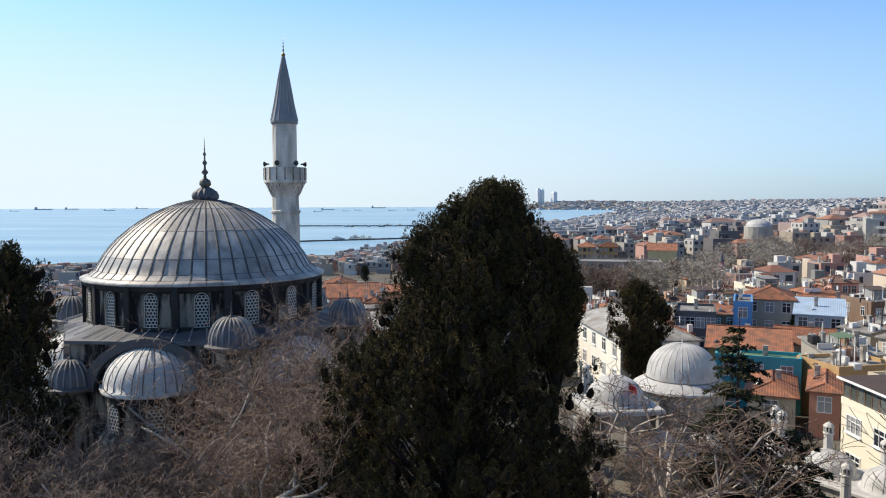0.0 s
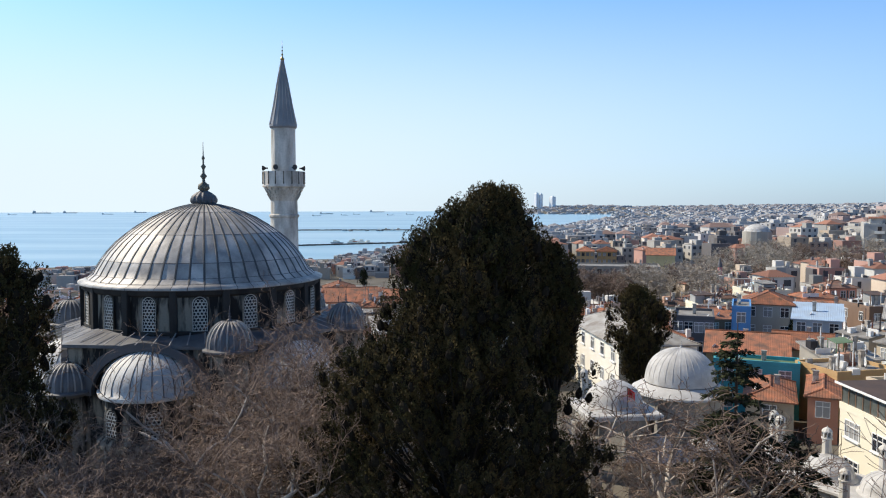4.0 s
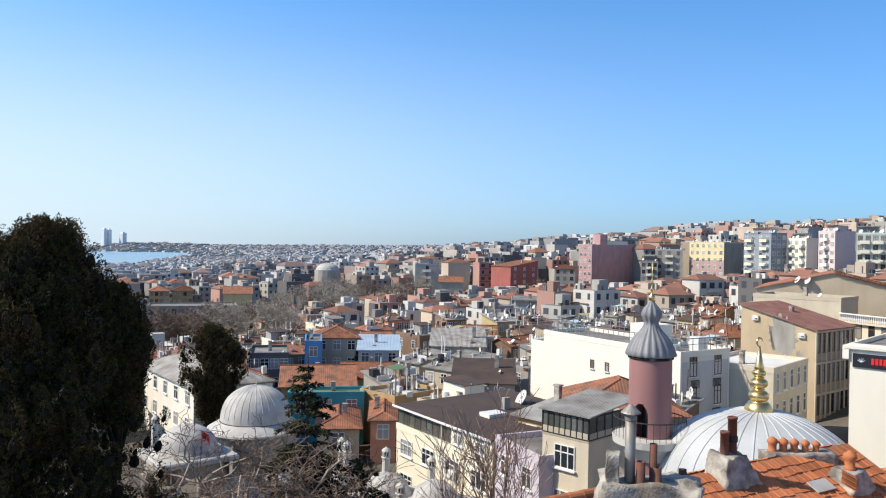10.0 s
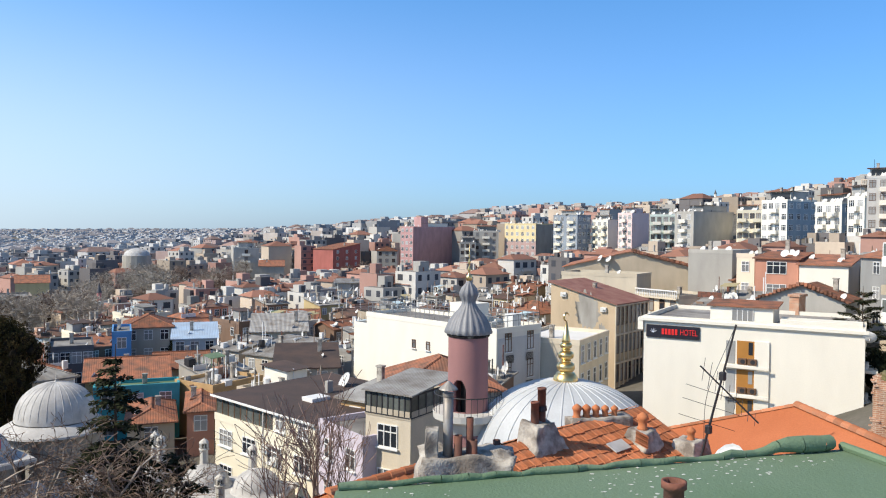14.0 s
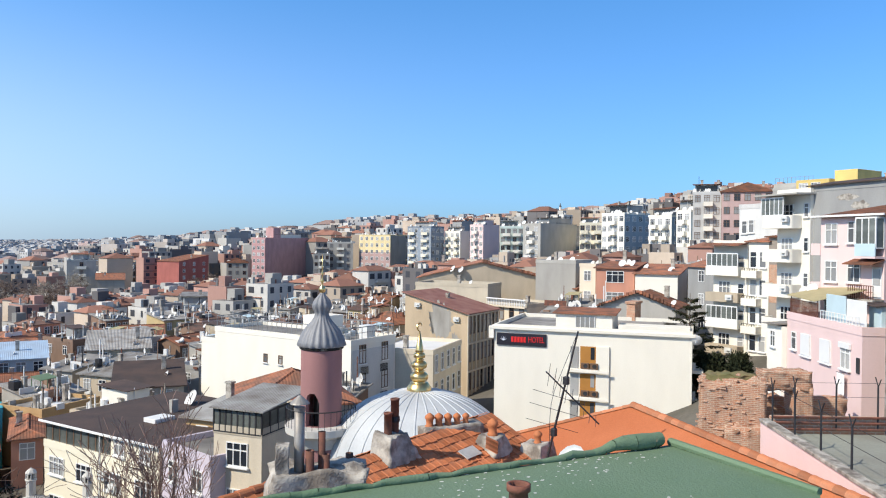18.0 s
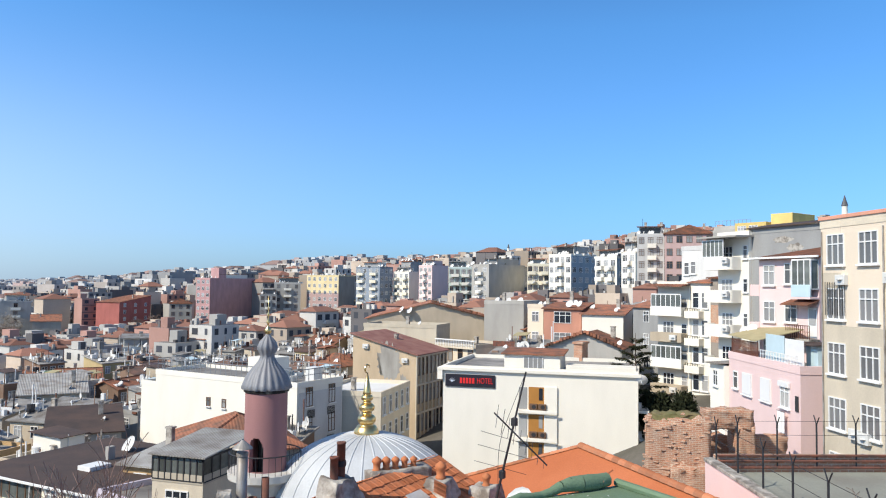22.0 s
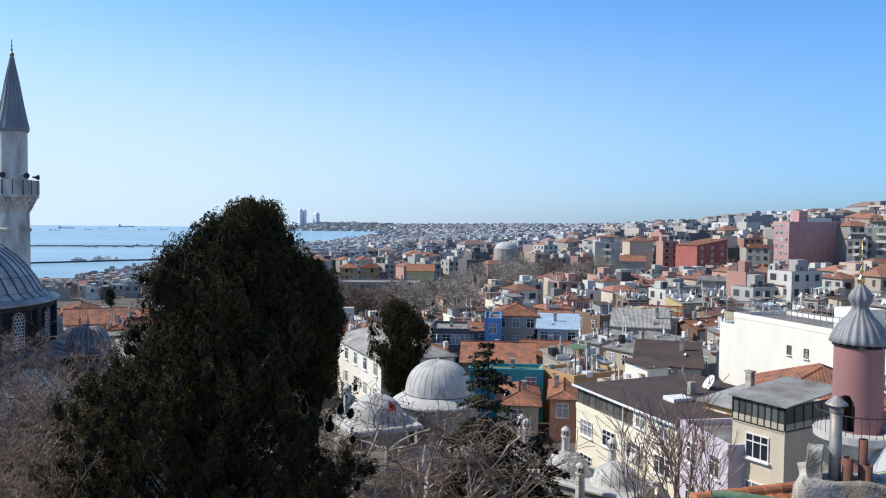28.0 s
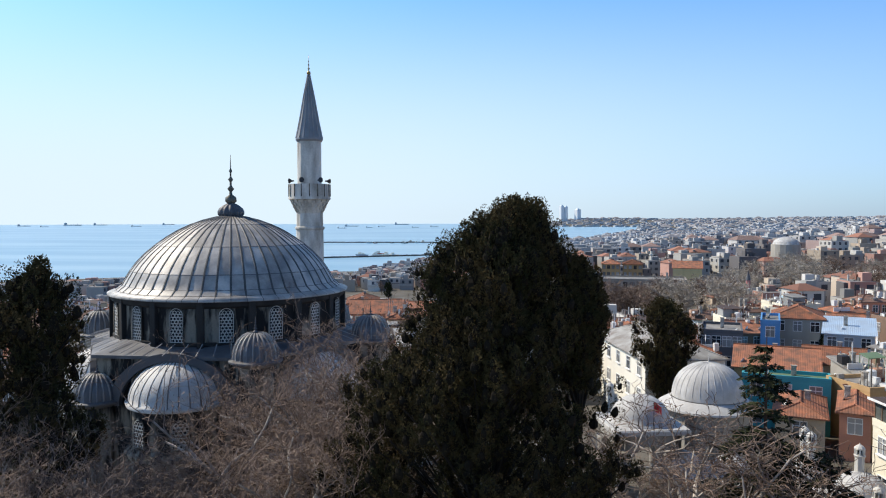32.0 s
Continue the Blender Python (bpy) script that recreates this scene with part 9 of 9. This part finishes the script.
def clutter(root, w, dp, h, kind):
    """What stands on a lived-in roof: stair heads, sheet shelters, tanks, low walls, vent pipes."""
    if kind == "flat":
        if random.random() < 0.7:
            x, y = random.uniform(-w * 0.25, w * 0.25), random.uniform(dp * 0.35, dp * 0.7)
            a, b, c = random.uniform(1.0, w * 0.28), random.uniform(1.0, 1.8), random.uniform(1.7, 2.5)
            Shape().bevel_box(x - a, y - b, h, x + a, y + b, h + c, 0.03).object("stair_head", WALLS[random.choice(("bare", "white", "beige", "grey"))], root)
            Shape().slab([(x - a - 0.3, y - b - 0.3, h + c + 0.05), (x + a + 0.3, y - b - 0.3, h + c + 0.05), (x + a + 0.3, y + b + 0.3, h + c + 0.35), (x - a - 0.3, y + b + 0.3, h + c + 0.35)], 0.06).object("shelter_roof", random.choice((SHEET, TILE, RUST, SHEET)), root)
        if random.random() < 0.5:
            same("water_tank", TANK_M, root, Matrix.Translation((random.uniform(-w * 0.35, w * 0.35), random.uniform(0.8, dp * 0.8), h + 0.06)))
    if kind in ("flat", "shed") and random.random() < 0.75:
        x0, y0 = random.uniform(-w * 0.45, w * 0.1), random.uniform(0.3, dp * 0.5)
        x1, y1, c = x0 + random.uniform(1.5, w * 0.35), y0 + random.uniform(1.4, 2.6), random.uniform(1.5, 2.2)
        leg = Shape().slab([(x0, y0, h + c), (x1, y0, h + c + 0.1), (x1, y1, h + c + 0.4), (x0, y1, h + c + 0.3)], 0.06)
        for x, y in ((x0 + 0.1, y0 + 0.1), (x1 - 0.1, y0 + 0.1), (x1 - 0.1, y1 - 0.1), (x0 + 0.1, y1 - 0.1)):
            leg.tube((x, y, h), (x, y, h + c + 0.1), 0.05, n=4)
        leg.object("canopy", random.choice((SHEET, TILE, RUST, AWNING, BLUEPANEL, GREENROOF)), root)
    if random.random() < 0.45:
        x, y = random.uniform(-w * 0.4, w * 0.4), random.uniform(dp * 0.1, dp * 0.9)
        Shape().bevel_box(x - random.uniform(0.4, 1.2), y - 0.5, h - 0.2, x + 0.6, y + 0.5, h + random.uniform(0.5, 1.4), 0.04).object("roof_box", random.choice((MORTAR, WALLS["bare"], BRICK, WALLS["brown"])), root)
    for _ in range(random.choice((1, 2, 2))):
        x, y = random.uniform(-w * 0.42, w * 0.42), random.uniform(dp * 0.2, dp * 0.8)
        Shape().tube((x, y, h - 0.1), (x, y, h + random.uniform(1.4, 2.4)), 0.06, n=6).object("vent_pipe", random.choice((STEEL, RUSTED, DISH)), root)


random.seed(11)
COLOURS = ["cream", "stone", "beige", "brown", "stone", "stone", "stone", "bare", "bare", "pink", "yellow", "grey", "grey", "salmon", "brown", "brown", "brown", "blue", "grey", "ochre"]
LABELS = {"cream": "cream stuccoed town house", "white": "white stuccoed town house", "grey": "grey rendered town house", "beige": "beige rendered town house", "stone": "stone-coloured town house",
          "bare": "unpainted cement-rendered town house", "pink": "pink painted town house", "yellow": "yellow painted town house", "salmon": "salmon painted town house", "brown": "dark brown town house",
          "blue": "blue-grey painted town house", "mint": "pale green town house", "ochre": "ochre painted town house"}
ROOFS = {"hip": "red tiled hipped roof", "gable": "red tiled gable roof", "flat": "flat roof and parapet", "shed": "low sheet-metal roof"}
count_near = 0
for ring in range(60):
    d = 70 + ring * 4.2
    if d > 172:
        break
    for k in range(int(d * 0.6)):
        az = random.uniform(-33, 96)
        dd = d + random.uniform(-4, 4)
        p = at(az, dd)
        w, dp = random.uniform(4.6, 7.6), random.uniform(5, 8.5)
        if dd < 88 and not 31 < az < 47:
            continue
        if not free(p, math.hypot(w, dp) / 2 * 0.70):
            continue
        if 4 < az < 28 and 155 < dd < 262 and random.random() < 0.75:
            continue
        g = ground_z(az, dd)
        h = random.choice((2, 3, 3, 3, 4, 4)) * 2.9 + random.uniform(0.2, 1.2)
        cap = min(EYE + dd * math.tan(radians(lerp_table(NEARCAP, az) - random.uniform(0, 1.2))) - 1.5, lerp_table([(20, 5.5), (42, 6.0), (50, 9), (60, 12), (70, 17), (90, 21)], az) + random.uniform(-1.5, 0.8) + max(0, dd - 170) * 0.05)
        if g + h > cap:
            h = cap - g
        if h < 3.4:
            continue
        turn = street_turn(p)
        # the front looks towards the viewer's side
        while abs((turn + az + 180) % 360 - 180) > 50:
            turn += 90
        kind = random.choice(("hip", "gable", "hip", "gable", "flat", "flat", "flat", "shed", "shed"))
        col = random.choice(COLOURS)
        worn = count_near % 5 in (1, 3)
        mat = (OLDTILE if worn else TILE) if kind in ("hip", "gable") else (FLATROOF if kind == "flat" else random.choice((SHEET, SHEET, FLATROOF)))
        m = Matrix.Translation((p.x, p.y, g)) @ pose(0, 0, 0, 0, 0, turn) @ pose(0, -dp / 2, 0)
        near = dd < 175
        house_ = house(m, w, dp, h, col, kind, mat, front=random.choice((2, 3, 3)), left=random.choice((0, 2, 2)), right=random.choice((0, 2, 2)), back=0, label=LABELS[col] + " with " + (ROOFS[kind].replace("red", "weathered brown") if worn else ROOFS[kind]),
              group="town houses", dishes=random.choice((2, 3, 4, 5)), chimneys=random.choice((1, 2)), ac=1 if near else 0)
        clutter(house_, w, dp, h, kind)
        ROOF_SPOTS.append((m, w, dp, h, kind))
        count_near += 1
        if count_near >= 275:
            break
    if count_near >= 275:
        break


# the small stuff on those roofs: pipes, posts, boxes, dishes, planks, low walls
bits = Shape()
rb_ = random.Random(31)
for m, w, dp, h, kind in ROOF_SPOTS:
    for k in range((30 if w > 9 else 18) if kind in ("flat", "shed") else 8):
        edge_ = rb_.random() < 0.5
        x = rb_.choice((-1, 1)) * w * rb_.uniform(0.38, 0.47) if edge_ else rb_.uniform(-w * 0.45, w * 0.45)
        y = rb_.uniform(0.2, dp * 0.95)
        z = h + (0.05 if kind == "flat" else 0.15 * min(w, dp) * (1 - 2 * abs(y / dp - 0.5)) + 0.1 if kind != "shed" else 0.2 * min(w, dp) * y / dp)
        what = rb_.random()
        mi = rb_.choice((0, 0, 0, 1, 2, 3, 4))
        if what < 0.35:      # pipe or mast
            r, l = rb_.uniform(0.03, 0.07), rb_.uniform(0.8, 2.8)
            q = [(x + a_ * r, y + b_ * r, z + c_) for c_ in (0, l) for a_, b_ in ((-1, -1), (1, -1), (1, 1), (-1, 1))]
        elif what < 0.6:     # box
            r, r2, l = rb_.uniform(0.15, 0.5), rb_.uniform(0.15, 0.5), rb_.uniform(0.25, 1.1)
            q = [(x + a_ * r, y + b_ * r2, z + c_) for c_ in (0, l) for a_, b_ in ((-1, -1), (1, -1), (1, 1), (-1, 1))]
        elif what < 0.78:    # plank, low wall or laundry line
            r, l = rb_.uniform(0.6, 1.6), rb_.uniform(0.12, 0.8)
            q = [(x + a_ * (r if y < dp / 2 else 0.06), y + b_ * (0.06 if y < dp / 2 else r), z + c_) for c_ in (0, l) for a_, b_ in ((-1, -1), (1, -1), (1, 1), (-1, 1))]
        else:                # dish, turned to the south
            t_ = SOUTH - m.to_euler().z + rb_.uniform(-0.3, 0.3)
            c_, s_ = math.cos(t_), math.sin(t_)
            r = rb_.uniform(0.35, 0.6)
            v = [(0, 0, 0)] + [(r * math.cos(math.tau * i / 8), -0.12, r * math.sin(math.tau * i / 8)) for i in range(8)]
            v = [(a_, b_ * 0.8 - d_ * 0.35 * 0, d_) for a_, b_, d_ in v]
            bits.add([tuple(m @ Vector((x + a_ * c_ + b_ * s_, y + a_ * s_ - b_ * c_, z + 0.7 + d_))) for a_, b_, d_ in v], [(0, 1 + i, 1 + (i + 1) % 8) for i in range(8)], 0)
            r, l = 0.03, 0.7
            q = [(x + a_ * r, y + b_ * r, z + c_) for c_ in (0, l) for a_, b_ in ((-1, -1), (1, -1), (1, 1), (-1, 1))]
            mi = 3
        bits.add([tuple(m @ Vector(v)) for v in q], [(4, 5, 6, 7), (0, 1, 5, 4), (1, 2, 6, 5), (2, 3, 7, 6), (3, 0, 4, 7)], mi)
tagged(bits.object("rooftop_clutter", [DISH, MORTAR, RUSTED, IRON, WALLS["brown"]]), "pipes, boxes, planks and white dishes on the town roofs", "clutter", kind="stuff")


def far_town(name, d0, d1, step, size, floors, windows, label, seed, az0=-34, az1=97, walls=None):
    rnd = random.Random(seed)
    keys = ["pale", "grey", "warm", "rose", "dark", "roof", "slate", "glass"]
    s = Shape()
    d = d0
    while d < d1:
        az = az0
        while az < az1:
            dd = d + rnd.uniform(-0.5, 0.5) * step
            az += math.degrees(step / dd) * rnd.uniform(0.75, 1.3)
            g = ground_z(az, dd)
            if g < SEA_Z + 0.5:
                continue
            p = at(az, dd, g)
            w, dp = rnd.uniform(*size), rnd.uniform(*size)
            if not free(p, max(w, dp) * 0.5):
                continue
            if 4 < az < 30 and dd < 420 and rnd.random() < 0.55:
                continue
            h = rnd.choice(floors) * 3.0
            if az < 3:       # low sheds and houses along the shore road
                h, w, dp = min(h, 5.5), w * 0.75, dp * 0.75
            cap = EYE + dd * math.tan(radians(lerp_table(ENVELOPE, az) + rnd.uniform(-0.3, 0.15)))
            if dd < 360:
                cap = min(cap, EYE + dd * math.tan(radians(lerp_table(NEARCAP, az) - rnd.uniform(0, 0.6))))
            h = min(h, cap - g)
            if h < 3:
                h = 3 if dd > 900 else 0
            if h <= 0:
                continue
            a = radians(street_turn(p))
            ca, sa = math.cos(a), math.sin(a)
            put = lambda x, y, z: (p.x + x * ca - y * sa, p.y + x * sa + y * ca, g + z)
            x, y = w / 2, dp / 2
            wm = rnd.choice((0, 0, 0, 0, 1, 1, 2, 2, 2, 3, 3, 4))
            vs = [put(*q) for q in ((-x, -y, -6), (x, -y, -6), (x, y, -6), (-x, y, -6), (-x, -y, h), (x, -y, h), (x, y, h), (-x, y, h))]
            s.add(vs, [(0, 1, 5, 4), (1, 2, 6, 5), (2, 3, 7, 6), (3, 0, 4, 7)], wm)
            if rnd.random() < (0.42 if dd < 300 else 0.22 if dd < 480 else 0.12):
                e = 0.4
                rise = 0.22 * min(w, dp)
                vs = [put(*q) for q in ((-x - e, -y - e, h), (x + e, -y - e, h), (x + e, y + e, h), (-x - e, y + e, h), (-x + y * 0.6, 0, h + rise), (x - y * 0.6, 0, h + rise))]
                s.add(vs, [(0, 1, 5, 4), (1, 2, 5), (2, 3, 4, 5), (3, 0, 4), (3, 2, 1, 0)], 5)
            else:
                s.add([put(-x, -y, h), put(x, -y, h), put(x, y, h), put(-x, y, h)], [(0, 1, 2, 3)], 6)
                hx, hy, hh = x * 0.35, y * 0.35, rnd.uniform(1.2, 2.6)
                ox, oy = rnd.uniform(-x, x) * 0.5, rnd.uniform(-y, y) * 0.5
                vs = [put(ox + a_ * hx, oy + b_ * hy, h + c_) for c_ in (0, hh) for a_, b_ in ((-1, -1), (1, -1), (1, 1), (-1, 1))]
                s.add(vs, [(4, 5, 6, 7), (0, 1, 5, 4), (1, 2, 6, 5), (2, 3, 7, 6), (3, 0, 4, 7)], wm)
            for _ in range(5 if dd < 300 else 3 if dd < 480 else (1 if dd < 1000 else 0)):   # chimneys, tanks, dishes
                ox, oy, q, hh = rnd.uniform(-x, x) * 0.8, rnd.uniform(-y, y) * 0.8, rnd.uniform(0.15, 0.5), rnd.uniform(0.4, 1.6)
                vs = [put(ox + a_ * q, oy + b_ * q, h + c_) for c_ in (0, hh) for a_, b_ in ((-1, -1), (1, -1), (1, 1), (-1, 1))]
                s.add(vs, [(4, 5, 6, 7), (0, 1, 5, 4), (1, 2, 6, 5), (2, 3, 7, 6), (3, 0, 4, 7)], rnd.choice((0, 0, 1, 4, 4, 5)))
            if dd < 480 and rnd.random() < 0.4:      # balconies or floor bands along the front
                b0, b1, out = (-x, x, 0.25) if rnd.random() < 0.4 else (-x * rnd.uniform(0.2, 0.9), x * rnd.uniform(0.1, 0.9), 1.0)
                bm_ = rnd.choice((0, 0, wm, 4))
                for fl in range(int(h / 3.0)):
                    z0 = h - 3.0 * (fl + 1)
                    vs = [put(*q) for q in ((b0, -y - out, z0), (b1, -y - out, z0), (b1, -y, z0), (b0, -y, z0), (b0, -y - out, z0 + (0.9 if out > 0.5 else 0.3)), (b1, -y - out, z0 + (0.9 if out > 0.5 else 0.3)), (b1, -y, z0 + 0.3), (b0, -y, z0 + 0.3))]
                    s.add(vs, [(0, 1, 5, 4), (1, 2, 6, 5), (3, 0, 4, 7), (0, 3, 2, 1)] + ([(4, 5, 6, 7)] if out < 0.5 else []), bm_)
            if windows:
                for fx, fy, length, t in ((0, -y - 0.04, w, 0), (x + 0.04, 0, dp, 1), (-x - 0.04, 0, dp, 1)):
                    if t == 1 and rnd.random() < 0.5:
                        continue
                    nwin = max(1, int(length / windows))
                    for fl in range(int(h / 3.0)):
                        z0 = h - 3.0 * (fl + 1) + 0.9
                        for i in range(nwin):
                            c = -length / 2 + length * (i + 0.5) / nwin
                            hw = rnd.choice((0.4, 0.6, 0.6, 0.85))
                            if t == 0:
                                q = [(c - hw, fy, z0), (c + hw, fy, z0), (c + hw, fy, z0 + 1.4), (c - hw, fy, z0 + 1.4)]
                            else:
                                q = [(fx, c - hw, z0), (fx, c + hw, z0), (fx, c + hw, z0 + 1.4), (fx, c - hw, z0 + 1.4)]
                            s.add([put(*v) for v in q], [(0, 1, 2, 3)], 7)
        d += step * 0.95
    return tagged(s.object(name, [(walls or FARWALL)[k] for k in keys]), label, "houses", kind="stuff")


far_town("town_houses", 168, 268, 8.6, (5, 8.6), (2, 3, 3, 4), 2.5, "closely packed grey and tiled town houses", 4)
far_town("distant_houses", 268, 480, 12.0, (7, 12), (3, 3, 4, 5), 2.8, "dense grey and terracotta town houses on the slope", 5)
# from here outwards the wall colours carry painted haze
far_town("distant_houses", 480, 1000, 17, (9, 16), (3, 4, 5, 6), 3.4, "dense grey and white town houses on the far slope", 6, walls=MIDHAZE)
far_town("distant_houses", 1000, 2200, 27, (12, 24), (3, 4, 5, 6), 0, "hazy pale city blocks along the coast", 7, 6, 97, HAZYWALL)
far_town("distant_houses", 2200, 4800, 58, (16, 42), (4, 5, 6, 8), 0, "city blocks near the horizon, coloured pale for haze", 8, 4, 60, HAZYWALL)
